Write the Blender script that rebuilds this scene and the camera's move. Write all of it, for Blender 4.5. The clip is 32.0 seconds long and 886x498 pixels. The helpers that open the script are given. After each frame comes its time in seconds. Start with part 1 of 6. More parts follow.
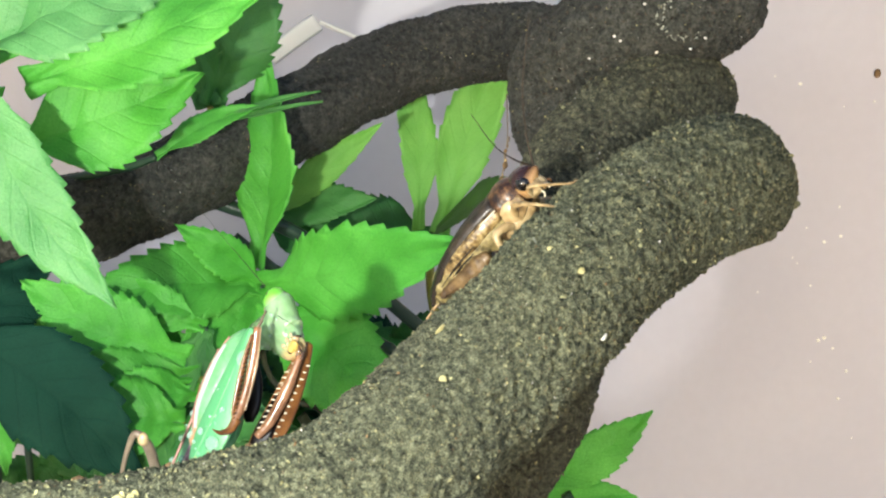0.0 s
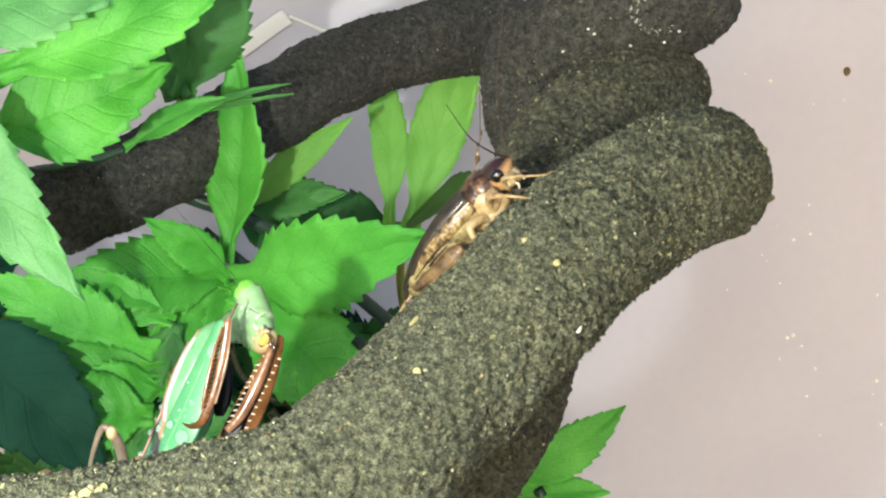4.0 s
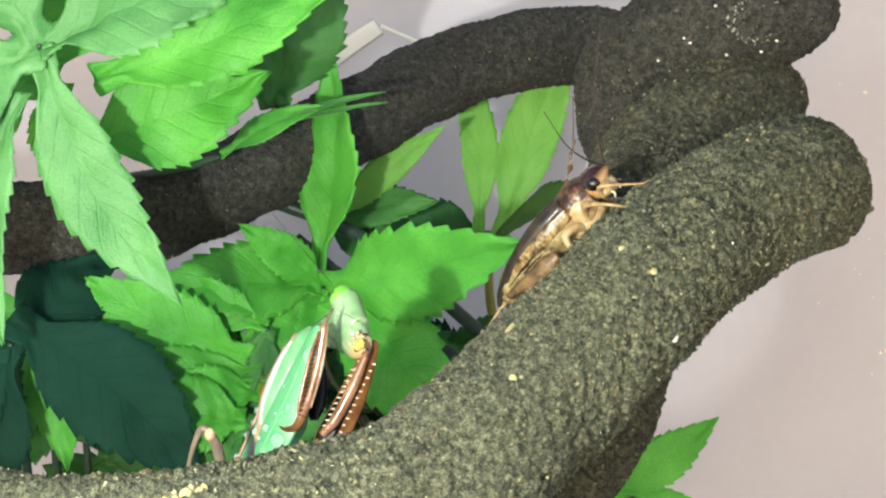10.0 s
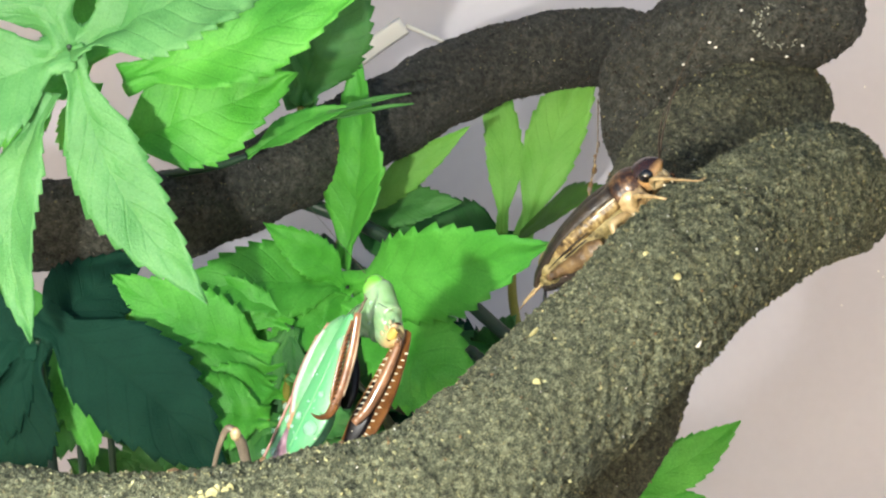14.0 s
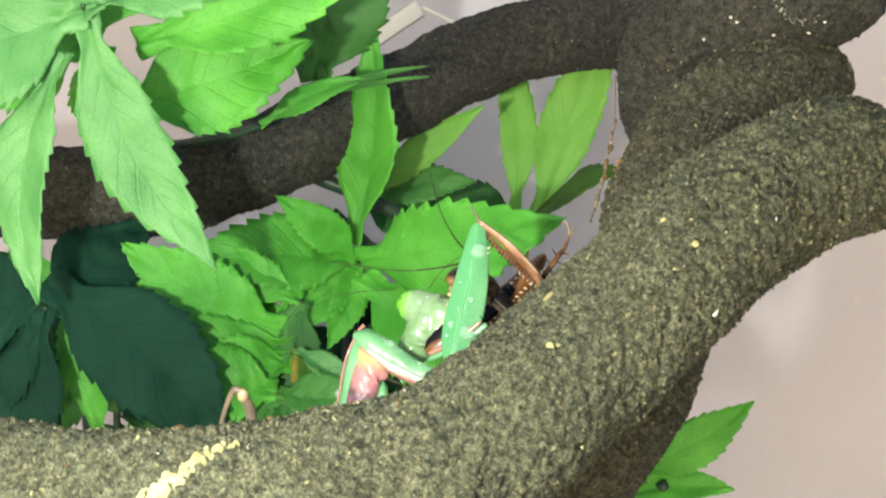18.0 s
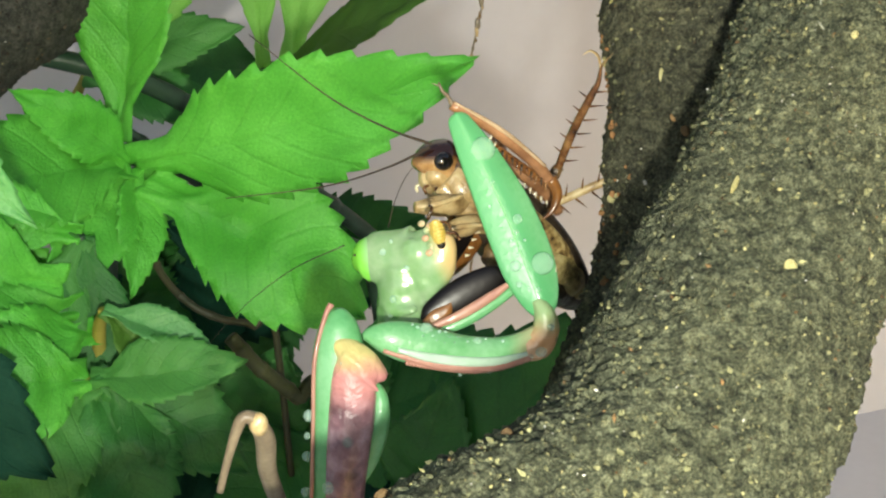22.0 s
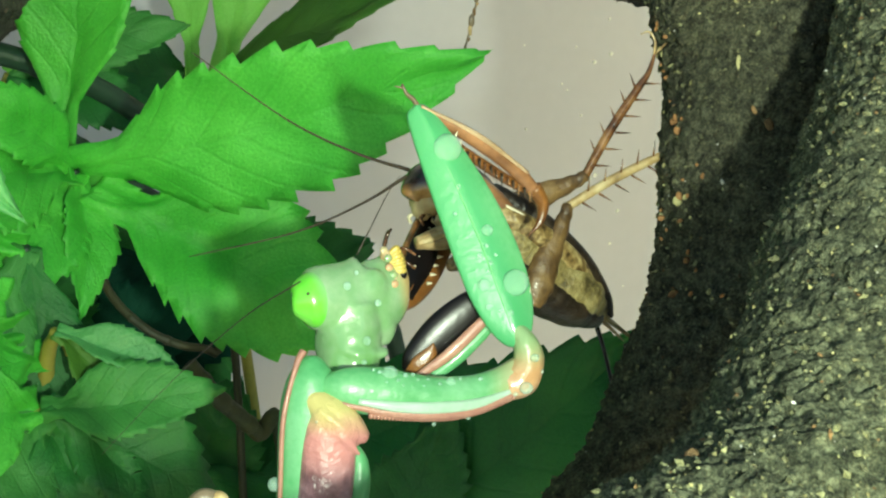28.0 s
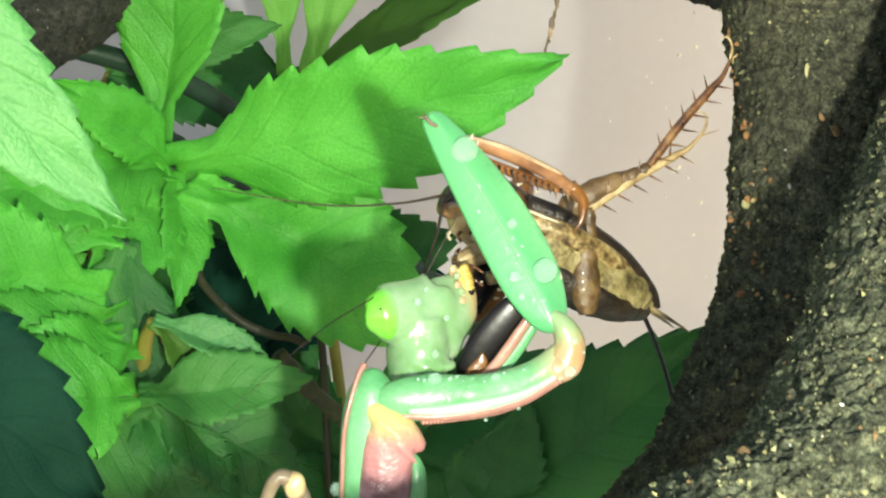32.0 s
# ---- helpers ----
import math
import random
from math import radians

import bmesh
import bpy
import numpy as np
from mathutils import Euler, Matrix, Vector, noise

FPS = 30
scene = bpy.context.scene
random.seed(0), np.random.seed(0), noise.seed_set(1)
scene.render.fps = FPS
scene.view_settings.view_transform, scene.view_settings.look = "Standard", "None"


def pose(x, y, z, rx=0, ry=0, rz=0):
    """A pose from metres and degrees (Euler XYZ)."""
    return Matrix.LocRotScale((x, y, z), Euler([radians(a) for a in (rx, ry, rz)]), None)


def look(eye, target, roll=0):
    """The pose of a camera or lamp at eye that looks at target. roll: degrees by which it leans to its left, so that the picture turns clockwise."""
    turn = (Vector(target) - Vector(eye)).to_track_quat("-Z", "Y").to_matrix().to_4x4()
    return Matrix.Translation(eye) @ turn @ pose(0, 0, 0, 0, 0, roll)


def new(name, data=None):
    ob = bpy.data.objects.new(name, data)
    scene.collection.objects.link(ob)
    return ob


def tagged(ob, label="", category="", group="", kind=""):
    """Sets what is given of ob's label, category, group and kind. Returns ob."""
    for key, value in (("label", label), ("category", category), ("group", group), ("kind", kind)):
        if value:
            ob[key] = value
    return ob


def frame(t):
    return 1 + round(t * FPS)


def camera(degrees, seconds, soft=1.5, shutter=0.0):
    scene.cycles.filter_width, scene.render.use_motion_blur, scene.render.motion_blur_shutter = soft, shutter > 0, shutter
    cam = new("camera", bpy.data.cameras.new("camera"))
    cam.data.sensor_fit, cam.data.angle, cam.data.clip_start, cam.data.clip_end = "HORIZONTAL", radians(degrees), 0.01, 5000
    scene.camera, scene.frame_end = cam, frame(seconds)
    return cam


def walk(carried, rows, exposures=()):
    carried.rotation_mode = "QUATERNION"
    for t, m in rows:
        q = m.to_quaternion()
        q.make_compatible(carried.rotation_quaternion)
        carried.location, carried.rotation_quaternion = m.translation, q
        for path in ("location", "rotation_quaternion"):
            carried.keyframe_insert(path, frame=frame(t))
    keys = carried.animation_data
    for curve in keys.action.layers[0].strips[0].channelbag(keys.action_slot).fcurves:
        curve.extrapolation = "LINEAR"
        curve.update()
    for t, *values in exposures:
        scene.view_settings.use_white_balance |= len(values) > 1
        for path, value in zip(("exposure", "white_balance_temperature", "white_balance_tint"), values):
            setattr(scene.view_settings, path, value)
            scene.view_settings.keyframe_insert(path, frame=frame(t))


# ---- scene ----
cam = camera(35.1, 32.0, 2.2, 0.3)
PATH = [
    (0, (0.00000, 0.00000, 0.25000), (0.0000, 1.9319, -0.2676), 0.00),
    (0.5, (-0.00058, 0.00139, 0.24871), (0.0210, 1.9326, -0.2710), 0.01),
    (1, (-0.00057, 0.00035, 0.24944), (0.0257, 1.9289, -0.2797), -0.00),
    (1.5, (-0.00045, 0.00053, 0.24899), (0.0236, 1.9280, -0.2842), -0.21),
    (2, (-0.00049, 0.00070, 0.24919), (0.0232, 1.9266, -0.2895), -0.26),
    (2.5, (-0.00097, 0.00105, 0.24873), (0.0269, 1.9273, -0.2888), -0.15),
    (3, (-0.00077, 0.00071, 0.24886), (0.0282, 1.9296, -0.2788), -0.01),
    (3.5, (-0.00099, 0.00149, 0.24840), (0.0416, 1.9322, -0.2716), 0.40),
    (5.5, (-0.00092, 0.00161, 0.24818), (0.0528, 1.9358, -0.2579), 0.61),
    (6, (-0.00116, 0.00162, 0.24817), (0.0520, 1.9371, -0.2528), 0.75),
    (6.5, (-0.00151, 0.00234, 0.24715), (0.0381, 1.9372, -0.2576), 0.85),
    (7, (-0.00181, 0.00073, 0.24830), (0.0103, 1.9358, -0.2571), 0.61),
    (7.5, (-0.00172, 0.00108, 0.24817), (-0.0149, 1.9338, -0.2661), 0.53),
    (8, (-0.00202, 0.00067, 0.24828), (-0.0268, 1.9338, -0.2638), 0.50),
    (8.5, (-0.00225, 0.00049, 0.24890), (-0.0412, 1.9334, -0.2632), 0.18),
    (9, (-0.00272, 0.00055, 0.24875), (-0.0569, 1.9351, -0.2560), -0.02),
    (9.5, (-0.00275, 0.00042, 0.24897), (-0.0649, 1.9369, -0.2471), 0.09),
    (10, (-0.00303, 0.00080, 0.24789), (-0.0708, 1.9357, -0.2537), 0.27),
    (10.5, (-0.00283, 0.00148, 0.24817), (-0.0647, 1.9329, -0.2672), 0.62),
    (11, (-0.00274, 0.00031, 0.24836), (-0.0609, 1.9296, -0.2755), 0.99),
    (11.5, (-0.00330, 0.00028, 0.24892), (-0.0577, 1.9264, -0.2868), 1.09),
    (12, (-0.00288, 0.00012, 0.24914), (-0.0670, 1.9271, -0.2825), 1.04),
    (12.5, (-0.00312, -0.00018, 0.24934), (-0.0797, 1.9292, -0.2719), 0.91),
    (13, (-0.00292, -0.00021, 0.24929), (-0.0965, 1.9322, -0.2578), 0.60),
    (13.5, (-0.00340, 0.00007, 0.24899), (-0.1008, 1.9330, -0.2553), 0.51),
    (14, (-0.00346, -0.00022, 0.24933), (-0.1019, 1.9315, -0.2594), 0.53),
    (14.5, (-0.00332, -0.00047, 0.24980), (-0.1079, 1.9308, -0.2593), 0.44),
    (16.5, (-0.00374, -0.00110, 0.25007), (-0.1276, 1.9361, -0.2313), -0.12),
    (17, (-0.00343, -0.00055, 0.24852), (-0.1162, 1.9359, -0.2388), -0.07),
    (17.5, (-0.00269, -0.00104, 0.24795), (-0.1137, 1.9339, -0.2455), 0.53),
    (18, (-0.00403, 0.00115, 0.24333), (-0.1160, 1.9334, -0.2606), 1.65),
    (18.5, (-0.01004, 0.00847, 0.23175), (-0.0948, 1.9290, -0.3201), 1.75),
    (18.7, (-0.01624, 0.01580, 0.22633), (-0.0684, 1.9255, -0.3655), 1.47),
    (19, (-0.02087, 0.02938, 0.22936), (0.0814, 1.9271, -0.3938), 0.89),
    (19.5, (-0.03521, 0.05110, 0.22777), (0.2470, 1.9439, -0.3532), 0.98),
    (20, (-0.04503, 0.07096, 0.23125), (0.3467, 1.9462, -0.3431), -1.29),
    (20.5, (-0.05383, 0.07712, 0.22816), (0.4178, 1.9316, -0.3535), -1.93),
    (21, (-0.05504, 0.07838, 0.23125), (0.4476, 1.9058, -0.4074), -2.62),
    (21.5, (-0.05556, 0.07937, 0.23069), (0.4839, 1.8697, -0.4791), -2.46),
    (22, (-0.05478, 0.08065, 0.23033), (0.5141, 1.8470, -0.5155), -2.13),
    (22.5, (-0.05440, 0.08144, 0.22972), (0.5329, 1.8419, -0.5158), -1.77),
    (23, (-0.05428, 0.08330, 0.22918), (0.5524, 1.8423, -0.5041), -1.77),
    (23.5, (-0.05749, 0.08646, 0.22875), (0.5875, 1.8406, -0.4833), -1.62),
    (24, (-0.05585, 0.09529, 0.22135), (0.5840, 1.8733, -0.4339), -0.37),
    (24.5, (-0.04328, 0.11119, 0.21429), (0.5574, 1.9100, -0.4210), 0.55),
    (25, (-0.04258, 0.11385, 0.21364), (0.5535, 1.8958, -0.4715), 0.64),
    (25.5, (-0.04336, 0.11340, 0.21342), (0.5613, 1.8868, -0.4862), 0.88),
    (27.5, (-0.06664, 0.10008, 0.21871), (0.7136, 1.8079, -0.4701), 1.65),
    (28, (-0.06866, 0.10274, 0.22000), (0.7336, 1.8032, -0.4618), 1.02),
    (28.5, (-0.06936, 0.10160, 0.21951), (0.7507, 1.7941, -0.4608), 1.21),
    (29, (-0.06717, 0.10084, 0.22209), (0.7505, 1.7858, -0.4796), 0.69),
    (29.5, (-0.07001, 0.09735, 0.22371), (0.7616, 1.7721, -0.4859), 0.61),
    (30, (-0.07074, 0.09693, 0.22365), (0.7645, 1.7699, -0.4861), 1.00),
    (30.5, (-0.07045, 0.09989, 0.22125), (0.7529, 1.7871, -0.4683), 1.67),
    (31, (-0.06956, 0.09911, 0.22112), (0.7377, 1.7945, -0.4673), 1.79),
    (31.5, (-0.06833, 0.09724, 0.21710), (0.6417, 1.8484, -0.4381), 1.58),
    (32, (-0.06974, 0.09745, 0.22350), (0.6127, 1.8405, -0.4807), 0.15),
]
walk(cam, [(t, look(eye, target, roll)) for t, eye, target, roll in PATH],
     [(0, 0.32, 6300, 9), (17.5, 0.22, 6500, 9), (18.5, 0.30, 7050, 8), (19.0, 0.42, 7250, 8), (20.5, 0.40, 7150, 7), (22.0, 0.06, 6900, 2), (22.5, 0.06, 6900, 1), (24.0, 0.10, 6850, -4), (25.0, -0.04, 6800, -6), (27.5, 0.0, 6700, -18), (28, 0.04, 6700, -21), (29, 0.34, 6700, -17), (30, 0.26, 6700, -9), (32, 0.40, 6800, -2)])

# ---- light ----
world = bpy.data.worlds.new("world")
world.use_nodes = True
scene.world = world
sky = world.node_tree.nodes.new("ShaderNodeTexSky")
sky.sky_type, sky.sun_disc = "NISHITA", False
sky.sun_elevation, sky.sun_rotation = radians(18), radians(191)
world.node_tree.links.new(sky.outputs[0], world.node_tree.nodes["Background"].inputs[0])
world.node_tree.nodes["Background"].inputs[1].default_value = 0.19
# the hand torch beside the lens, the one hard light of the place
torch_data = bpy.data.lights.new("torch", "POINT")
torch_data.energy, torch_data.shadow_soft_size, torch_data.color = 1.35, 0.003, (1.0, 0.98, 0.92)
torch_lamp = new("torch", torch_data)
torch_lamp.location = (-0.056, 0.060, 0.220)

CM = 0.01


# ---- materials ----
def material(name, colours, scale=60.0, rough=0.6, bump=0.3, fine=400.0, metal=0.0, spec=0.5, vary=0.0, translucent=0.0, coat=0.0, big=0.0, veins=0.0, detail=4, gritty=0.5, island=0.0, deep=0.0, low=0.30, high=0.72):
    """Noise between two or three colours at a coarse and a fine scale, with bump from the fine one. Scales are per metre."""
    m = bpy.data.materials.new(name)
    m.use_nodes = True
    nt = m.node_tree
    n, l = nt.nodes, nt.links
    b = n["Principled BSDF"]
    b.inputs["Roughness"].default_value, b.inputs["Metallic"].default_value = rough, metal
    b.inputs["Specular IOR Level"].default_value = spec
    b.inputs["Coat Weight"].default_value = coat
    b.inputs["Coat Roughness"].default_value = 0.12
    co = n.new("ShaderNodeTexCoord")
    a = n.new("ShaderNodeTexNoise")
    a.inputs["Scale"].default_value, a.inputs["Detail"].default_value, a.inputs["Roughness"].default_value = scale, detail, gritty
    l.new(co.outputs["Object"], a.inputs["Vector"])
    f = n.new("ShaderNodeTexNoise")
    f.inputs["Scale"].default_value, f.inputs["Detail"].default_value = fine, 5
    l.new(co.outputs["Object"], f.inputs["Vector"])
    ramp = n.new("ShaderNodeValToRGB")
    cr = ramp.color_ramp
    cr.elements[0].position, cr.elements[1].position = low, high
    cr.elements[0].color, cr.elements[1].color = (*colours[0], 1), (*colours[-1], 1)
    if len(colours) == 3:
        cr.elements.new(0.5).color = (*colours[1], 1)
    mix = n.new("ShaderNodeMath")
    mix.operation = "MULTIPLY_ADD"
    mix.inputs[1].default_value, mix.inputs[2].default_value = 0.35, -0.175
    l.new(f.outputs[0], mix.inputs[0])
    add = n.new("ShaderNodeMath")
    l.new(a.outputs[0], add.inputs[0])
    l.new(mix.outputs[0], add.inputs[1])
    l.new(add.outputs[0], ramp.inputs[0])
    col = ramp.outputs[0]
    if vary:
        info = n.new("ShaderNodeObjectInfo")
        hsv = n.new("ShaderNodeHueSaturation")
        mr = n.new("ShaderNodeMapRange")
        mr.inputs[3].default_value, mr.inputs[4].default_value = 1 - vary, 1 + vary
        l.new(info.outputs["Random"], mr.inputs[0])
        l.new(mr.outputs[0], hsv.inputs["Value"])
        l.new(col, hsv.inputs["Color"])
        col = hsv.outputs[0]
    if island:
        geo = n.new("ShaderNodeNewGeometry")
        hi = n.new("ShaderNodeHueSaturation")
        mi = n.new("ShaderNodeMapRange")
        mi.inputs[3].default_value, mi.inputs[4].default_value = 1 - island, 1 + island
        l.new(geo.outputs["Random Per Island"], mi.inputs[0])
        l.new(mi.outputs[0], hi.inputs["Value"])
        l.new(col, hi.inputs["Color"])
        col = hi.outputs[0]
    if big:
        g = n.new("ShaderNodeTexNoise")
        g.inputs["Scale"].default_value, g.inputs["Detail"].default_value = 55, 3
        l.new(co.outputs["Object"], g.inputs["Vector"])
        gm = n.new("ShaderNodeMapRange")
        gm.inputs[1].default_value, gm.inputs[2].default_value = 0.3, 0.7
        gm.inputs[3].default_value, gm.inputs[4].default_value = 1 - big, 1 + big
        l.new(g.outputs[0], gm.inputs[0])
        hs = n.new("ShaderNodeHueSaturation")
        l.new(gm.outputs[0], hs.inputs["Value"])
        l.new(col, hs.inputs["Color"])
        col = hs.outputs[0]
    vein = None
    if veins:
        uv = n.new("ShaderNodeUVMap")
        sep = n.new("ShaderNodeSeparateXYZ")
        l.new(uv.outputs[0], sep.inputs[0])
        ab = n.new("ShaderNodeMath")
        ab.operation = "ABSOLUTE"
        l.new(sep.outputs[1], ab.inputs[0])
        q = n.new("ShaderNodeMath")
        q.operation = "MULTIPLY_ADD"
        q.inputs[1].default_value = -0.22
        l.new(ab.outputs[0], q.inputs[0])
        l.new(sep.outputs[0], q.inputs[2])
        wob = n.new("ShaderNodeMath")
        wob.operation = "MULTIPLY_ADD"
        wob.inputs[1].default_value = 0.05
        l.new(a.outputs[0], wob.inputs[0])
        l.new(q.outputs[0], wob.inputs[2])
        k = n.new("ShaderNodeMath")
        k.operation = "MULTIPLY"
        k.inputs[1].default_value = 58.0
        l.new(wob.outputs[0], k.inputs[0])
        sn = n.new("ShaderNodeMath")
        sn.operation = "SINE"
        l.new(k.outputs[0], sn.inputs[0])
        pw = n.new("ShaderNodeMapRange")
        pw.inputs[1].default_value, pw.inputs[2].default_value = 0.8, 1.0
        l.new(sn.outputs[0], pw.inputs[0])
        rib = n.new("ShaderNodeMapRange")
        rib.inputs[1].default_value, rib.inputs[2].default_value = 0.07, 0.0
        l.new(ab.outputs[0], rib.inputs[0])
        mx = n.new("ShaderNodeMath")
        mx.operation = "MAXIMUM"
        l.new(pw.outputs[0], mx.inputs[0])
        l.new(rib.outputs[0], mx.inputs[1])
        vein = mx.outputs[0]
        vm = n.new("ShaderNodeMapRange")
        vm.inputs[3].default_value, vm.inputs[4].default_value = 1.0, 1 - veins
        l.new(vein, vm.inputs[0])
        hv = n.new("ShaderNodeHueSaturation")
        l.new(vm.outputs[0], hv.inputs["Value"])
        l.new(col, hv.inputs["Color"])
        col = hv.outputs[0]
    l.new(col, b.inputs["Base Color"])
    bp = n.new("ShaderNodeBump")
    bp.inputs["Strength"].default_value, bp.inputs["Distance"].default_value = bump, 0.0006
    l.new(f.outputs[0], bp.inputs["Height"])
    l.new(bp.outputs[0], b.inputs["Normal"])
    if deep:
        b3 = n.new("ShaderNodeBump")
        b3.inputs["Strength"].default_value, b3.inputs["Distance"].default_value = 1.0, deep
        l.new(a.outputs[0], b3.inputs["Height"])
        l.new(bp.outputs[0], b3.inputs["Normal"])
        l.new(b3.outputs[0], b.inputs["Normal"])
    if vein is not None:
        b2 = n.new("ShaderNodeBump")
        b2.invert = True
        b2.inputs["Strength"].default_value, b2.inputs["Distance"].default_value = 0.22, 0.0006
        l.new(vein, b2.inputs["Height"])
        l.new(bp.outputs[0], b2.inputs["Normal"])
        l.new(b2.outputs[0], b.inputs["Normal"])
    if translucent:
        tr = n.new("ShaderNodeBsdfTranslucent")
        ms = n.new("ShaderNodeMixShader")
        ms.inputs[0].default_value = translucent
        l.new(col, tr.inputs[0])
        l.new(b.outputs[0], ms.inputs[1])
        l.new(tr.outputs[0], ms.inputs[2])
        l.new(ms.outputs[0], n["Material Output"].inputs[0])
    return m


BARK = material("bark", [(0.016, 0.020, 0.011), (0.142, 0.155, 0.088), (0.50, 0.52, 0.31)], 850, 0.8, 1.0, 4200, spec=0.4, big=0.16, low=0.37, high=0.67, detail=8, gritty=0.85, deep=0.0012)
# darker copy of the bark: the torch's fall-off is put into the colour
BARK_DIMMED = material("bark_dimmed", [(0.016, 0.017, 0.010), (0.108, 0.108, 0.064), (0.34, 0.335, 0.20)], 850, 0.8, 1.0, 4200, spec=0.4, big=0.16, low=0.37, high=0.67, detail=8, gritty=0.85, deep=0.0012)
CRUMB = material("bark_crumb", [(0.055, 0.056, 0.025), (0.16, 0.16, 0.076), (0.31, 0.305, 0.15)], 900, 0.6, 0.6, 4200, spec=0.5, island=0.65)
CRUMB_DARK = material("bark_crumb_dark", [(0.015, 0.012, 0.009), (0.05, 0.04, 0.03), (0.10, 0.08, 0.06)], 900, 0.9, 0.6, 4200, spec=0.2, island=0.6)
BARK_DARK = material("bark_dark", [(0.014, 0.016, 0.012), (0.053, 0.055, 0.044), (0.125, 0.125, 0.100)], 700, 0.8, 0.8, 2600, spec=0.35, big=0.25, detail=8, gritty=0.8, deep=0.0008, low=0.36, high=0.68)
FLECK = material("fleck", [(0.22, 0.20, 0.07), (0.50, 0.46, 0.22)], 300, 0.8, 0.4, 2500, vary=0.2, island=0.5)
FLECK_BROWN = material("fleck_brown", [(0.08, 0.05, 0.02), (0.22, 0.13, 0.05)], 300, 0.8, 0.4, 2500, vary=0.2, island=0.5)
CORK = material("cork", [(0.20, 0.13, 0.09), (0.36, 0.26, 0.19)], 260, 0.85, 0.6, 1800)
FLECK_RUST = material("fleck_rust", [(0.16, 0.075, 0.025), (0.36, 0.19, 0.07)], 300, 0.8, 0.4, 2500, vary=0.25)
FLECK_CHALK = material("fleck_chalk", [(0.26, 0.28, 0.21), (0.46, 0.47, 0.38)], 300, 0.8, 0.3, 2500)
FLECK_WHITE = material("fleck_white", [(0.6, 0.58, 0.48), (0.8, 0.78, 0.7)], 300, 0.8, 0.3, 2500)
LEAF = material("leaf_fabric", [(0.07, 0.36, 0.035), (0.105, 0.47, 0.05), (0.17, 0.62, 0.085)], 75, 0.5, 0.35, 2600, vary=0.12, translucent=0.25, veins=0.035)
LEAF_PALE = material("leaf_fabric_pale", [(0.070, 0.275, 0.064), (0.108, 0.345, 0.095), (0.165, 0.44, 0.140)], 75, 0.45, 0.35, 2600, vary=0.08, translucent=0.22, veins=0.035)
# dark copy of the leaf fabric, with shade put into the colour
LEAF_SHADED = material("leaf_fabric_shaded", [(0.02, 0.12, 0.02), (0.04, 0.20, 0.03)], 90, 0.6, 0.3, 2600, vary=0.15, translucent=0.15, veins=0.05)
# leaf fabric at about half brightness, half shade painted into the green
LEAF_DIM = material("leaf_fabric_dim", [(0.04, 0.17, 0.03), (0.075, 0.27, 0.05)], 70, 0.6, 0.3, 2600, vary=0.1, translucent=0.2, veins=0.05)
# near-black teal: the vine's deep shadow is put into this leaf colour
LEAF_TEAL_SHADED = material("leaf_fabric_teal_shaded", [(0.004, 0.036, 0.02), (0.009, 0.058, 0.032)], 70, 0.8, 0.3, 2600, spec=0.2, vary=0.15, translucent=0.1, veins=0.05)
LEAF_OLIVE = material("leaf_fabric_olive", [(0.06, 0.17, 0.02), (0.10, 0.25, 0.03)], 70, 0.6, 0.3, 2600, vary=0.1, translucent=0.3, veins=0.035)
LEAF_LIME = material("leaf_fabric_lime", [(0.19, 0.52, 0.07), (0.29, 0.66, 0.13)], 70, 0.6, 0.3, 2600, vary=0.1, translucent=0.3, veins=0.035)
STEM_DARK = material("stem_dark", [(0.008, 0.03, 0.014), (0.02, 0.055, 0.025)], 100, 0.45, 0.2, 900)
STEM_OLIVE = material("stem_olive", [(0.016, 0.024, 0.006), (0.055, 0.060, 0.012)], 90, 0.6, 0.3, 900)
STEM_BROWN = material("stem_brown", [(0.016, 0.021, 0.006), (0.042, 0.042, 0.012)], 90, 0.6, 0.3, 900)
STEM_YELLOW = material("stem_yellow", [(0.15, 0.17, 0.02), (0.27, 0.25, 0.04)], 90, 0.6, 0.2, 900)
WALL = material("wall_plastic", [(0.545, 0.530, 0.560), (0.60, 0.585, 0.615)], 14, 0.45, 0.05, 300, spec=0.35)
# pale colour of the wall's painted reflections and of its dried water spots
GLINT_AND_SPOT = material("wall_glint_and_spot", [(0.85, 0.84, 0.74), (0.9, 0.89, 0.8)], 60, 0.3, 0.05, 300)
SUBSTRATE = material("substrate", [(0.02, 0.014, 0.009), (0.06, 0.042, 0.026)], 90, 0.9, 0.9, 700)
M_GREEN = material("mantis_green", [(0.08, 0.30, 0.10), (0.13, 0.38, 0.15), (0.20, 0.46, 0.22)], 130, 0.4, 0.12, 1800, coat=0.35)
M_PALE = material("mantis_pale", [(0.17, 0.40, 0.13), (0.30, 0.49, 0.23), (0.50, 0.60, 0.40)], 260, 0.3, 0.25, 1800, coat=0.6)
M_EYE = material("mantis_eye", [(0.13, 0.50, 0.03), (0.22, 0.62, 0.07)], 120, 0.2, 0.02, 900, coat=0.6)
M_PINK = material("mantis_pink", [(0.36, 0.16, 0.12), (0.52, 0.28, 0.20)], 300, 0.4, 0.2, 1500, coat=0.3)
M_ORANGE = material("mantis_orange", [(0.10, 0.035, 0.008), (0.27, 0.115, 0.03)], 240, 0.3, 0.15, 1500, coat=0.5)
M_BROWN = material("mantis_brown", [(0.14, 0.06, 0.025), (0.36, 0.18, 0.085)], 260, 0.28, 0.15, 1500, coat=0.6)
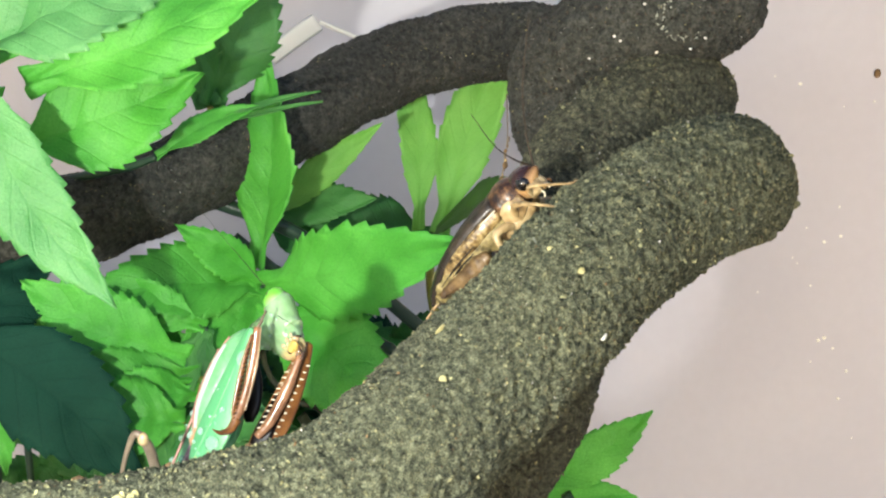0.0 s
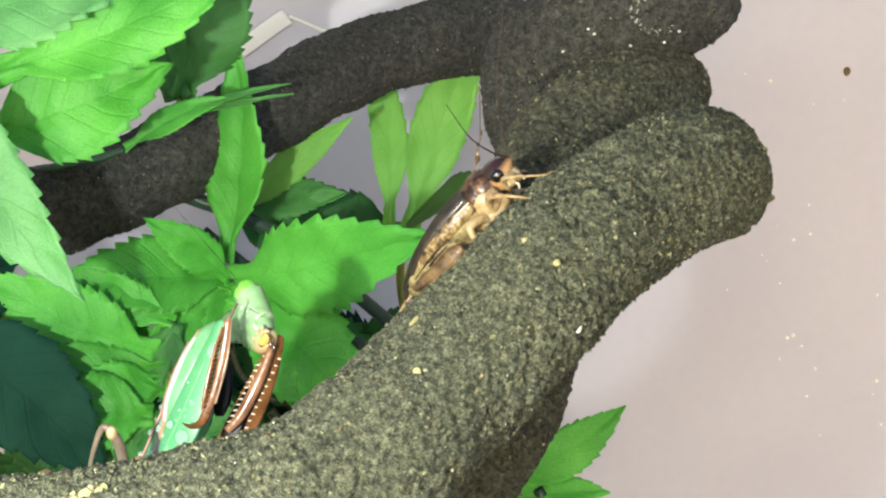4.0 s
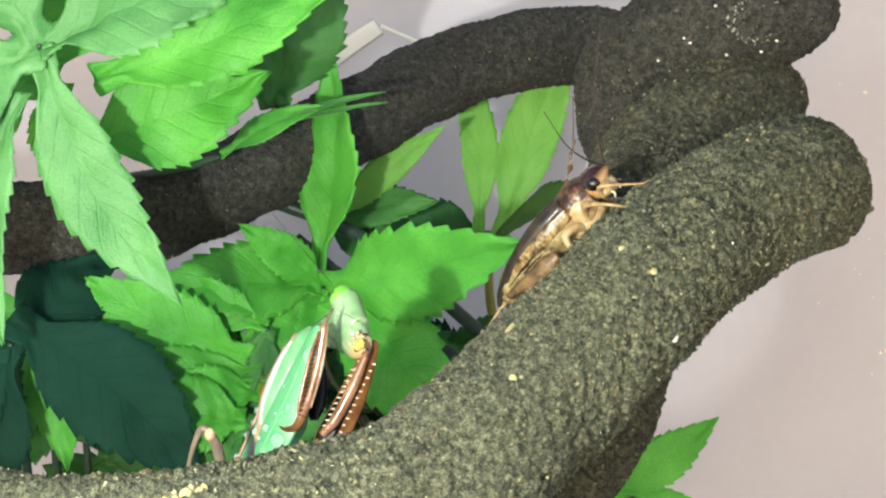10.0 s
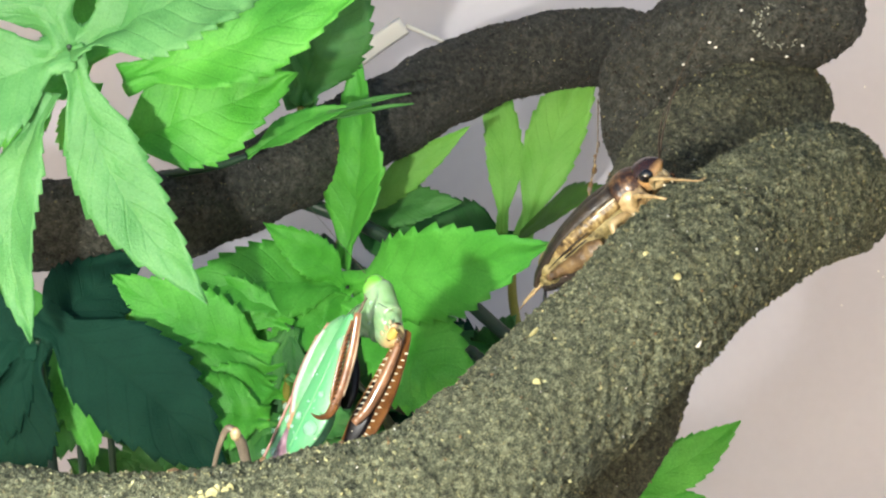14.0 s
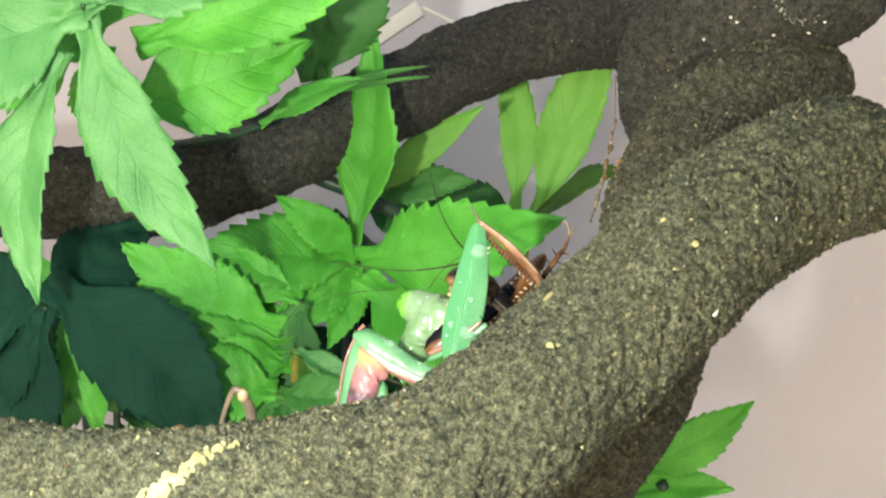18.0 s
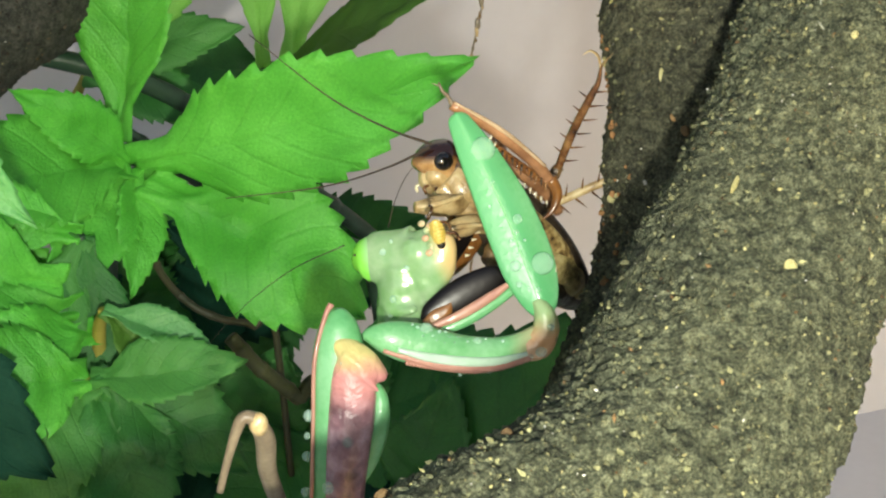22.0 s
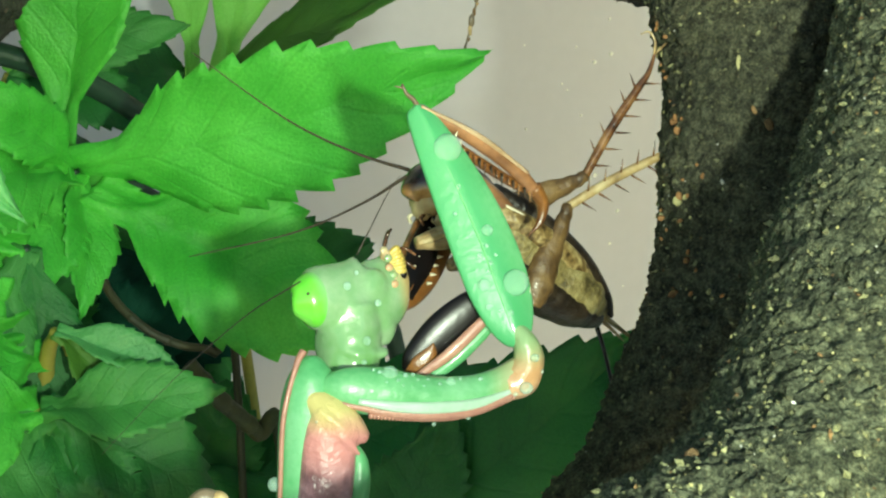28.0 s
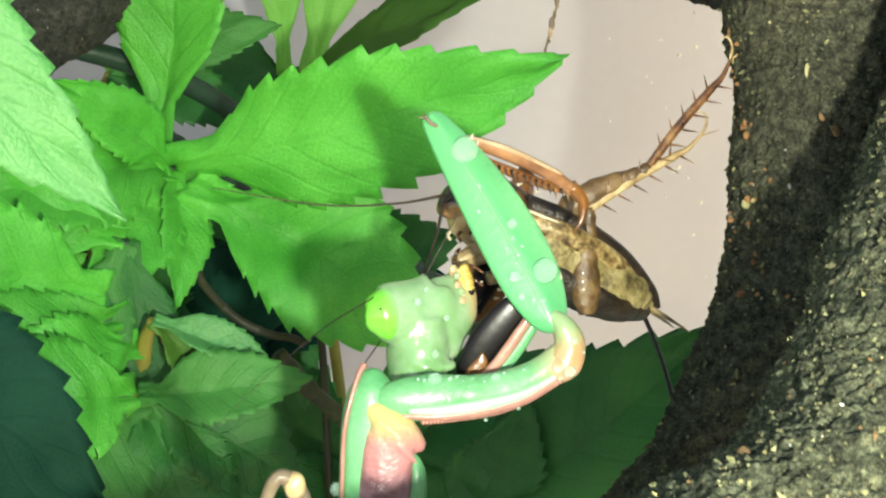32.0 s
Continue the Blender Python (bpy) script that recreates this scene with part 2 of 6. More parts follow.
M_KNEE = material("mantis_knee", [(0.55, 0.30, 0.14), (0.68, 0.46, 0.30)], 300, 0.3, 0.2, 1500, coat=0.5)
M_STRIPE = material("mantis_stripe", [(0.19, 0.53, 0.20), (0.24, 0.58, 0.25)], 260, 0.35, 0.1, 1500)
M_BLACK = material("mantis_black", [(0.003, 0.002, 0.002), (0.008, 0.006, 0.006)], 240, 0.28, 0.03, 1500, spec=0.3)
M_MILK = material("mantis_milk", [(0.36, 0.52, 0.36), (0.52, 0.64, 0.52)], 200, 0.3, 0.15, 1500, coat=0.5)
M_YELLOW = material("mantis_yellow", [(0.50, 0.34, 0.06), (0.68, 0.52, 0.14)], 500, 0.35, 0.3, 2500, coat=0.4)
M_RIDGE = material("mantis_ridge", [(0.28, 0.18, 0.09), (0.48, 0.35, 0.22)], 300, 0.25, 0.15, 1500, coat=0.5)
M_SPINE = material("mantis_spine", [(0.70, 0.62, 0.42), (0.8, 0.74, 0.56)], 500, 0.35, 0.1, 2500)
LEG_BROWN = material("leg_brown", [(0.10, 0.07, 0.045), (0.24, 0.19, 0.12)], 260, 0.4, 0.2, 1500)
C_BROWN = material("cricket_brown", [(0.018, 0.007, 0.004), (0.105, 0.042, 0.014), (0.27, 0.14, 0.052)], 420, 0.25, 0.2, 1800, coat=0.6)
C_SHIELD = material("cricket_shield", [(0.010, 0.005, 0.004), (0.055, 0.024, 0.010), (0.19, 0.10, 0.04)], 900, 0.35, 0.3, 1800, coat=0.25)
C_TAN = material("cricket_tan", [(0.18, 0.11, 0.042), (0.40, 0.28, 0.125), (0.54, 0.43, 0.23)], 420, 0.35, 0.25, 1800, coat=0.4)
C_GOLD = material("cricket_gold", [(0.06, 0.045, 0.014), (0.25, 0.195, 0.07), (0.40, 0.335, 0.145)], 600, 0.5, 0.5, 2500, coat=0.2)
C_WING = material("cricket_wing", [(0.03, 0.016, 0.006), (0.20, 0.13, 0.045), (0.46, 0.35, 0.15)], 900, 0.35, 0.3, 1800, coat=0.3)
C_THIGH = material("cricket_thigh", [(0.035, 0.018, 0.006), (0.11, 0.062, 0.021), (0.21, 0.13, 0.048)], 500, 0.45, 0.3, 1800, coat=0.15)
C_DARK = material("cricket_dark", [(0.010, 0.007, 0.005), (0.042, 0.028, 0.015)], 500, 0.42, 0.4, 1800, coat=0.1)
C_EYE = material("cricket_eye", [(0.004, 0.003, 0.003), (0.008, 0.006, 0.005)], 300, 0.08, 0.0, 900, coat=0.8)
CREAM = material("cream", [(0.62, 0.55, 0.36), (0.75, 0.68, 0.5)], 300, 0.5, 0.1, 1800)

def graded(m, axis, start, end, colour):
    """Fades a material into a second colour along one axis of its object, from start to end in centimetres."""
    nt = m.node_tree
    sep, fade, blend = nt.nodes.new("ShaderNodeSeparateXYZ"), nt.nodes.new("ShaderNodeMapRange"), nt.nodes.new("ShaderNodeMix")
    grain = next(q for q in nt.nodes if q.type == "TEX_NOISE")
    wobble = nt.nodes.new("ShaderNodeMath")
    wobble.operation = "MULTIPLY_ADD"
    wobble.inputs[1].default_value = abs(end - start) * CM * 0.5
    nt.links.new(next(q for q in nt.nodes if q.type == "TEX_COORD").outputs["Object"], sep.inputs[0])
    nt.links.new(grain.outputs[0], wobble.inputs[0])
    nt.links.new(sep.outputs[axis], wobble.inputs[2])
    nt.links.new(wobble.outputs[0], fade.inputs[0])
    fade.inputs[1].default_value, fade.inputs[2].default_value = start * CM, end * CM
    fade.interpolation_type = "SMOOTHSTEP"
    blend.data_type = "RGBA"
    base = nt.nodes["Principled BSDF"].inputs["Base Color"]
    nt.links.new(fade.outputs[0], blend.inputs[0])
    nt.links.new(base.links[0].from_socket, blend.inputs[6])
    blend.inputs[7].default_value = (*colour, 1)
    nt.links.new(blend.outputs[2], base)
    return m


C_HEAD = graded(material("cricket_head", [(0.22, 0.11, 0.036), (0.36, 0.20, 0.075), (0.50, 0.33, 0.15)], 500, 0.25, 0.15, 1800, coat=0.7), 2, 0.06, 0.17, (0.024, 0.008, 0.005))
graded(M_EYE, 0, 0.06, 0.21, (0.31, 0.49, 0.26))
M_HEAD = graded(material("mantis_head", [(0.15, 0.33, 0.10), (0.22, 0.38, 0.17), (0.33, 0.45, 0.27)], 150, 0.22, 0.2, 900, coat=0.7), 0, 0.80, 1.02, (0.60, 0.42, 0.18))
M_UNDER = graded(material("mantis_under", [(0.09, 0.04, 0.05), (0.23, 0.12, 0.14), (0.43, 0.28, 0.31)], 420, 0.3, 0.5, 1200, coat=0.5), 0, 0.85, 1.25, (0.58, 0.24, 0.22))
graded(M_UNDER, 0, 1.22, 1.5, (0.62, 0.52, 0.20))
M_COXA = graded(material("mantis_coxa", [(0.085, 0.31, 0.105), (0.145, 0.39, 0.155), (0.22, 0.47, 0.23)], 150, 0.35, 0.15, 1800, coat=0.4), 0, 1.30, 1.60, (0.42, 0.42, 0.22))
M_ARM = graded(material("mantis_arm", [(0.08, 0.30, 0.10), (0.135, 0.39, 0.155), (0.205, 0.47, 0.225)], 130, 0.35, 0.12, 1800, coat=0.4), 2, -0.24, 0.0, (0.10, 0.37, 0.14))
graded(M_KNEE, 2, 0.12, 0.45, (0.30, 0.42, 0.20))

WATER = bpy.data.materials.new("water")
WATER.use_nodes = True
_n, _l = WATER.node_tree.nodes, WATER.node_tree.links
_clear, _gloss, _mix = _n.new("ShaderNodeBsdfTransparent"), _n.new("ShaderNodeBsdfGlossy"), _n.new("ShaderNodeMixShader")
_clear.inputs[0].default_value, _gloss.inputs["Roughness"].default_value = (0.97, 1.0, 0.98, 1), 0.03
_fres = _n.new("ShaderNodeLayerWeight")
_fres.inputs[0].default_value = 0.10
_l.new(_fres.outputs["Fresnel"], _mix.inputs[0])
_l.new(_clear.outputs[0], _mix.inputs[1])
_l.new(_gloss.outputs[0], _mix.inputs[2])
_body, _mix2 = _n.new("ShaderNodeBsdfDiffuse"), _n.new("ShaderNodeMixShader")
_body.inputs[0].default_value, _mix2.inputs[0].default_value = (0.72, 0.96, 0.80, 1), 0.22
_l.new(_mix.outputs[0], _mix2.inputs[1])
_l.new(_body.outputs[0], _mix2.inputs[2])
_l.new(_mix2.outputs[0], _n["Material Output"].inputs[0])


# ---- building helpers (all shapes are written in centimetres) ----
def mesh_of(name, verts, faces, mat, smooth=True):
    me = bpy.data.meshes.new(name)
    me.from_pydata([tuple(c * CM for c in v) for v in verts], [], faces)
    for m in (mat if isinstance(mat, (list, tuple)) else [mat]):
        me.materials.append(m)
    me.polygons.foreach_set("use_smooth", [smooth] * len(me.polygons))
    me.update()
    return me


def part(name, shape, mat, parent, label="", at=None, smooth=True):
    """One mesh object under a thing or under a part; shape is (verts, faces) in the parent's space, or in its own if at is given."""
    ob = new(name, mesh_of(name, shape[0], shape[1], mat, smooth))
    ob.parent = parent
    if at is not None:
        ob.matrix_basis = at
    return tagged(ob, label)


def thing(name, place, label, category, group="", kind=""):
    ob = new(name)
    ob.empty_display_size = 0.01
    ob.location = Vector(place) * CM
    return tagged(ob, label, category, group, kind)


def join(*shapes):
    verts, faces = [], []
    for v, f in shapes:
        k = len(verts)
        verts += v
        faces += [tuple(i + k for i in q) for q in f]
    return verts, faces


def shift(shape, d):
    return [(v[0] + d[0], v[1] + d[1], v[2] + d[2]) for v in shape[0]], shape[1]


def moved(shape, m):
    return [tuple(m @ Vector(v)) for v in shape[0]], shape[1]


def spline(points, n):
    """Catmull-Rom through the points, n samples."""
    p = [np.array(q, float) for q in points]
    p = [2 * p[0] - p[1]] + p + [2 * p[-1] - p[-2]]
    out = []
    for s in np.linspace(0, len(p) - 3, n):
        i = min(int(s), len(p) - 4)
        u = s - i
        a, b, c, d = p[i:i + 4]
        out.append(0.5 * (2 * b + (c - a) * u + (2 * a - 5 * b + 4 * c - d) * u * u + (3 * b - a - 3 * c + d) * u ** 3))
    return np.array(out)


def loft(points, radii, n=24, seg=14, up=(0, 0, 1), flat=1.0, bumps=None):
    """A closed tube through points, with a radius (or a pair: sideways, up) at each; bumps(i, a, p) gives a push outwards."""
    path = spline(points, n)
    rad = spline([(r, r * flat) if not isinstance(r, (tuple, list)) else r for r in radii], n)
    verts, faces = [], []
    side = None
    for i in range(n):
        t = path[min(i + 1, n - 1)] - path[max(i - 1, 0)]
        t /= np.linalg.norm(t) + 1e-9
        if side is None:
            side = np.cross(np.array(up, float), t)
            if np.linalg.norm(side) < 1e-4:
                side = np.cross((1, 0, 0), t)
        side = side - t * (side @ t)
        side /= np.linalg.norm(side)
        top = np.cross(t, side)
        for j in range(seg):
            a = 2 * math.pi * j / seg
            d = side * math.cos(a) * max(rad[i][0], 1e-4) + top * math.sin(a) * max(rad[i][1], 1e-4)
            p = path[i] + d
            if bumps:
                p = p + d / (np.linalg.norm(d) + 1e-9) * bumps(i / (n - 1), a, p)
            verts.append(tuple(p))
    for i in range(n - 1):
        for j in range(seg):
            k = (j + 1) % seg
            faces.append((i * seg + j, i * seg + k, (i + 1) * seg + k, (i + 1) * seg + j))
    faces.append(tuple(range(seg - 1, -1, -1)))
    faces.append(tuple(range((n - 1) * seg, n * seg)))
    return verts, faces


def ball(c, r, seg=14, rings=9):
    """An ellipsoid at c with half axes r."""
    r = r if isinstance(r, (tuple, list)) else (r, r, r)
    verts = [(c[0], c[1], c[2] + r[2])]
    for i in range(1, rings):
        th = math.pi * i / rings
        for j in range(seg):
            ph = 2 * math.pi * j / seg
            verts.append((c[0] + r[0] * math.sin(th) * math.cos(ph), c[1] + r[1] * math.sin(th) * math.sin(ph), c[2] + r[2] * math.cos(th)))
    verts.append((c[0], c[1], c[2] - r[2]))
    faces = [(0, 1 + j, 1 + (j + 1) % seg) for j in range(seg)]
    for i in range(rings - 2):
        for j in range(seg):
            a, b = 1 + i * seg + j, 1 + i * seg + (j + 1) % seg
            faces.append((a, a + seg, b + seg, b))
    k = len(verts) - 1
    faces += [(k, k - seg + (j + 1) % seg, k - seg + j) for j in range(seg)]
    return verts, faces


def spike(base, tip, r, seg=6):
    return loft([base, [(a + b) / 2 for a, b in zip(base, tip)], tip], [r, r * 0.65, r * 0.08], 4, seg)


def aim(base, tip, up=(0, 0, 1)):
    """A pose at base with +x towards tip and +z as near up as it goes; places in centimetres."""
    x = (Vector(tip) - Vector(base)).normalized()
    z = Vector(up) - x * x.dot(Vector(up))
    z.normalize()
    y = z.cross(x)
    return Matrix.Translation(Vector(base) * CM) @ Matrix((x, y, z)).transposed().to_4x4()


def blended(ob, voxel=0.03, rounds=8):
    """Melts the overlapping forms of a part into one soft skin; voxel in centimetres."""
    skin = ob.modifiers.new("skin", "REMESH")
    skin.mode, skin.voxel_size, skin.use_smooth_shade = "VOXEL", voxel * CM, True
    soft = ob.modifiers.new("soft", "SMOOTH")
    soft.factor, soft.iterations = 0.5, rounds
    return ob


# ---- enclosure ----
def slab(x0, x1, y0, y1, z0, z1):
    v = [(x, y, z) for x in (x0, x1) for y in (y0, y1) for z in (z0, z1)]
    return v, [(0, 1, 3, 2), (4, 6, 7, 5), (0, 4, 5, 1), (2, 3, 7, 6), (0, 2, 6, 4), (1, 5, 7, 3)]


def setting(name, shape, mat, label):
    return tagged(new(name, mesh_of(name, shape[0], shape[1], mat, False)), label, name.split("_")[0], kind="structure")


setting("wall_back", slab(-26, 26, 40, 40.4, 2, 44), WALL, "off-white plastic back wall of the terrarium, slightly stained")
setting("wall_left", slab(-26.4, -26, 12, 40.4, 2, 44), WALL, "off-white plastic side wall of the terrarium")
setting("wall_right", slab(26, 26.4, 12, 40.4, 2, 44), WALL, "off-white plastic side wall of the terrarium")
setting("floor", slab(-26, 26, 12, 40, 1.6, 2), WALL, "off-white plastic floor of the terrarium")
setting("ground", slab(-48, 48, -40, 56, 1.2, 1.5), WALL, "plain pale table top under the terrarium")


# ---- vine strands ----
def strand(name, points, radii, label, mat, n=420, seg=120, rough=0.05, seed=0.0, flecks=700):
    c = points[len(points) // 2]
    th = thing(name, c, label, "vine", "bendable vine strands")

    def bump(u, a, p):
        q = Vector(p) + Vector((seed, 0, 0))
        s = noise.noise(q * 1.1) * 0.08 + noise.noise(q * 4.0) * rough * 0.45
        s += noise.noise(q * 9.0) * rough * 0.6 + noise.noise(q * 19.0) * rough * 0.9
        # thin wandering cracks
        c = abs(noise.noise(q * 1.4 + Vector((0, 31, 7))) + 0.15 * noise.noise(q * 6.0))
        if c < 0.05 and noise.noise(q * 0.8 + Vector((4, 0, 12))) > 0.02:
            s -= 1.1 * rough * (1 - c / 0.05)
        return s

    shape = loft(points, radii, n, seg, bumps=bump)
    ob = part("core", shift(shape, [-v for v in c]), mat, th)
    # crumbs of moss and bark stuck to the surface; tiny white ones stand in for glints
    rnd = random.Random(int(seed) + 5)
    v = shape[0]
    for label, m, count, lo, hi in (("pale yellow moss flecks", FLECK, int(flecks * 1.3), 0.006, 0.022), ("brown crumbs", FLECK_BROWN, int(flecks * 0.9), 0.006, 0.022), ("tiny white specks painted as glints", FLECK_WHITE, int(flecks * 0.5), 0.004, 0.013), ("dark bark crumbs", CRUMB_DARK if mat is BARK_DARK else CRUMB, int(flecks * 7), 0.010, 0.032)):
        vs, fs = [], []
        for _ in range(count):
            i = rnd.randrange(2, n - 3) * seg + rnd.randrange(seg)
            p = Vector(v[i]) - Vector(c)
            a, b = (Vector(v[i + seg]) - Vector(v[i])).normalized(), (Vector(v[i - i % seg + (i + 1) % seg]) - Vector(v[i])).normalized()
            o = a.cross(b)
            o = -o if o.dot(p - (Vector(v[i - i % seg]) + Vector(v[i - i % seg + seg // 2])) / 2 + Vector(c)) < 0 else o
            r = lo + (hi - lo) * rnd.random() ** 2.5
            w = rnd.random() * 6.3
            a, b = a * math.cos(w) + b * math.sin(w), b * math.cos(w) - a * math.sin(w)
            e = 0.5 + rnd.random() * 1.6
            k = len(vs)
            vs += [tuple(p + q) for q in (a * r * e, b * r * 0.8, -a * r * e * 0.8, -b * r, o * r * (0.5 + rnd.random()), -o * r)]
            fs += [(k, k + 1, k + 4), (k + 1, k + 2, k + 4), (k + 2, k + 3, k + 4), (k + 3, k, k + 4), (k + 1, k, k + 5), (k + 2, k + 1, k + 5), (k + 3, k + 2, k + 5), (k, k + 3, k + 5)]
        tagged(part("bark_litter" if m in (CRUMB, CRUMB_DARK) else "moss", (vs, fs), m, th, label, smooth=False), kind="stuff")
    return th, ob, shape


def chip(owner, place, size, mat, label, spin=0.0):
    """A flat flake on a strand."""
    c = Vector(owner.location) / CM
    s = ball((0, 0, 0), (size[0], size[1], size[2]), 9, 5)
    s = ([(x + 0.25 * size[0] * noise.noise(Vector((x, y, z)) * 40 + Vector(place)), y + 0.25 * size[1] * noise.noise(Vector((y, z, x)) * 40), z) for x, y, z in s[0]], s[1])
    m = Matrix.Translation(Vector(place) - c) @ Euler((radians(60), radians(spin), 0)).to_matrix().to_4x4()
    return part("bark_chip", moved(s, m), mat, owner, label, smooth=False)


def on_strand(axis, place, r=1.07):
    """The point of a strand's surface nearest to a place."""
    ax = spline(axis, 200)
    k = int(np.argmin(((ax - np.array(place)) ** 2).sum(1)))
    d = np.array(place) - ax[k]
    return tuple(ax[k] + d / np.linalg.norm(d) * r)


FRONT = [(-12.05, 15.9, 16.64), (-9.27, 16.3, 16.45), (-6.8, 16.0, 16.6), (-4.6, 15.5, 16.8), (-2.9, 15.72, 16.99), (-1.11, 16.35, 17.41), (0.73, 17.85, 18.56),
         (1.71, 18.66, 19.39), (2.8, 19.75, 20.0), (3.95, 20.75, 20.38), (4.5, 21.7, 20.25), (4.73, 22.8, 20.0), (4.9, 24.0, 19.96)]
MID = [(-5.9, 19.3, 10.34), (-2.38, 19.68, 12.31), (-0.69, 20.0, 14.0), (0.2, 19.8, 15.4), (1.1, 20.25, 16.8), (1.6, 20.8, 18.3), (1.95, 21.73, 19.6),
       (2.38, 22.8, 20.2), (3.15, 24.0, 20.75), (4.25, 24.9, 21.0), (4.9, 26.2, 21.0)]
UPPER = [(4.0, 24.7, 20.3), (3.1, 25.2, 19.85), (2.4, 25.8, 20.3), (2.2, 26.0, 21.4), (2.88, 25.49, 22.15), (4.16, 25.09, 22.65), (4.86, 25.47, 22.78), (4.86, 26.61, 22.59)]
BACK = [(-14.4, 25.65, 18.1), (-10.9, 26.3, 18.25), (-7.6, 27.1, 18.3), (-6.1, 28.0, 18.65), (-3.75, 29.67, 19.63), (-1.48, 31.9, 20.6), (0.64, 33.1, 21.1), (2.65, 33.7, 21.05), (5.9, 33.6, 20.4)]
front = strand("vine_strand", FRONT, [1.04, 1.04, 1.04, 1.06, 1.06, 1.06, 1.06, 1.06, 1.05, 1.06, 1.06, 0.95, 0.5], "thick dark mossy vine in front of the mantis, flecked with yellow", BARK, 860, 190, 0.058, 0.0, 2600)
mid = strand("vine_strand", MID, [1.0, 1.02, 1.02, 1.02, 1.02, 1.02, 1.02, 1.02, 1.0, 0.96, 0.5], "brown vine strand twisted behind the thick one, darkened for weaker light", BARK_DIMMED, 540, 160, 0.06, 7.0, 900)
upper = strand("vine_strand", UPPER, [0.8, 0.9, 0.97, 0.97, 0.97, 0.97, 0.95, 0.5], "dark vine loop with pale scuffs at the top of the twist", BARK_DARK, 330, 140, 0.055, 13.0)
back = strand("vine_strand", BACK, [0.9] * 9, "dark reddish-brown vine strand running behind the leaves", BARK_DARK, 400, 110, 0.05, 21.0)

for place, size, mat, label, spin in (((2.2, 17.5, 19.1), (0.055, 0.08, 0.025), FLECK_WHITE, "cream flake", 20), ((1.8, 17.8, 19.9), (0.05, 0.05, 0.02), FLECK, "pale yellow flake", 0), ((0.0, 16.5, 18.9), (0.055, 0.065, 0.02), FLECK, "pale yellow flake", -15),
                                      ((1.4, 17.9, 20.3), (0.05, 0.05, 0.02), FLECK, "pale yellow flake", 30), ((-0.1, 17.3, 19.4), (0.03, 0.1, 0.015), FLECK, "pale yellow flake", 50), ((3.0, 18.4, 20.2), (0.035, 0.06, 0.015), FLECK_WHITE, "cream flake", 0),
                                      ((-4.45, 14.6, 17.55), (0.10, 0.16, 0.03), FLECK, "long yellow scuff", 40), ((-4.1, 14.9, 17.8), (0.08, 0.14, 0.03), FLECK, "long yellow scuff", 55), ((-3.85, 15.1, 17.95), (0.07, 0.11, 0.03), FLECK, "long yellow scuff", 45),
                                      ((-3.6, 14.6, 16.3), (0.09, 0.06, 0.03), FLECK, "pale yellow flake", 0), ((-1.4, 15.2, 17.0), (0.05, 0.07, 0.02), FLECK, "pale yellow flake", 0), ((-2.4, 16.2, 18.0), (0.05, 0.05, 0.04), FLECK_BROWN, "brown crumb", 0),
                                      ((-3.4, 16.1, 17.9), (0.06, 0.05, 0.04), FLECK_BROWN, "tan crumb", 0), ((-4.5, 16.0, 17.9), (0.09, 0.05, 0.05), FLECK_BROWN, "brown crumb", 0)):
    chip(front[0], on_strand(FRONT, place), size, mat, label, spin)
rnd = random.Random(31)
for k in range(44):
    w = rnd.random()
    p = Vector((-4.62, 14.5, 17.45)).lerp(Vector((-3.72, 15.2, 18.02)), w) + Vector((0.11 * rnd.uniform(-1, 1), 0, 0.08 * rnd.uniform(-1, 1)))
    q = 0.03 + 0.05 * rnd.random() * (1 - 0.6 * w)
    chip(front[0], on_strand(FRONT, p, 1.065), (q, q * 1.5, 0.015), FLECK, "crumbled yellow scuff", 45 + 40 * rnd.uniform(-1, 1))
chip(front[0], (5.46, 21.20, 20.05), (0.10, 0.06, 0.08), CRUMB, "jutting dark bark crumb", 20)
for place, size, mat, label, spin in (((0.85, 20.5, 19.34), (0.04, 0.10, 0.015), FLECK, "pale yellow flake", 10), ((0.9, 20.0, 18.9), (0.05, 0.06, 0.02), FLECK_BROWN, "orange-brown crumb", 0), ((1.1, 20.4, 18.8), (0.04, 0.05, 0.02), FLECK_BROWN, "orange-brown crumb", 0),
                                      ((0.8, 20.3, 18.2), (0.02, 0.03, 0.015), FLECK_WHITE, "cream flake", 0), ((0.0, 19.2, 14.5), (0.14, 0.12, 0.02), FLECK, "pale scuff", 0)):
    chip(mid[0], on_strand(MID, place, 1.03), size, mat, label, spin)
rnd = random.Random(23)
for k in range(70):
    w = rnd.random()
    p = Vector((0.9, 20.1, 16.6)).lerp(Vector((2.2, 22.4, 20.1)), w) + Vector((-0.8 + 0.5 * rnd.random(), -0.6 + 0.6 * rnd.random(), 0.2 * rnd.uniform(-1, 1)))
    q = 0.012 + 0.035 * rnd.random() ** 2
    chip(mid[0], on_strand(MID, p, 1.03), (q, q * 1.3, q * 0.7), (FLECK_RUST, FLECK_RUST, FLECK)[k % 3], "orange-brown crumb" if k % 3 < 2 else "pale yellow crumb", k * 37)
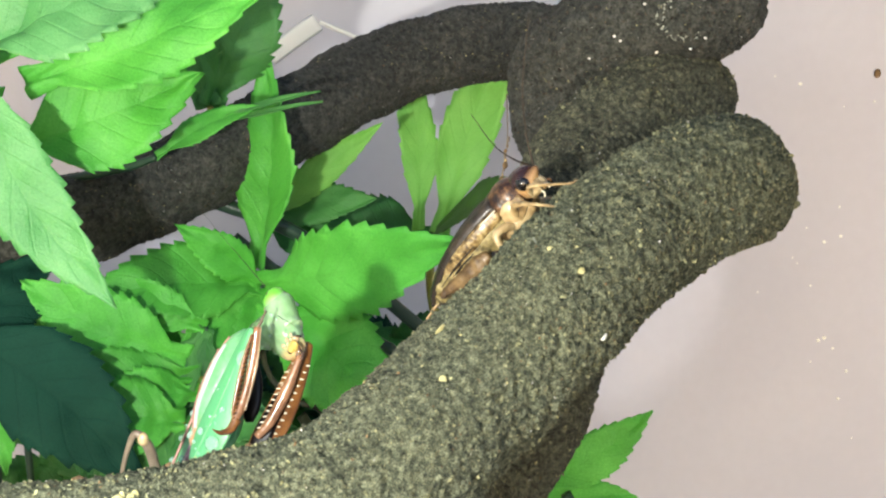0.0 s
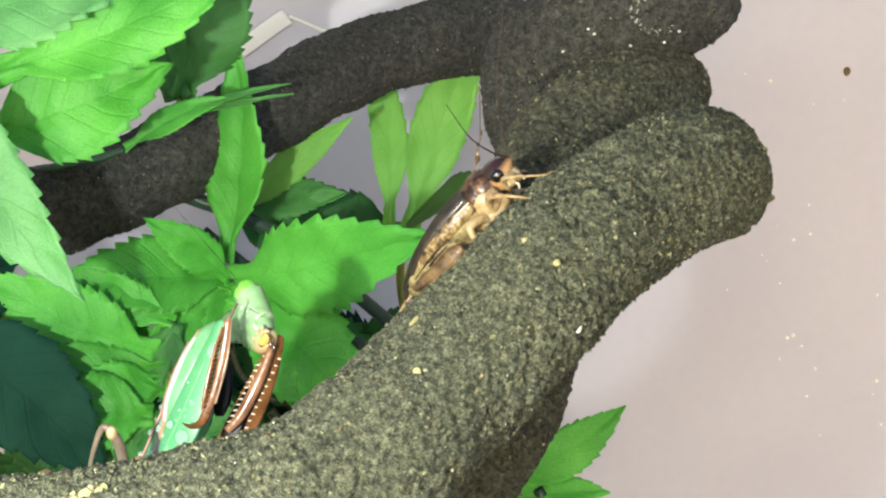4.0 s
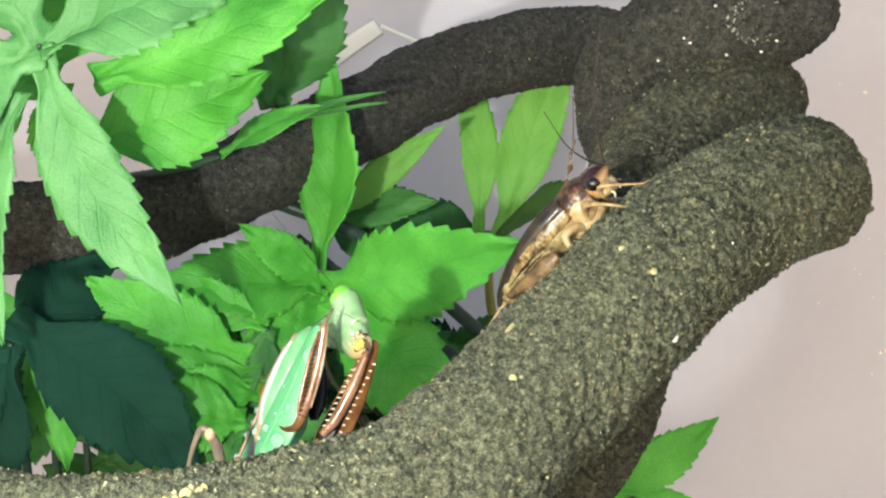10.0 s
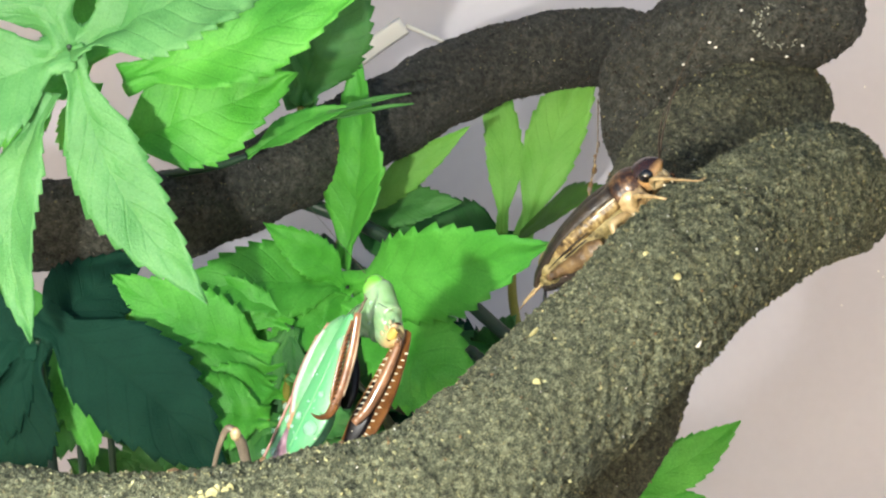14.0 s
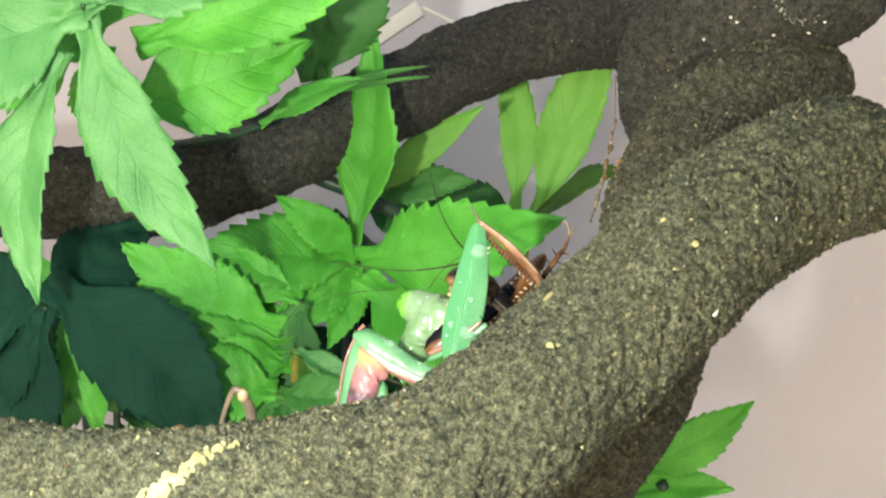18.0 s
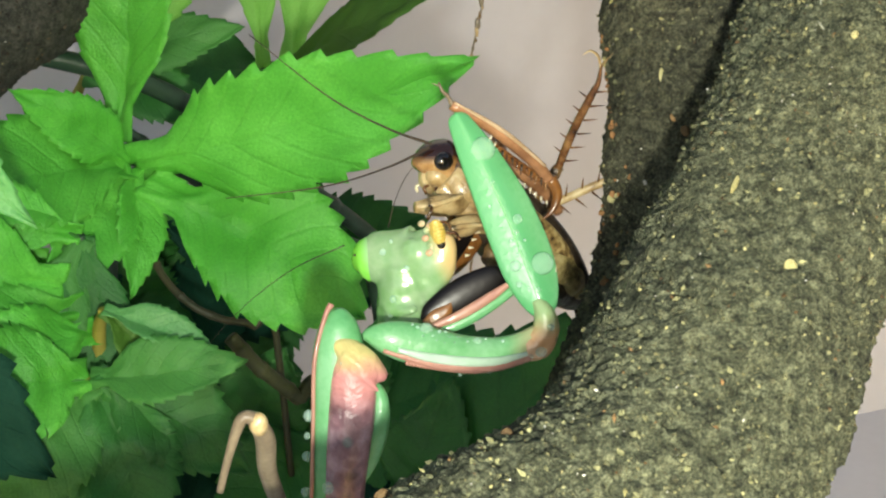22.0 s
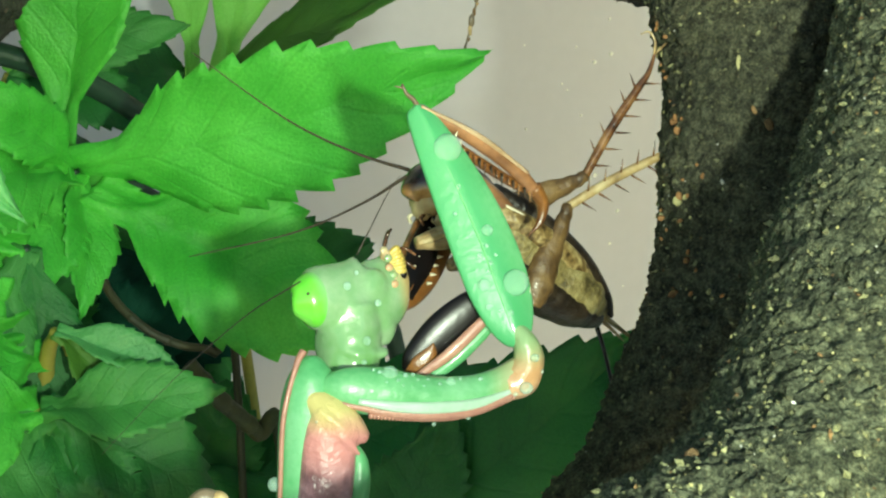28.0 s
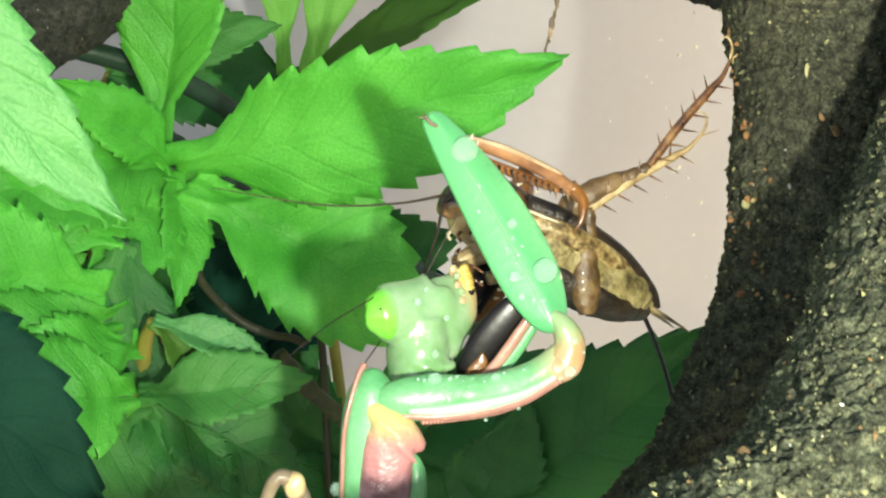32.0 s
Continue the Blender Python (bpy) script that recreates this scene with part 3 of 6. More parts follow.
# pale frayed fibres along the edge of the thick strand
for p, size, spin in (((1.35, 18.4, 20.35), (0.008, 0.10, 0.008), 15), ((1.55, 18.5, 20.5), (0.025, 0.03, 0.02), 0), ((1.25, 18.2, 20.2), (0.007, 0.07, 0.007), -25), ((1.75, 18.6, 20.6), (0.02, 0.02, 0.015), 30)):
    chip(front[0], on_strand(FRONT, p, 1.06), size, FLECK_CHALK, "pale frayed fibre", spin)
rnd = random.Random(3)
for a in range(60):
    w = 1.9 + a * 0.062 + 0.05 * rnd.uniform(-1, 1)
    k = 0.42 + 0.09 * rnd.uniform(-1, 1)
    q = 0.006 + 0.016 * rnd.random() ** 3
    chip(upper[0], on_strand(UPPER, (4.12 + k * math.cos(w), 24.1, 22.6 + 0.9 * k * math.sin(w)), 0.985), (q * 1.6, q, 0.006), FLECK_CHALK, "chalky ring scuff", a * 40)
for place in ((2.25, 24.7, 21.45), (3.05, 24.6, 22.3), (3.15, 24.6, 22.25), (2.4, 24.9, 21.15), (3.7, 24.3, 22.0), (4.5, 24.3, 22.3), (2.6, 24.7, 21.9), (3.5, 24.4, 22.8), (4.3, 24.2, 22.0)):
    chip(upper[0], on_strand(UPPER, place, 0.985), (0.03, 0.022, 0.01), FLECK_WHITE, "white flake", 0)

stub = thing("vine_strand", (4.96, 26.2, 20.77), "pale tan end of a strand peeping out behind the twist", "vine", "bendable vine strands")
part("core", loft([(-0.45, 0.3, -0.1), (-0.15, 0.1, 0.0), (0.12, 0, 0.02), (0.26, 0, 0.0), (0.33, 0, -0.02)], [0.2, 0.24, 0.24, 0.18, 0.05], 30, 24, bumps=lambda u, a, p: 0.03 * noise.noise(Vector(p) * 8)), CORK, stub)
part("rim", loft([(0.10, 0, 0.02), (0.15, 0, 0.02), (0.20, 0, 0.015)], [0.235, 0.26, 0.235], 10, 24, bumps=lambda u, a, p: 0.02 * noise.noise(Vector(p) * 14)), BARK_DARK, stub, "dark bark rim")

# marks on the wall; the pale strips are light reflections modelled as solid pieces
def mark(name, place, shape, mat, label, category):
    th = thing(name, place, label, category)
    part("surface", shape, mat, th)


mark("reflection_strip", (-4.2, 39.98, 20.5), loft([(-0.75, 0, -0.55), (0, 0, 0.0), (0.65, 0, 0.45)], [(0.03, 0.27)] * 3, 12, 8), GLINT_AND_SPOT, "light reflection on the back wall, modelled as a pale strip", "strip")
mark("reflection_strip", (-2.9, 39.98, 20.7), loft([(-0.6, 0, 0.25), (0, 0, 0.0), (0.6, 0, -0.25)], [(0.02, 0.06)] * 3, 12, 8), GLINT_AND_SPOT, "faint light reflection on the back wall, modelled as a pale strip", "strip")
mark("reflection_strip", (1.0, 39.98, 17.6), loft([(0, 0, -0.8), (0.05, 0, 0.0), (0, 0, 0.8)], [(0.16, 0.03)] * 3, 12, 8), GLINT_AND_SPOT, "light reflection on the back wall, modelled as a pale strip", "strip")
mark("dirt_speck", (12.41, 39.95, 19.49), ball((0, 0, 0), (0.1, 0.05, 0.13), 10, 7), FLECK_BROWN, "brown dirt speck on the back wall", "speck")
for i in range(26):
    rr = random.Random(i + 40)
    p = (9.0 + 5.5 * rr.random(), 39.97, 8 + 12 * rr.random())
    th = thing("water_spot", p, "dried white water spot on the back wall", "spot", "water spots on the wall")
    q = 0.025 + 0.05 * rr.random() ** 2
    part("crust", ball((0, 0, 0), (q, 0.02, q * (0.7 + 0.6 * rr.random())), 9, 5), GLINT_AND_SPOT, th)
debris = thing("hanging_thread", (1.2, 26.2, 20.6), "brown plant thread with dry crumbs hanging by the vine", "thread")
THREAD = [(0.0, 0, 0.4), (0.02, 0, -0.5), (-0.06, 0, -1.1), (-0.14, 0, -1.7), (-0.32, 0, -2.4)]
part("thread", loft(THREAD, [0.014] * 5, 40, 6), LEG_BROWN, debris)
rnd = random.Random(17)
for k, p in enumerate(spline(THREAD, 26)[6:]):
    q = 0.018 + 0.035 * rnd.random() ** 1.5
    c = ball((0, 0, 0), (q, q * 0.8, q * (1.0 + 1.4 * rnd.random())), 8, 6)
    c = ([(x + 0.4 * q * noise.noise(Vector((x, y, z)) * 45 + Vector((k, 0, 0))), y, z) for x, y, z in c[0]], c[1])
    part("crumb", shift(c, (p[0] + 0.02 * rnd.uniform(-1, 1), p[1], p[2])), (LEG_BROWN, C_TAN, FLECK_BROWN)[k % 3], debris, smooth=False)


# ---- fabric leaves ----
def leaflet(base, tip, width, face, bend=0.1, fold=0.12, teeth=13, seed=0, wave=0.04, n=56, m=5, shape=0.92, bow=None):
    """A serrated leaf blade from base to tip in centimetres, facing the way face; bend lifts its middle, fold its two halves."""
    rnd = random.Random(seed)
    base, tip = Vector(base), Vector(tip)
    x = tip - base
    length = x.length
    x.normalize()
    z = Vector(face) - x * x.dot(Vector(face))
    z.normalize()
    y = z.cross(x)
    ph = rnd.random() * 9
    amp = [0.07 + 0.15 * rnd.random() for _ in range(teeth + 3)]
    sway = [rnd.uniform(-1, 1) for _ in range(4)]
    if bow is not None:
        sway[2] = bow / 0.05
    top, low = [], []
    for i in range(n + 1):
        s = i / n
        w = max(math.sin(math.pi * s ** shape), 0.0) * width / 2 * 1.08 * min(1.0, s / 0.3 + 0.02) ** 0.5
        w = max(w, 0.2 * width * (1 - s) ** 2 + 0.004)
        saw = (s * teeth + ph) % 1.0
        for j in range(-m, m + 1):
            v = j / m
            ww = w * (1 + (amp[int(s * teeth + ph % 1)] * (saw - 0.5) * (0.08 < s < 0.97) if abs(j) == m else 0))
            lift = bend * length * math.sin(math.pi * s) - bend * 0.6 * length * s * s
            lift += fold * abs(v) * w + wave * width * math.sin(s * 13 + ph + 2.2 * v) * abs(v) ** 1.5
            lift += 0.02 * width * math.sin(s * 34 - abs(v) * 5 + ph) * (1 - abs(v))
            lift += 0.045 * width * (sway[0] * math.sin(s * 7 + 3 * v + ph) + sway[1] * math.sin(s * 11 - 4 * v))
            lift -= 0.05 * width * math.exp(-(v * 7) ** 2) * (1 - s)
            sl = s * length + (0.10 * width * (saw - 0.2) * 0.6 if abs(j) == m else 0)
            p = base + x * sl + y * (v * ww + 0.05 * length * sway[2] * math.sin(math.pi * s)) + z * lift
            top.append(tuple(p + z * 0.009))
            low.append(tuple(p - z * 0.009))
    k, r = len(top), 2 * m + 1
    faces = []
    for i in range(n):
        for j in range(2 * m):
            a = i * r + j
            faces.append((a, a + r, a + r + 1, a + 1))
            faces.append((k + a, k + a + 1, k + a + r + 1, k + a + r))
        for j in (0, 2 * m):
            a = i * r + j
            q = (a, k + a, k + a + r, a + r)
            faces.append(q if j == 0 else q[::-1])
    for i in (0, n):
        for j in range(2 * m):
            a = i * r + j
            q = (a, a + 1, k + a + 1, k + a)
            faces.append(q if i == 0 else q[::-1])
    uvs = [(i / n, j / m) for i in range(n + 1) for j in range(-m, m + 1)] * 2
    return top + low, faces, uvs


def spray(centre, blades, stem, label, mat, stem_mat=None, stem_r=0.09):
    """A palmate leaf: blades are (tip, width, facing, bend, fold, material or None)."""
    th = thing("artificial_leaf", centre, label, "leaf", "palmate fabric leaves")
    for i, (tip, width, face, bend, fold, own, *rest) in enumerate(blades):
        c = Vector(rest[0]) if rest and rest[0] else Vector(centre)
        b = leaflet(c, tip, width, face, bend, fold, seed=int(abs(centre[0] * 100)) + i, bow=rest[1] if len(rest) > 1 else None, shape=rest[2] if len(rest) > 2 else 0.92)
        ob = part("leaflet", shift(b[:2], [-v for v in centre]), own or mat, th)
        lay = ob.data.uv_layers.new(name="UVMap")
        idx = np.empty(len(ob.data.loops), dtype=np.int32)
        ob.data.loops.foreach_get("vertex_index", idx)
        lay.data.foreach_set("uv", np.array(b[2], dtype=np.float32)[idx].ravel())
    if stem:
        part("stem", shift(loft([centre] + stem, [stem_r * 0.7] + [stem_r] * len(stem), 30, 8), [-v for v in centre]), stem_mat or STEM_DARK, th, "dark green plastic stem" if not stem_mat else "yellowish plastic stem")
    return th


# upper leaf hanging in front
spray((-7.45, 22.0, 22.3), [((-5.33, 21.8, 18.2), 1.22, (0.15, -1, 0.1), -0.02, 0.12, None, None, -0.085),
                            ((-8.05, 21.0, 17.7), 1.0, (-0.25, -1, 0.1), 0.03, 0.2, None, (-7.75, 21.9, 21.6), -0.12),
                            ((-4.0, 22.4, 23.7), 1.7, (0.0, -0.8, 0.6), 0.05, 0.1, None),
                            ((-10.4, 21.3, 21.0), 1.9, (-0.1, -1, 0.3), 0.05, 0.1, None),
                            ((-9.0, 22.3, 25.2), 1.9, (0, -1, 0.3), 0.05, 0.1, None)],
      [(-7.9, 23.2, 22.8), (-9.2, 24.5, 23.6), (-11, 26, 24)], "pale green palmate fabric leaf with serrated edges, hanging", LEAF_PALE)
# second leaf behind it
spray((-8.1, 23.9, 21.5), [((-3.05, 24.3, 23.1), 1.45, (0.0, -0.9, 0.4), 0.04, 0.1, None, (-7.2, 24.0, 21.5)),
                           ((-4.25, 24.5, 21.62), 1.75, (0.1, -0.9, 0.35), 0.02, 0.15, None, (-7.5, 24.0, 20.4), -0.03),
                           ((-6.4, 24.6, 24.4), 1.7, (0, -0.9, 0.3), 0.04, 0.1, None),
                           ((-8.0, 24.3, 19.6), 0.95, (-0.1, -1, 0.2), 0.04, 0.1, None, (-7.7, 23.9, 21.5)),
                           ((-10.5, 24.6, 20.6), 1.6, (-0.1, -1, 0.2), 0.04, 0.1, None)],
      [(-8.6, 24.9, 21.2), (-10.5, 26.0, 20.8), (-13, 27, 20.4)], "bright green palmate fabric leaf overlapping the back vine", LEAF)
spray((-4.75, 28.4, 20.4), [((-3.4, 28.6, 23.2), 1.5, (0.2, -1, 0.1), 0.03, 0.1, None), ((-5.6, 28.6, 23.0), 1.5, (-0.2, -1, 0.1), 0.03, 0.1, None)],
      [(-4.9, 28.6, 19.6), (-5.4, 28.8, 18.4)], "moss green fabric leaf behind the brighter leaves, shade put into its colour", LEAF_DIM, STEM_YELLOW, 0.1)
spray((-5.5, 26.4, 19.75), [((-3.5, 26.5, 20.75), 0.55, (0.0, -0.7, 0.7), 0.04, 0.2, None), ((-2.35, 26.7, 21.0), 0.16, (0, -0.6, 0.8), 0.03, 0.2, LEAF_DIM, (-4.2, 26.5, 20.5)), ((-2.3, 26.6, 20.82), 0.13, (0, -0.6, 0.8), 0.03, 0.2, LEAF_DIM, (-4.2, 26.5, 20.4))],
      [(-6.2, 26.6, 19.5), (-8, 27.4, 19)], "narrow green fabric leaf lying along the back vine", LEAF)
# main leaf beside the mantis
spray((-3.78, 28.0, 16.7), [((-3.63, 28.6, 21.38), 1.42, (-0.6, -0.8, 0.1), 0.02, 0.2, None, (-3.95, 28.3, 17.0), -0.085),
                            ((0.22, 24.2, 18.68), 1.75, (0.3, -0.9, 0.25), 0.035, 0.06, None),
                            ((-1.15, 25.2, 14.95), 1.9, (0.1, -1, 0.2), 0.04, 0.08, None, (-3.7, 27.6, 16.5), 0.05, 1.3),
                            ((-4.12, 26.2, 15.4), 0.72, (0.3, -1, 0.2), 0.08, 0.25, None),
                            ((-5.3, 27.0, 18.25), 0.8, (-0.1, -0.9, 0.4), 0.05, 0.15, None),
                            ((-6.95, 25.9, 17.15), 1.55, (-0.1, -0.8, 0.55), 0.07, 0.16, None),
                            ((-5.3, 26.0, 15.75), 1.0, (-0.1, -0.9, 0.3), 0.06, 0.12, None)],
      [(-3.9, 28.6, 16.0), (-4.2, 29.4, 14.2), (-4.0, 30, 11)], "bright green seven-fingered fabric leaf spread beside the mantis", LEAF)
# small leaf far behind, with yellowish base
spray((-0.27, 34.0, 16.2), [((-1.2, 34.6, 21.0), 0.86, (0.1, -1, 0.05), 0.02, 0.1, None, (-0.62, 33.9, 16.4), -0.06),
                            ((1.72, 34.7, 21.6), 1.3, (-0.1, -1, 0.1), 0.02, 0.1, None, (-0.1, 33.9, 16.3), 0.02),
                            ((1.62, 29.2, 18.72), 1.35, (0.1, -0.8, 0.6), 0.03, 0.1, LEAF_OLIVE),
                            ((-3.3, 33.6, 17.0), 1.4, (0, -0.8, 0.6), 0.05, 0.1, LEAF_SHADED),
                            ((-1.9, 32.2, 15.3), 1.1, (0, -0.8, 0.6), 0.05, 0.1, LEAF_SHADED)],
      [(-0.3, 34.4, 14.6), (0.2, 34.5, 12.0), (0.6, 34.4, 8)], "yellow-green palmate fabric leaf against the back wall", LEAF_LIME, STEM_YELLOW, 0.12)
spray((-4.1, 31.0, 17.35), [((-1.34, 30.5, 19.7), 0.7, (0.0, -0.95, 0.1), 0.04, 0.1, LEAF_LIME), ((-1.5, 30.6, 18.0), 0.95, (0, -0.8, 0.6), 0.05, 0.1, LEAF_DIM), ((-2.0, 30.3, 16.6), 1.0, (0, -0.8, 0.6), 0.05, 0.1, LEAF_SHADED)],
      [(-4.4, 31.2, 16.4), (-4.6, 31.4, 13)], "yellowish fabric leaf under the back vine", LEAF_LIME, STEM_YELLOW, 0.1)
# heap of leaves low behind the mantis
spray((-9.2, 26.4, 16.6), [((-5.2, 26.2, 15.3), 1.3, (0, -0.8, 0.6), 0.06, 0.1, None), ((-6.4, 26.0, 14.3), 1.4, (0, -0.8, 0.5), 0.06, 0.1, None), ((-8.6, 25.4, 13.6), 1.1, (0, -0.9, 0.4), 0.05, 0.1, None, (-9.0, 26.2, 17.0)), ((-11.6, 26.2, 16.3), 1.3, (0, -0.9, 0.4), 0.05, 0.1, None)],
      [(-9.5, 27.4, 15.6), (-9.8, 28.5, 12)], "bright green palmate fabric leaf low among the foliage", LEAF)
spray((-6.9, 27.2, 15.9), [((-4.3, 26.6, 15.2), 1.2, (0, -0.8, 0.6), 0.08, 0.1, None), ((-5.0, 26.4, 13.6), 1.4, (0, -0.9, 0.5), 0.06, 0.1, LEAF_SHADED), ((-7.4, 26.4, 13.0), 1.4, (0, -0.9, 0.5), 0.06, 0.1, LEAF_SHADED)],
      [(-7.0, 28.0, 15.0), (-7.0, 29, 11)], "green palmate fabric leaf, lower fingers darkened for shade", LEAF)
# low left leaf, its shadow painted as dark fabric
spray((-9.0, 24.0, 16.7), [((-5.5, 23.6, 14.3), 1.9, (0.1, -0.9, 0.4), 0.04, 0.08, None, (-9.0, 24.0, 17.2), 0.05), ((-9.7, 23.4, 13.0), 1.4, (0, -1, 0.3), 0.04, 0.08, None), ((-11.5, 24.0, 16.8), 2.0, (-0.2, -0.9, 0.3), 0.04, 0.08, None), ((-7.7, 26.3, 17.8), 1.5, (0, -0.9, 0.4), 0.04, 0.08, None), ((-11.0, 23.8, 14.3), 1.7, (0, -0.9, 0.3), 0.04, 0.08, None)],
      [(-9.3, 24.9, 15.6), (-9.5, 26, 12)], "dark teal fabric leaf near the bottom, deep shade put into its colour", LEAF_TEAL_SHADED)
spray((-4.7, 26.4, 16.3), [((-7.95, 25.3, 17.6), 1.45, (-0.2, -0.85, 0.45), 0.05, 0.14, None, (-5.0, 26.0, 15.8), 0.05), ((-9.05, 25.2, 16.65), 0.85, (-0.1, -0.8, 0.5), 0.05, 0.15, LEAF_LIME, (-6.6, 25.7, 16.9)),
                           ((-7.45, 24.9, 16.2), 0.95, (-0.1, -0.8, 0.5), 0.05, 0.15, None, (-4.8, 25.9, 15.5), 0.06), ((-6.65, 24.6, 15.6), 1.0, (-0.1, -0.8, 0.5), 0.05, 0.15, None, (-4.7, 25.7, 15.2)), ((-6.2, 25.4, 14.3), 1.0, (0, -0.8, 0.5), 0.05, 0.15, LEAF_DIM), ((-6.7, 26.6, 17.3), 0.9, (-0.1, -0.9, 0.3), 0.05, 0.15, None), ((-4.9, 25.4, 14.2), 0.9, (0, -0.8, 0.5), 0.05, 0.15, LEAF_SHADED)],
      [(-4.7, 27.0, 15.4), (-4.9, 27.8, 12)], "green palmate fabric leaf with narrow overlapping fingers", LEAF)
# leaves under the mantis, seen from close by; darker fingers carry the vine's shadow as colour
spray((-4.9, 24.9, 14.9), [((-3.0, 24.1, 15.2), 0.85, (0.1, -0.7, 0.7), 0.06, 0.25, LEAF_DIM), ((-3.1, 24.0, 13.6), 1.2, (0, -0.8, 0.6), 0.06, 0.12, LEAF_SHADED), ((-4.5, 23.6, 13.0), 1.3, (0, -0.8, 0.5), 0.06, 0.12, LEAF_SHADED), ((-6.8, 24.2, 15.3), 1.4, (0, -0.8, 0.6), 0.08, 0.12, None), ((-6.3, 23.7, 13.7), 1.3, (0, -0.8, 0.5), 0.06, 0.12, LEAF_DIM)],
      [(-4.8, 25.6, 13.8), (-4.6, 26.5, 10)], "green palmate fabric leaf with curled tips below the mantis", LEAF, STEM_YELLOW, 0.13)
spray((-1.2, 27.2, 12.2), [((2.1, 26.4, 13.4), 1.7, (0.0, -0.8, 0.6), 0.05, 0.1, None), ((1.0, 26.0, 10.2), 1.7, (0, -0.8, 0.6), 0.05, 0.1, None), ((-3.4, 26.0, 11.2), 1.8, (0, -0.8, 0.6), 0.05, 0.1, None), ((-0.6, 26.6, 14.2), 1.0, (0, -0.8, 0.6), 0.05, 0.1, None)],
      [(-1.2, 28.0, 11.4), (-1.0, 29, 7)], "green fabric leaf under the twisted vines, darkened for shade", LEAF_SHADED)
spray((-1.0, 24.3, 12.6), [((1.9, 23.0, 15.5), 1.9, (0.0, -0.8, 0.6), 0.05, 0.1, None), ((1.5, 23.3, 12.7), 1.6, (0, -0.8, 0.6), 0.05, 0.1, None), ((0.3, 23.2, 11.2), 1.5, (0, -0.8, 0.6), 0.05, 0.1, None), ((-0.4, 23.6, 14.6), 1.1, (0, -0.8, 0.6), 0.05, 0.1, None), ((-2.6, 23.4, 12.4), 1.4, (0, -0.8, 0.6), 0.05, 0.1, LEAF_TEAL_SHADED)],
      [(-1.1, 25.0, 11.6), (-1.0, 25.6, 7)], "green fabric leaf behind the lower vine, shade put into its colour", LEAF_SHADED)
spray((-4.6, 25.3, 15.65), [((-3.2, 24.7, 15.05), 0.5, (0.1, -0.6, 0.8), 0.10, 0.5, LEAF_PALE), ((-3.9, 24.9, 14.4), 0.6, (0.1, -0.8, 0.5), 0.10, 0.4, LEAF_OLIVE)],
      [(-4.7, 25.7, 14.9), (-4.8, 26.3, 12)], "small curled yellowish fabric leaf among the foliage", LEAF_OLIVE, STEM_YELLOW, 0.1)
spray((-2.6, 28.0, 11.6), [((-3.4, 27.3, 13.9), 1.5, (0.0, -0.8, 0.6), 0.05, 0.1, None), ((-1.9, 27.2, 13.7), 1.5, (0, -0.8, 0.6), 0.05, 0.1, None), ((-4.6, 27.2, 12.4), 1.5, (0, -0.8, 0.6), 0.05, 0.1, LEAF_TEAL_SHADED), ((-0.7, 27.0, 12.3), 1.5, (0, -0.8, 0.6), 0.05, 0.1, None), ((-3.2, 27.0, 10.0), 1.5, (0, -0.8, 0.6), 0.05, 0.1, LEAF_TEAL_SHADED), ((-1.4, 27.0, 10.2), 1.5, (0, -0.8, 0.6), 0.05, 0.1, None)],
      [(-2.6, 28.8, 10.6), (-2.6, 29, 4)], "green fabric leaf low behind the mantis, darkened for shade", LEAF_SHADED)
# leaves below the thick vine on its far side
spray((1.7, 22.8, 13.9), [((3.6, 22.5, 16.1), 0.78, (0.1, -0.9, 0.4), 0.03, 0.15, None, (1.45, 22.7, 14.6), -0.06), ((3.4, 22.5, 14.5), 0.6, (0, -0.7, 0.7), 0.03, 0.2, None, (1.5, 22.6, 14.2), 0.05), ((3.2, 22.3, 13.2), 1.2, (0.2, -0.9, 0.4), 0.05, 0.1, LEAF_LIME), ((2.2, 22.2, 11.9), 1.0, (0, -0.9, 0.4), 0.05, 0.1, LEAF_LIME)],
      [(1.3, 22.9, 13.0), (0.9, 23.2, 11.5), (0.6, 23.4, 8)], "bright green fabric leaf under the thick vine", LEAF)

# foliage filling the back of the tank, shade put into its leaf colours
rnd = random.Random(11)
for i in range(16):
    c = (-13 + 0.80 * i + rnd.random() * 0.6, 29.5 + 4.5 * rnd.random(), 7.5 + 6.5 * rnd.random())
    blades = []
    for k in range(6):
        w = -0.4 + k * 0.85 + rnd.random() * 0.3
        blades.append(((c[0] + 2.9 * math.cos(w), c[1] - 0.8 - 0.8 * rnd.random(), c[2] + 2.3 * math.sin(w)), 1.5 + 0.5 * rnd.random(), (0.3 * rnd.random() - 0.15, -0.85, 0.5), 0.05, 0.1, LEAF_TEAL_SHADED if (i + k) % 3 == 0 else None))
    spray(c, blades, [(c[0], c[1] + 0.8, c[2] - 1.0), (c[0], c[1] + 1, 2)], "green fabric leaf at the back, shade put into its colour", LEAF_SHADED)


def twig(points, r, mat, label, name="plant_stem", category="stem"):
    c = points[0]
    th = thing(name, c, label, category)
    part("stalk", shift(loft(points, [r] * len(points), 40, 10), [-v for v in c]), mat, th)
    way = spline(points, 60)
    for k in (7, 16, 26):
        d = way[k + 1] - way[k - 1]
        d = d / np.linalg.norm(d)
        node = loft([way[k] - d * r * 1.2, way[k], way[k] + d * r * 1.2], [r * 0.9, r * 1.18, r * 0.9], 8, 10)
        part("node", shift(node, [-v for v in c]), mat, th)
    return th


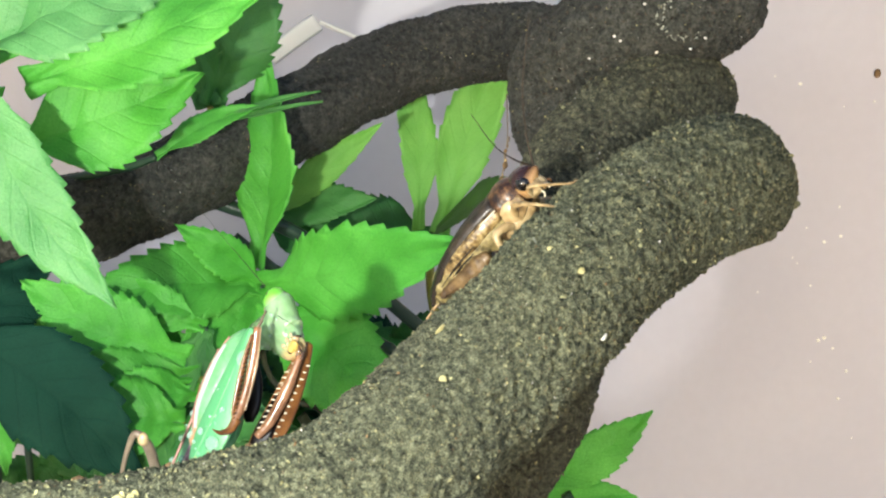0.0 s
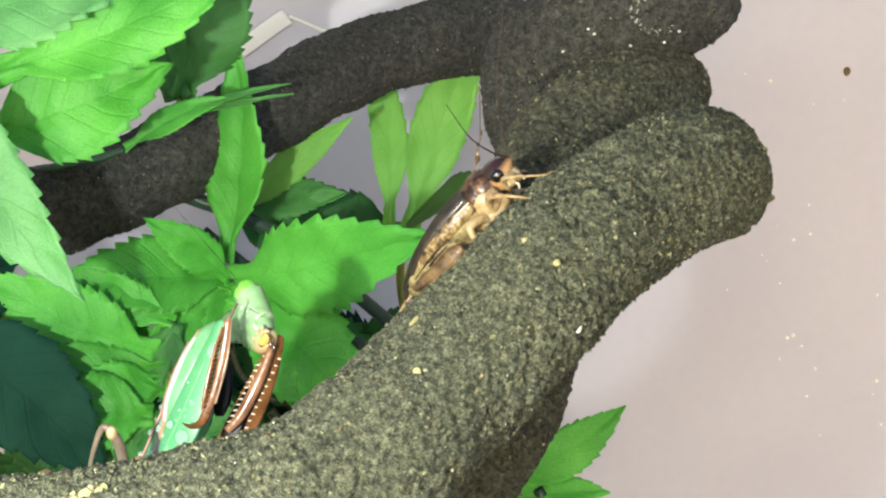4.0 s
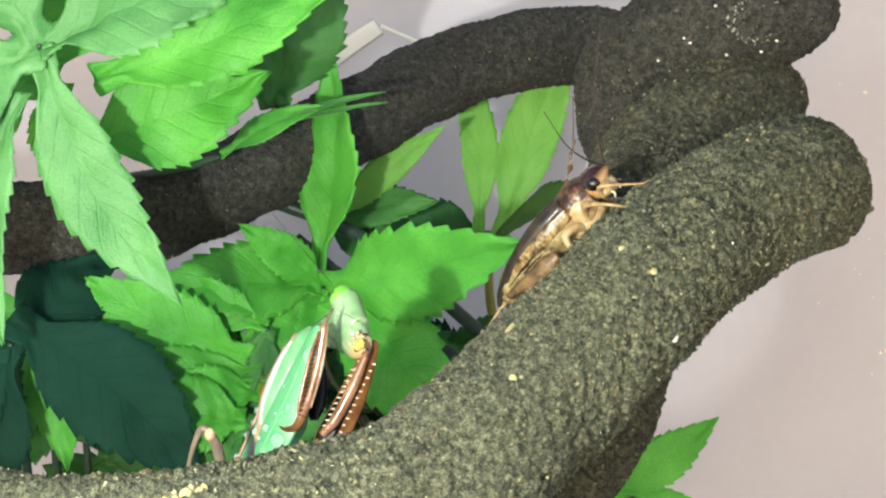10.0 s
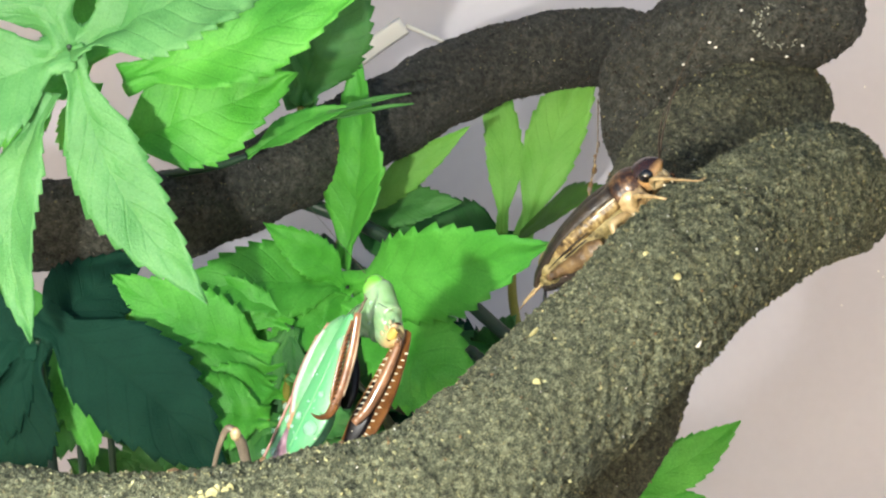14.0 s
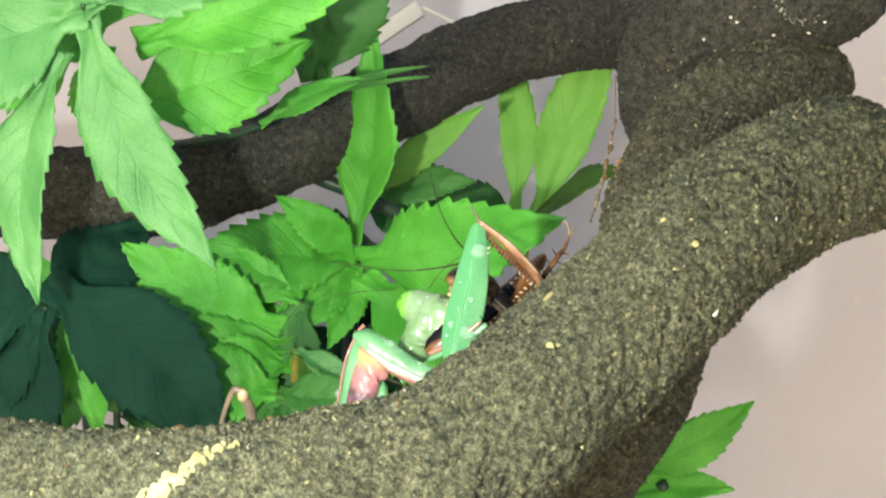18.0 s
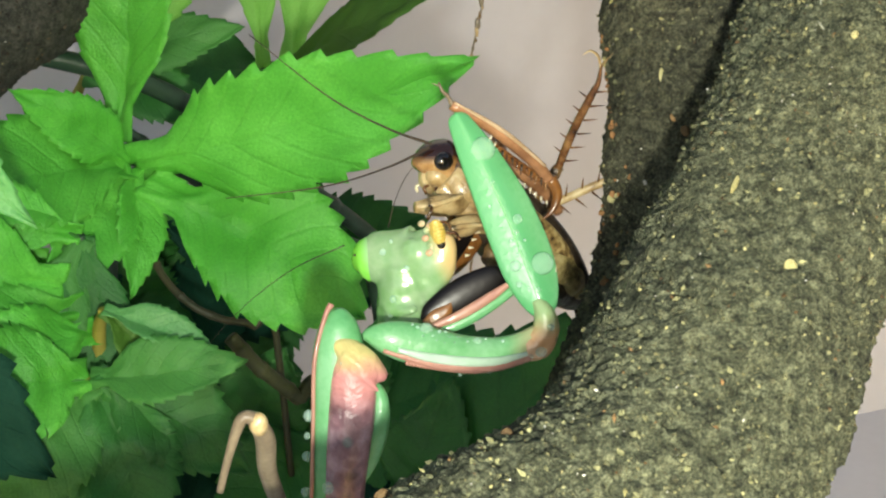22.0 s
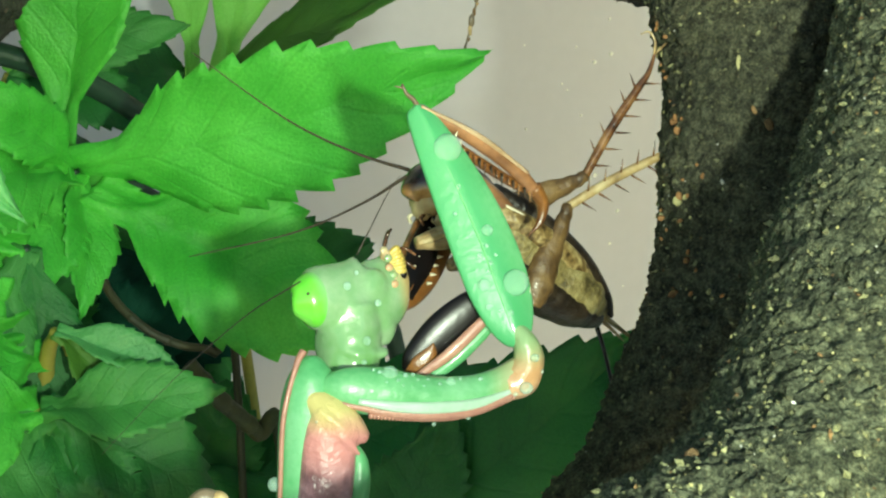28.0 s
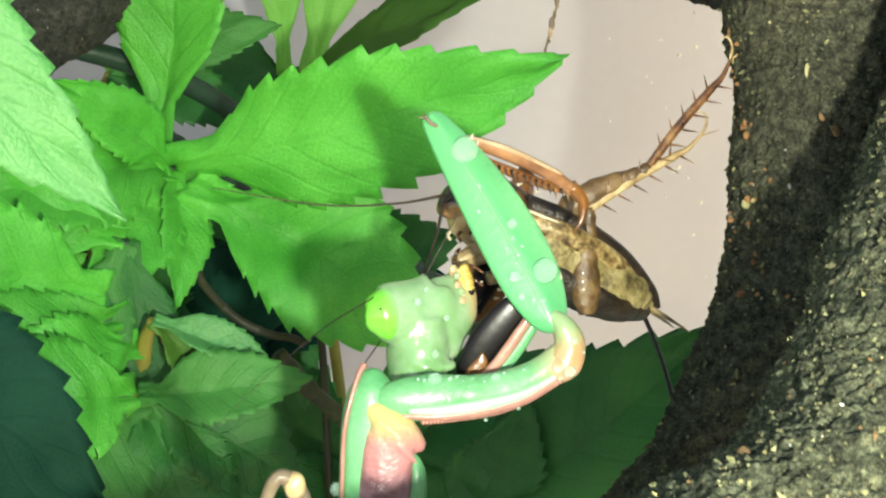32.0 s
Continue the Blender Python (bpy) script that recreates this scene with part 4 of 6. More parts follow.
twig([(2.15, 22.6, 14.5), (2.7, 22.6, 13.6), (3.2, 22.6, 12.4), (3.5, 22.7, 11), (3.6, 23, 8), (3.6, 23.4, 2)], 0.10, STEM_DARK, "dark green plastic plant stem under the vine")
twig([(2.9, 22.7, 12.0), (1.9, 22.7, 12.7), (1.0, 22.8, 12.4), (0.4, 23.2, 10.5), (0.2, 24, 2)], 0.13, STEM_DARK, "dark green plastic plant stem bending under the vine")
twig([(-5.2, 29.4, 18.3), (-3.0, 29.6, 17.3), (-0.6, 30.6, 15.0), (0.9, 31.0, 13.4), (2.2, 31.2, 11.5), (3, 31.5, 2)], 0.16, STEM_DARK, "dark green main plant stem behind the leaves")
twig([(-4.4, 28.6, 17.6), (-2.6, 29.0, 15.9), (-0.8, 29.2, 14.6), (0.2, 29.4, 13.0), (0.6, 29.8, 2)], 0.12, STEM_DARK, "dark green plastic plant stem behind the leaves")
twig([(-4.35, 25.8, 15.4), (-4.5, 25.7, 14.3), (-4.75, 25.7, 13.0), (-4.8, 25.8, 2)], 0.12, STEM_YELLOW, "yellow-green plastic plant stem")
twig([(-3.75, 27.5, 15.75), (-3.62, 27.0, 15.3), (-3.3, 26.6, 14.95), (-2.9, 26.5, 14.7), (-2.45, 26.5, 14.5), (-2.1, 26.7, 13.8), (-2.0, 27, 2)], 0.055, STEM_BROWN, "thin brown plastic stalk below the leaf")
twig([(-2.85, 26.3, 14.5), (-2.5, 26.2, 14.0), (-1.95, 26.4, 13.3), (-1.5, 26.6, 12.4), (-1.3, 27, 2)], 0.11, STEM_OLIVE, "olive plastic plant stem in the shade of the leaves")


# ---- mantis (parts are keyed in its own space) ----
MB = (-3.4, 19.6, 15.2)
mantis = thing("praying_mantis", MB, "pale green praying mantis with pink edges, dewy, gripping prey", "mantis")


# femur: lanceolate blade along +x, its broad face towards -y
def blade(length, width, thick, n=48, seg=24):
    prof = ((0.0, 0.05), (0.03, 0.42), (0.10, 0.72), (0.22, 0.95), (0.36, 1.0), (0.55, 0.93), (0.75, 0.74), (0.9, 0.52), (0.98, 0.34), (1.0, 0.05))
    pts = [(s * length, 0, -0.07 * math.sin(math.pi * s)) for s, _ in prof]
    rad = [(thick / 2 * min(1.0, 0.25 + w), width / 2 * w) for _, w in prof]
    v, f = loft(pts, rad, n, seg)
    # pinch the round section to a leaf-like one: a low ridge on each face, thin edges
    out = []
    for k, (x, y, z) in enumerate(v):
        e = abs(math.sin(2 * math.pi * (k % seg) / seg))
        out.append((x, math.copysign(abs(y) ** 0.5 * (thick / 2) ** 0.5 * (1 - 0.55 * e ** 1.2), y) if abs(y) > 1e-6 else 0.0, z))
    return out, f


def row_of_spines(x0, x1, n, z0, z1, long, r, y=0.0, lean=0.05):
    out = []
    for i in range(n):
        s = (i + 0.5) / n
        k = long * (0.6 + 0.5 * ((i * 7) % 4) / 4)
        out.append(spike((x0 + (x1 - x0) * s, y, z0 + (z1 - z0) * s), (x0 + (x1 - x0) * s + lean, y, z0 + (z1 - z0) * s - k), r))
    return join(*out)


femur = part("femur", blade(2.25, 0.57, 0.20, 70, 36), M_ARM, mantis, "mint green foreleg femur with water drops")
part("midline", loft([(0.15, -0.09, 0.02), (1.1, -0.10, -0.03), (1.9, -0.08, -0.02)], [0.010, 0.014, 0.005], 20, 8, flat=0.5), M_STRIPE, femur, "lighter green stripe")
part("edge_spines", row_of_spines(0.35, 1.9, 19, -0.27, -0.21, 0.06, 0.014, -0.02), M_SPINE, femur, "short pale spines")
for p, r in (((1.80, -0.07, -0.10), 0.125), ((0.52, -0.085, -0.17), 0.115), ((0.60, -0.10, 0.09), 0.055), ((1.02, -0.105, -0.12), 0.05), ((0.42, -0.10, 0.13), 0.03), ((0.85, -0.11, 0.03), 0.022), ((1.45, -0.105, -0.04), 0.024), ((0.9, -0.11, -0.06), 0.02), ((1.25, -0.11, 0.08), 0.018), ((0.3, -0.095, -0.02), 0.03),
             ((0.75, -0.11, -0.03), 0.018), ((0.7, -0.11, 0.02), 0.014), ((0.8, -0.11, -0.1), 0.016), ((0.35, -0.1, 0.05), 0.015)):
    part("water_drop", ball(p, (r, r * 0.62, r), 16, 10), WATER, femur, "clear water drop")
tibia = part("tibia", loft([(0, 0, 0), (0.5, 0, 0.05), (1.05, 0, 0.03), (1.38, 0, -0.05)], [(0.05, 0.05), (0.065, 0.066), (0.065, 0.068), (0.055, 0.065)], 24, 12), M_BROWN, mantis, "orange-brown spined foreleg tibia")
part("claw", loft([(1.34, 0, -0.02), (1.50, 0, -0.10), (1.56, 0, -0.26), (1.52, 0, -0.42)], [0.075, 0.06, 0.035, 0.006], 14, 8), M_ORANGE, tibia, "curved dark-tipped claw")
for i in range(17):
    s = 0.26 + 0.066 * i
    part("spine", spike((s, -0.02, -0.075), (s + 0.04, -0.05, -0.15 - 0.018 * (i % 3)), 0.016), C_DARK if i % 2 else C_BROWN, tibia)
for i in range(10):
    s = 0.34 + 0.095 * i
    part("spine", spike((s, 0.04, -0.05), (s + 0.04, 0.06, -0.12), 0.014), M_SPINE, tibia)
part("inner_flange", loft([(0.12, 0.02, -0.05), (0.55, 0.03, -0.085), (1.15, 0.03, -0.085), (1.38, 0.02, -0.06)], [(0.02, 0.025), (0.03, 0.045), (0.03, 0.045), (0.02, 0.025)], 24, 10), M_ORANGE, tibia, "orange-brown inner flange")
part("tarsus", join(loft([(0.02, 0, 0.0), (-0.08, 0, 0.05), (-0.16, 0.0, 0.06), (-0.24, 0, 0.11)], [0.025, 0.022, 0.018, 0.01], 10, 6), spike((-0.2, 0, 0.09), (-0.3, 0.02, 0.06), 0.012)), LEG_BROWN, tibia)
part("ridge", loft([(0.0, -0.03, 0.03), (0.6, -0.045, 0.085), (1.2, -0.045, 0.05)], [0.018, 0.030, 0.020], 20, 8), M_RIDGE, tibia, "pale glossy ridge")
coxa = part("coxa", loft([(-0.16, 0.06, 0.0), (-0.08, 0.03, 0.01), (0.08, 0, 0.0), (0.35, 0, -0.04), (0.7, 0, -0.09), (1.1, 0, -0.09), (1.40, 0, 0.0), (1.60, 0, 0.11)], [(0.03, 0.04), (0.07, 0.10), (0.11, 0.17), (0.14, 0.205), (0.135, 0.185), (0.12, 0.16), (0.115, 0.14), (0.11, 0.12)], 60, 26, bumps=lambda u, a, p: 0.010 * noise.noise(Vector(p) * 5)), M_COXA, mantis, "mint green foreleg coxa with pink toothed edge")
part("toothed_edge", join(loft([(0.02, -0.07, -0.12), (0.45, -0.09, -0.205), (0.8, -0.09, -0.225), (1.15, -0.085, -0.20), (1.42, -0.07, -0.11), (1.58, -0.05, -0.02)], [0.02, 0.045, 0.055, 0.055, 0.05, 0.04], 40, 12),
                          *[ball((0.26 + 0.031 * i, -0.085, -0.222 - 0.045 * math.sin(math.pi * i / 40) + 0.36 * max(0, i / 40 - 0.5) ** 1.7), (0.020, 0.022, 0.026), 8, 6) for i in range(41)]), M_PINK, coxa, "pink beaded edge")
part("pale_stripe", loft([(0.15, -0.115, -0.10), (0.45, -0.135, -0.15), (0.8, -0.135, -0.17), (1.15, -0.125, -0.15), (1.5, -0.10, -0.05)], [(0.02, 0.025), (0.028, 0.045), (0.028, 0.05), (0.028, 0.045), (0.02, 0.02)], 30, 10), M_MILK, coxa, "milky stripe above the pink edge")
knee = part("knee", loft([(1.46, -0.01, -0.02), (1.58, -0.02, 0.02), (1.66, -0.02, 0.18), (1.62, -0.02, 0.36), (1.54, -0.01, 0.48)], [(0.11, 0.11), (0.14, 0.15), (0.14, 0.145), (0.105, 0.105), (0.05, 0.05)], 30, 18,
     bumps=lambda u, a, p: 0.018 * noise.noise(Vector(p) * 6)), M_KNEE, coxa, "translucent pinkish joint")
for p, r in (((1.58, -0.18, -0.03), 0.06), ((1.66, -0.17, 0.22), 0.04), ((1.50, -0.13, -0.08), 0.025), ((1.74, -0.11, 0.10), 0.028)):
    part("water_drop", ball(p, (r, r * 0.6, r * 0.85), 14, 9), WATER, knee, "clear water drop")
for p, r in (((0.42, -0.08, 0.12), 0.07), ((0.95, -0.07, 0.03), 0.05), ((0.55, -0.1, 0.1), 0.022), ((0.62, -0.07, 0.10), 0.02), ((0.66, -0.09, 0.06), 0.016), ((0.33, -0.1, 0.13), 0.02), ((0.28, -0.09, 0.15), 0.016), ((0.75, -0.08, 0.06), 0.014), ((1.1, -0.08, -0.27), 0.02), ((0.8, -0.08, -0.31), 0.02), ((0.48, -0.12, 0.06), 0.018), ((0.52, -0.13, 0.02), 0.014), ((0.38, -0.13, 0.05), 0.015), ((0.60, -0.12, 0.0), 0.017), ((0.70, -0.12, 0.01), 0.013), ((0.84, -0.11, 0.02), 0.016), ((1.02, -0.11, 0.06), 0.015), ((1.2, -0.10, 0.05), 0.02)):
    part("water_drop", ball(p, (r, r * 0.7, r * 0.8), 14, 9), WATER, coxa, "clear water drop")
# far foreleg
far_coxa = part("coxa", loft([(0, 0, 0), (0.12, 0, 0), (0.45, 0, 0), (0.8, 0, 0), (1.02, 0, 0)], [(0.02, 0.03), (0.05, 0.13), (0.06, 0.20), (0.05, 0.17), (0.02, 0.06)], 40, 20), M_BLACK, mantis, "glossy black and orange inner side of the far coxa")
part("orange_patch", loft([(0.0, -0.03, -0.04), (0.12, -0.05, -0.05), (0.25, -0.055, -0.03), (0.34, -0.05, 0.02)], [(0.02, 0.04), (0.025, 0.09), (0.02, 0.07), (0.01, 0.01)], 16, 12), M_ORANGE, far_coxa, "orange patch")
part("green_edge", loft([(0.0, -0.08, -0.16), (0.35, -0.09, -0.20), (0.7, -0.08, -0.19), (1.05, -0.06, -0.15)], [(0.03, 0.04), (0.045, 0.06), (0.045, 0.06), (0.03, 0.04)], 24, 12), M_GREEN, far_coxa, "green outer edge")
part("pink_edge", loft([(0.05, -0.11, -0.09), (0.35, -0.13, -0.12), (0.7, -0.12, -0.11), (1.0, -0.1, -0.08)], [(0.02, 0.03), (0.03, 0.05), (0.03, 0.05), (0.02, 0.02)], 24, 10), M_PINK, far_coxa, "pink stripe")
far_femur = part("femur", blade(2.1, 0.46, 0.24), M_ORANGE, mantis, "orange inner face of the far femur")
for i in range(14):
    s = 0.35 + 0.11 * i
    part("spine", spike((s, -0.09, -0.15), (s + 0.02, -0.12, -0.195 - 0.01 * (i % 2)), 0.018), M_SPINE, far_femur)
for i in range(12):
    s = 0.4 + 0.12 * i
    part("spine", spike((s, -0.10, 0.06), (s + 0.02, -0.145, 0.02), 0.018), M_SPINE, far_femur)
part("dark_face", loft([(0.1, -0.09, 0.0), (0.6, -0.115, 0.0), (1.2, -0.11, 0)], [(0.02, 0.08), (0.025, 0.15), (0.02, 0.09)], 16, 10), M_BLACK, far_femur, "black blotch")
far_tibia = part("tibia", loft([(0, 0, 0), (0.5, 0, 0.04), (1.05, 0, 0.03), (1.35, 0, -0.05)], [0.05, 0.08, 0.08, 0.06], 20, 10), M_BROWN, mantis, "orange-brown far tibia")
for i in range(11):
    s = 0.3 + 0.09 * i
    part("spine", spike((s, -0.04, -0.04), (s + 0.03, -0.06, -0.10), 0.014), M_SPINE, far_tibia)
# pronotum, from its lower end along +x to the neck
pron = part("pronotum", join(loft([(-0.9, 0.05, 0.02), (0, 0, 0.02), (0.7, 0, 0.03), (1.3, 0, 0.03), (1.62, 0, 0.04), (1.8, 0, 0.06)], [(0.20, 0.27), (0.18, 0.25), (0.18, 0.25), (0.19, 0.26), (0.16, 0.20), (0.06, 0.08)], 40, 22),
                             loft([(0.05, -0.04, -0.20), (0.35, -0.06, -0.30), (0.65, -0.08, -0.36), (0.92, -0.08, -0.38), (1.10, -0.06, -0.32)], [(0.04, 0.05), (0.09, 0.10), (0.11, 0.12), (0.09, 0.09), (0.04, 0.04)], 24, 14)), M_GREEN, mantis, "mint green thorax shield")
blended(pron)
part("pink_edge", loft([(-0.9, -0.12, 0.27), (0, -0.10, 0.26), (0.7, -0.10, 0.265), (1.3, -0.11, 0.27), (1.72, -0.07, 0.18), (1.84, -0.04, 0.12)], [0.018, 0.020, 0.020, 0.022, 0.024, 0.034], 40, 10), M_PINK, pron, "pink rim")
under = part("underside", join(loft([(-0.9, -0.10, -0.06), (0.1, -0.13, -0.06), (0.8, -0.15, -0.10), (1.25, -0.15, -0.10), (1.5, -0.1, -0.06)], [(0.13, 0.18), (0.14, 0.20), (0.15, 0.23), (0.14, 0.20), (0.05, 0.08)], 36, 20),
                               loft([(1.50, -0.12, 0.06), (1.38, -0.19, -0.08), (1.28, -0.21, -0.22), (1.20, -0.18, -0.34), (1.15, -0.15, -0.42)], [(0.06, 0.08), (0.09, 0.15), (0.10, 0.15), (0.07, 0.10), (0.03, 0.05)], 30, 20),
                               *[loft([(1.40 - 0.09 * k, -0.27, 0.02 - 0.05 * k), (1.28 - 0.10 * k, -0.31, -0.14 - 0.05 * k), (1.14 - 0.10 * k, -0.27, -0.30 - 0.04 * k)], [0.02, 0.032, 0.02], 14, 8) for k in range(2)]), M_UNDER, pron, "rosy socket folds above the dusky purple underside")
blended(under, 0.022, 5)
for p, r in (((0.55, -0.30, -0.05), 0.05), ((0.1, -0.26, 0.12), 0.06), ((0.75, -0.02, 0.30), 0.06), ((0.35, -0.02, 0.31), 0.05), ((0.55, -0.01, 0.31), 0.035), ((0.0, -0.02, 0.31), 0.05), ((-0.3, -0.02, 0.31), 0.045), ((1.3, -0.24, 0.02), 0.02)):
    part("water_drop", ball(p, (r, r, r * 0.9), 14, 9), WATER, pron, "clear water drop")
# head: +x from the crown to the mouth, the near eye towards -y
EYE = ([(-0.13, 0.01, -0.02), (-0.105, 0.0, -0.025), (-0.03, -0.005, -0.03), (0.06, -0.01, -0.045), (0.15, 0.0, -0.06), (0.24, 0.03, -0.09)], [(0.02, 0.03), (0.085, 0.12), (0.15, 0.20), (0.172, 0.236), (0.150, 0.205), (0.08, 0.11)])
head = part("head", join(loft([(-0.03, 0.04, -0.03), (0.05, 0.035, -0.045), (0.14, 0.03, -0.06), (0.30, 0.03, -0.12), (0.48, 0.03, -0.18), (0.66, 0.02, -0.18), (0.82, 0, -0.07), (0.92, 0, 0.03)],
                              [(0.12, 0.17), (0.186, 0.252), (0.214, 0.286), (0.22, 0.32), (0.22, 0.37), (0.20, 0.35), (0.15, 0.24), (0.09, 0.12)], 44, 28),
                         loft([(p[0], p[1] + 0.01, p[2]) for p in EYE[0]], [(q[0] * 0.94, q[1] * 0.95) for q in EYE[1]], 30, 24),
                         loft([(0.50, 0.03, -0.1), (0.58, 0.0, -0.34), (0.60, 0.0, -0.50), (0.56, 0.0, -0.62)], [(0.16, 0.2), (0.17, 0.17), (0.14, 0.13), (0.06, 0.06)], 20, 18),
                         loft([(0.38, 0.06, -0.20), (0.30, 0.06, -0.48), (0.20, 0.05, -0.72), (0.08, 0.04, -0.95)], [0.29, 0.28, 0.26, 0.20], 40, 22, bumps=lambda u, a, p: 0.018 * noise.noise(Vector(p) * 6) + 0.012 * noise.noise(Vector(p) * 13)),
                         *[loft([(0.10 + 0.12 * k, -0.13, -0.50 - 0.05 * k), (0.22 + 0.10 * k, -0.20, -0.60 - 0.03 * k), (0.34 + 0.08 * k, -0.16, -0.64)], [0.03, 0.045, 0.03], 12, 8) for k in range(3)],
                         ball((0.58, -0.15, -0.10), (0.14, 0.06, 0.15))), M_HEAD, mantis, "pale translucent green triangular head on a soft folded neck")
blended(head, 0.022, 9)
part("compound_eye", loft(EYE[0], EYE[1], 40, 32), M_EYE, head, "bright green bulging eye")
for p, r in (((0.30, -0.205, -0.02), 0.035), ((0.42, -0.21, 0.06), 0.02), ((0.52, -0.225, -0.24), 0.03), ((0.30, -0.235, -0.50), 0.04), ((0.22, -0.225, -0.66), 0.025)):
    part("water_drop", ball(p, (r, r * 0.6, r), 12, 8), WATER, head, "clear water drop")
part("pupil", ball((-0.04, -0.152, 0.03), (0.014, 0.012, 0.014), 8, 6), SUBSTRATE, head, "black pseudopupil")
for i in range(7):
    w = -0.9 + 0.3 * i
    part("mouthpart", loft([(0.82, -0.10, 0.03 - 0.07 * w), (0.90, -0.14, 0.03 - 0.11 * w), (0.97 - 0.03 * w * w, -0.10, 0.03 - 0.10 * w)], [0.022, 0.030, 0.014], 12, 8), M_YELLOW, head, "yellow pleated mouthpart")
for i in range(5):
    part("bristle_pad", ball((0.77 + 0.025 * (i % 2), -0.16 + 0.012 * (i % 2), 0.15 - 0.075 * i), (0.040, 0.020, 0.034), 10, 7), (M_KNEE, M_HEAD)[i % 2], head, "tan pad beside the mouth")
part("mandible", ball((0.90, -0.11, -0.10), (0.045, 0.05, 0.045), 12, 8), M_BLACK, head, "dark mandible")
part("lip", join(ball((0.82, -0.08, 0.10), (0.05, 0.06, 0.05)), ball((0.80, -0.10, -0.10), (0.04, 0.06, 0.06))), M_KNEE, head, "brownish lip")
for k, (a, b) in enumerate((((0.9, -0.1, 0.12), (1.06, -0.16, 0.02)), ((0.92, -0.02, 0.0), (1.08, -0.05, -0.1)), ((0.82, -0.1, 0.18), (0.9, -0.16, 0.3)))):
    part("palp", loft([a, [(x + y) / 2 + 0.03 for x, y in zip(a, b)], b], [0.02, 0.018, 0.012], 10, 6), C_BROWN, head, "dark segmented palp")
part("antenna", loft([(0.45, -0.25, 0.2), (0.62, -0.35, 0.4), (0.82, -0.4, 0.6), (1.0, -0.4, 0.72)], [0.008, 0.006, 0.004, 0.002], 24, 5), C_DARK, head)
part("antenna", loft([(-0.1, -0.2, 0.15), (-0.7, -0.3, 0.05), (-1.4, -0.3, -0.2), (-2.1, -0.2, -0.55)], [0.007, 0.005, 0.003, 0.002], 30, 5), C_DARK, head)
# body hidden by the vine
rel = lambda p: tuple(a - b for a, b in zip(p, MB))
part("abdomen", loft([rel(p) for p in ((-2.95, 19.7, 15.4), (-3.5, 19.2, 14.4), (-4.6, 18.9, 13.4), (-6.0, 19.0, 12.6), (-7.0, 19.2, 12.2))], [(0.3, 0.34), (0.45, 0.5), (0.6, 0.62), (0.5, 0.5), (0.12, 0.12)], 40, 20), M_PALE, mantis, "pale green segmented abdomen below the vine")
for dy in (-0.35, 0.25):
    part("wing", loft([rel(p) for p in ((-3.1, 19.3 + dy, 15.0), (-4.0, 18.8 + dy, 14.5), (-5.4, 18.7 + dy, 13.7), (-7.2, 18.9 + dy, 12.9))], [(0.05, 0.2), (0.05, 0.5), (0.05, 0.5), (0.03, 0.08)], 30, 12), M_GREEN, mantis, "folded green wing cover with a cream edge")
walking = part("walking_leg", join(loft([(-0.02, 0, 0.0), (0.06, 0.1, -0.25), (0.1, 0.35, -0.7), (0.3, 0.9, -1.5)], [(0.07, 0.06), (0.085, 0.075), (0.08, 0.07), (0.07, 0.07)], 30, 10),
                                   loft([(0.0, 0, -0.01), (-0.12, 0.0, 0.02), (-0.24, 0.0, -0.25), (-0.34, 0.05, -0.6)], [0.06, 0.05, 0.035, 0.03], 30, 10)), LEG_BROWN, mantis, "slender brown walking leg hooked over the vine")
part("knee", ball((0.0, -0.02, -0.04), (0.075, 0.07, 0.10)), C_TAN, walking, "pale knee")

# ---- cricket: +x to the head, +z its back, near side -y; origin at its middle ----
cricket = thing("cricket", (0.65, 19.9, 19.8), "glossy brown house cricket with tan legs and dark wings", "cricket")
part("abdomen", loft([(-1.42, 0, -0.03), (-1.3, 0, -0.02), (-1.0, 0, 0), (-0.35, 0, 0), (0.3, 0, 0.02), (0.55, 0, 0.03)], [(0.06, 0.06), (0.18, 0.16), (0.35, 0.31), (0.43, 0.38), (0.37, 0.33), (0.2, 0.2)], 90, 28,
     bumps=lambda u, a, p: -0.022 * abs(math.sin(u * 26)) ** 5 + 0.008 * noise.noise(Vector(p) * 14)), C_GOLD, cricket, "banded golden abdomen")
part("belly", loft([(-1.38, 0, -0.06), (-0.9, 0, -0.18), (-0.2, 0, -0.23), (0.25, 0, -0.18)], [(0.12, 0.1), (0.345, 0.19), (0.41, 0.20), (0.16, 0.12)], 90, 20, bumps=lambda u, a, p: 0.022 * abs(math.sin(u * 19)) ** 0.4 - 0.01 + 0.006 * noise.noise(Vector(p) * 20)), C_DARK, cricket, "dark banded belly plates")
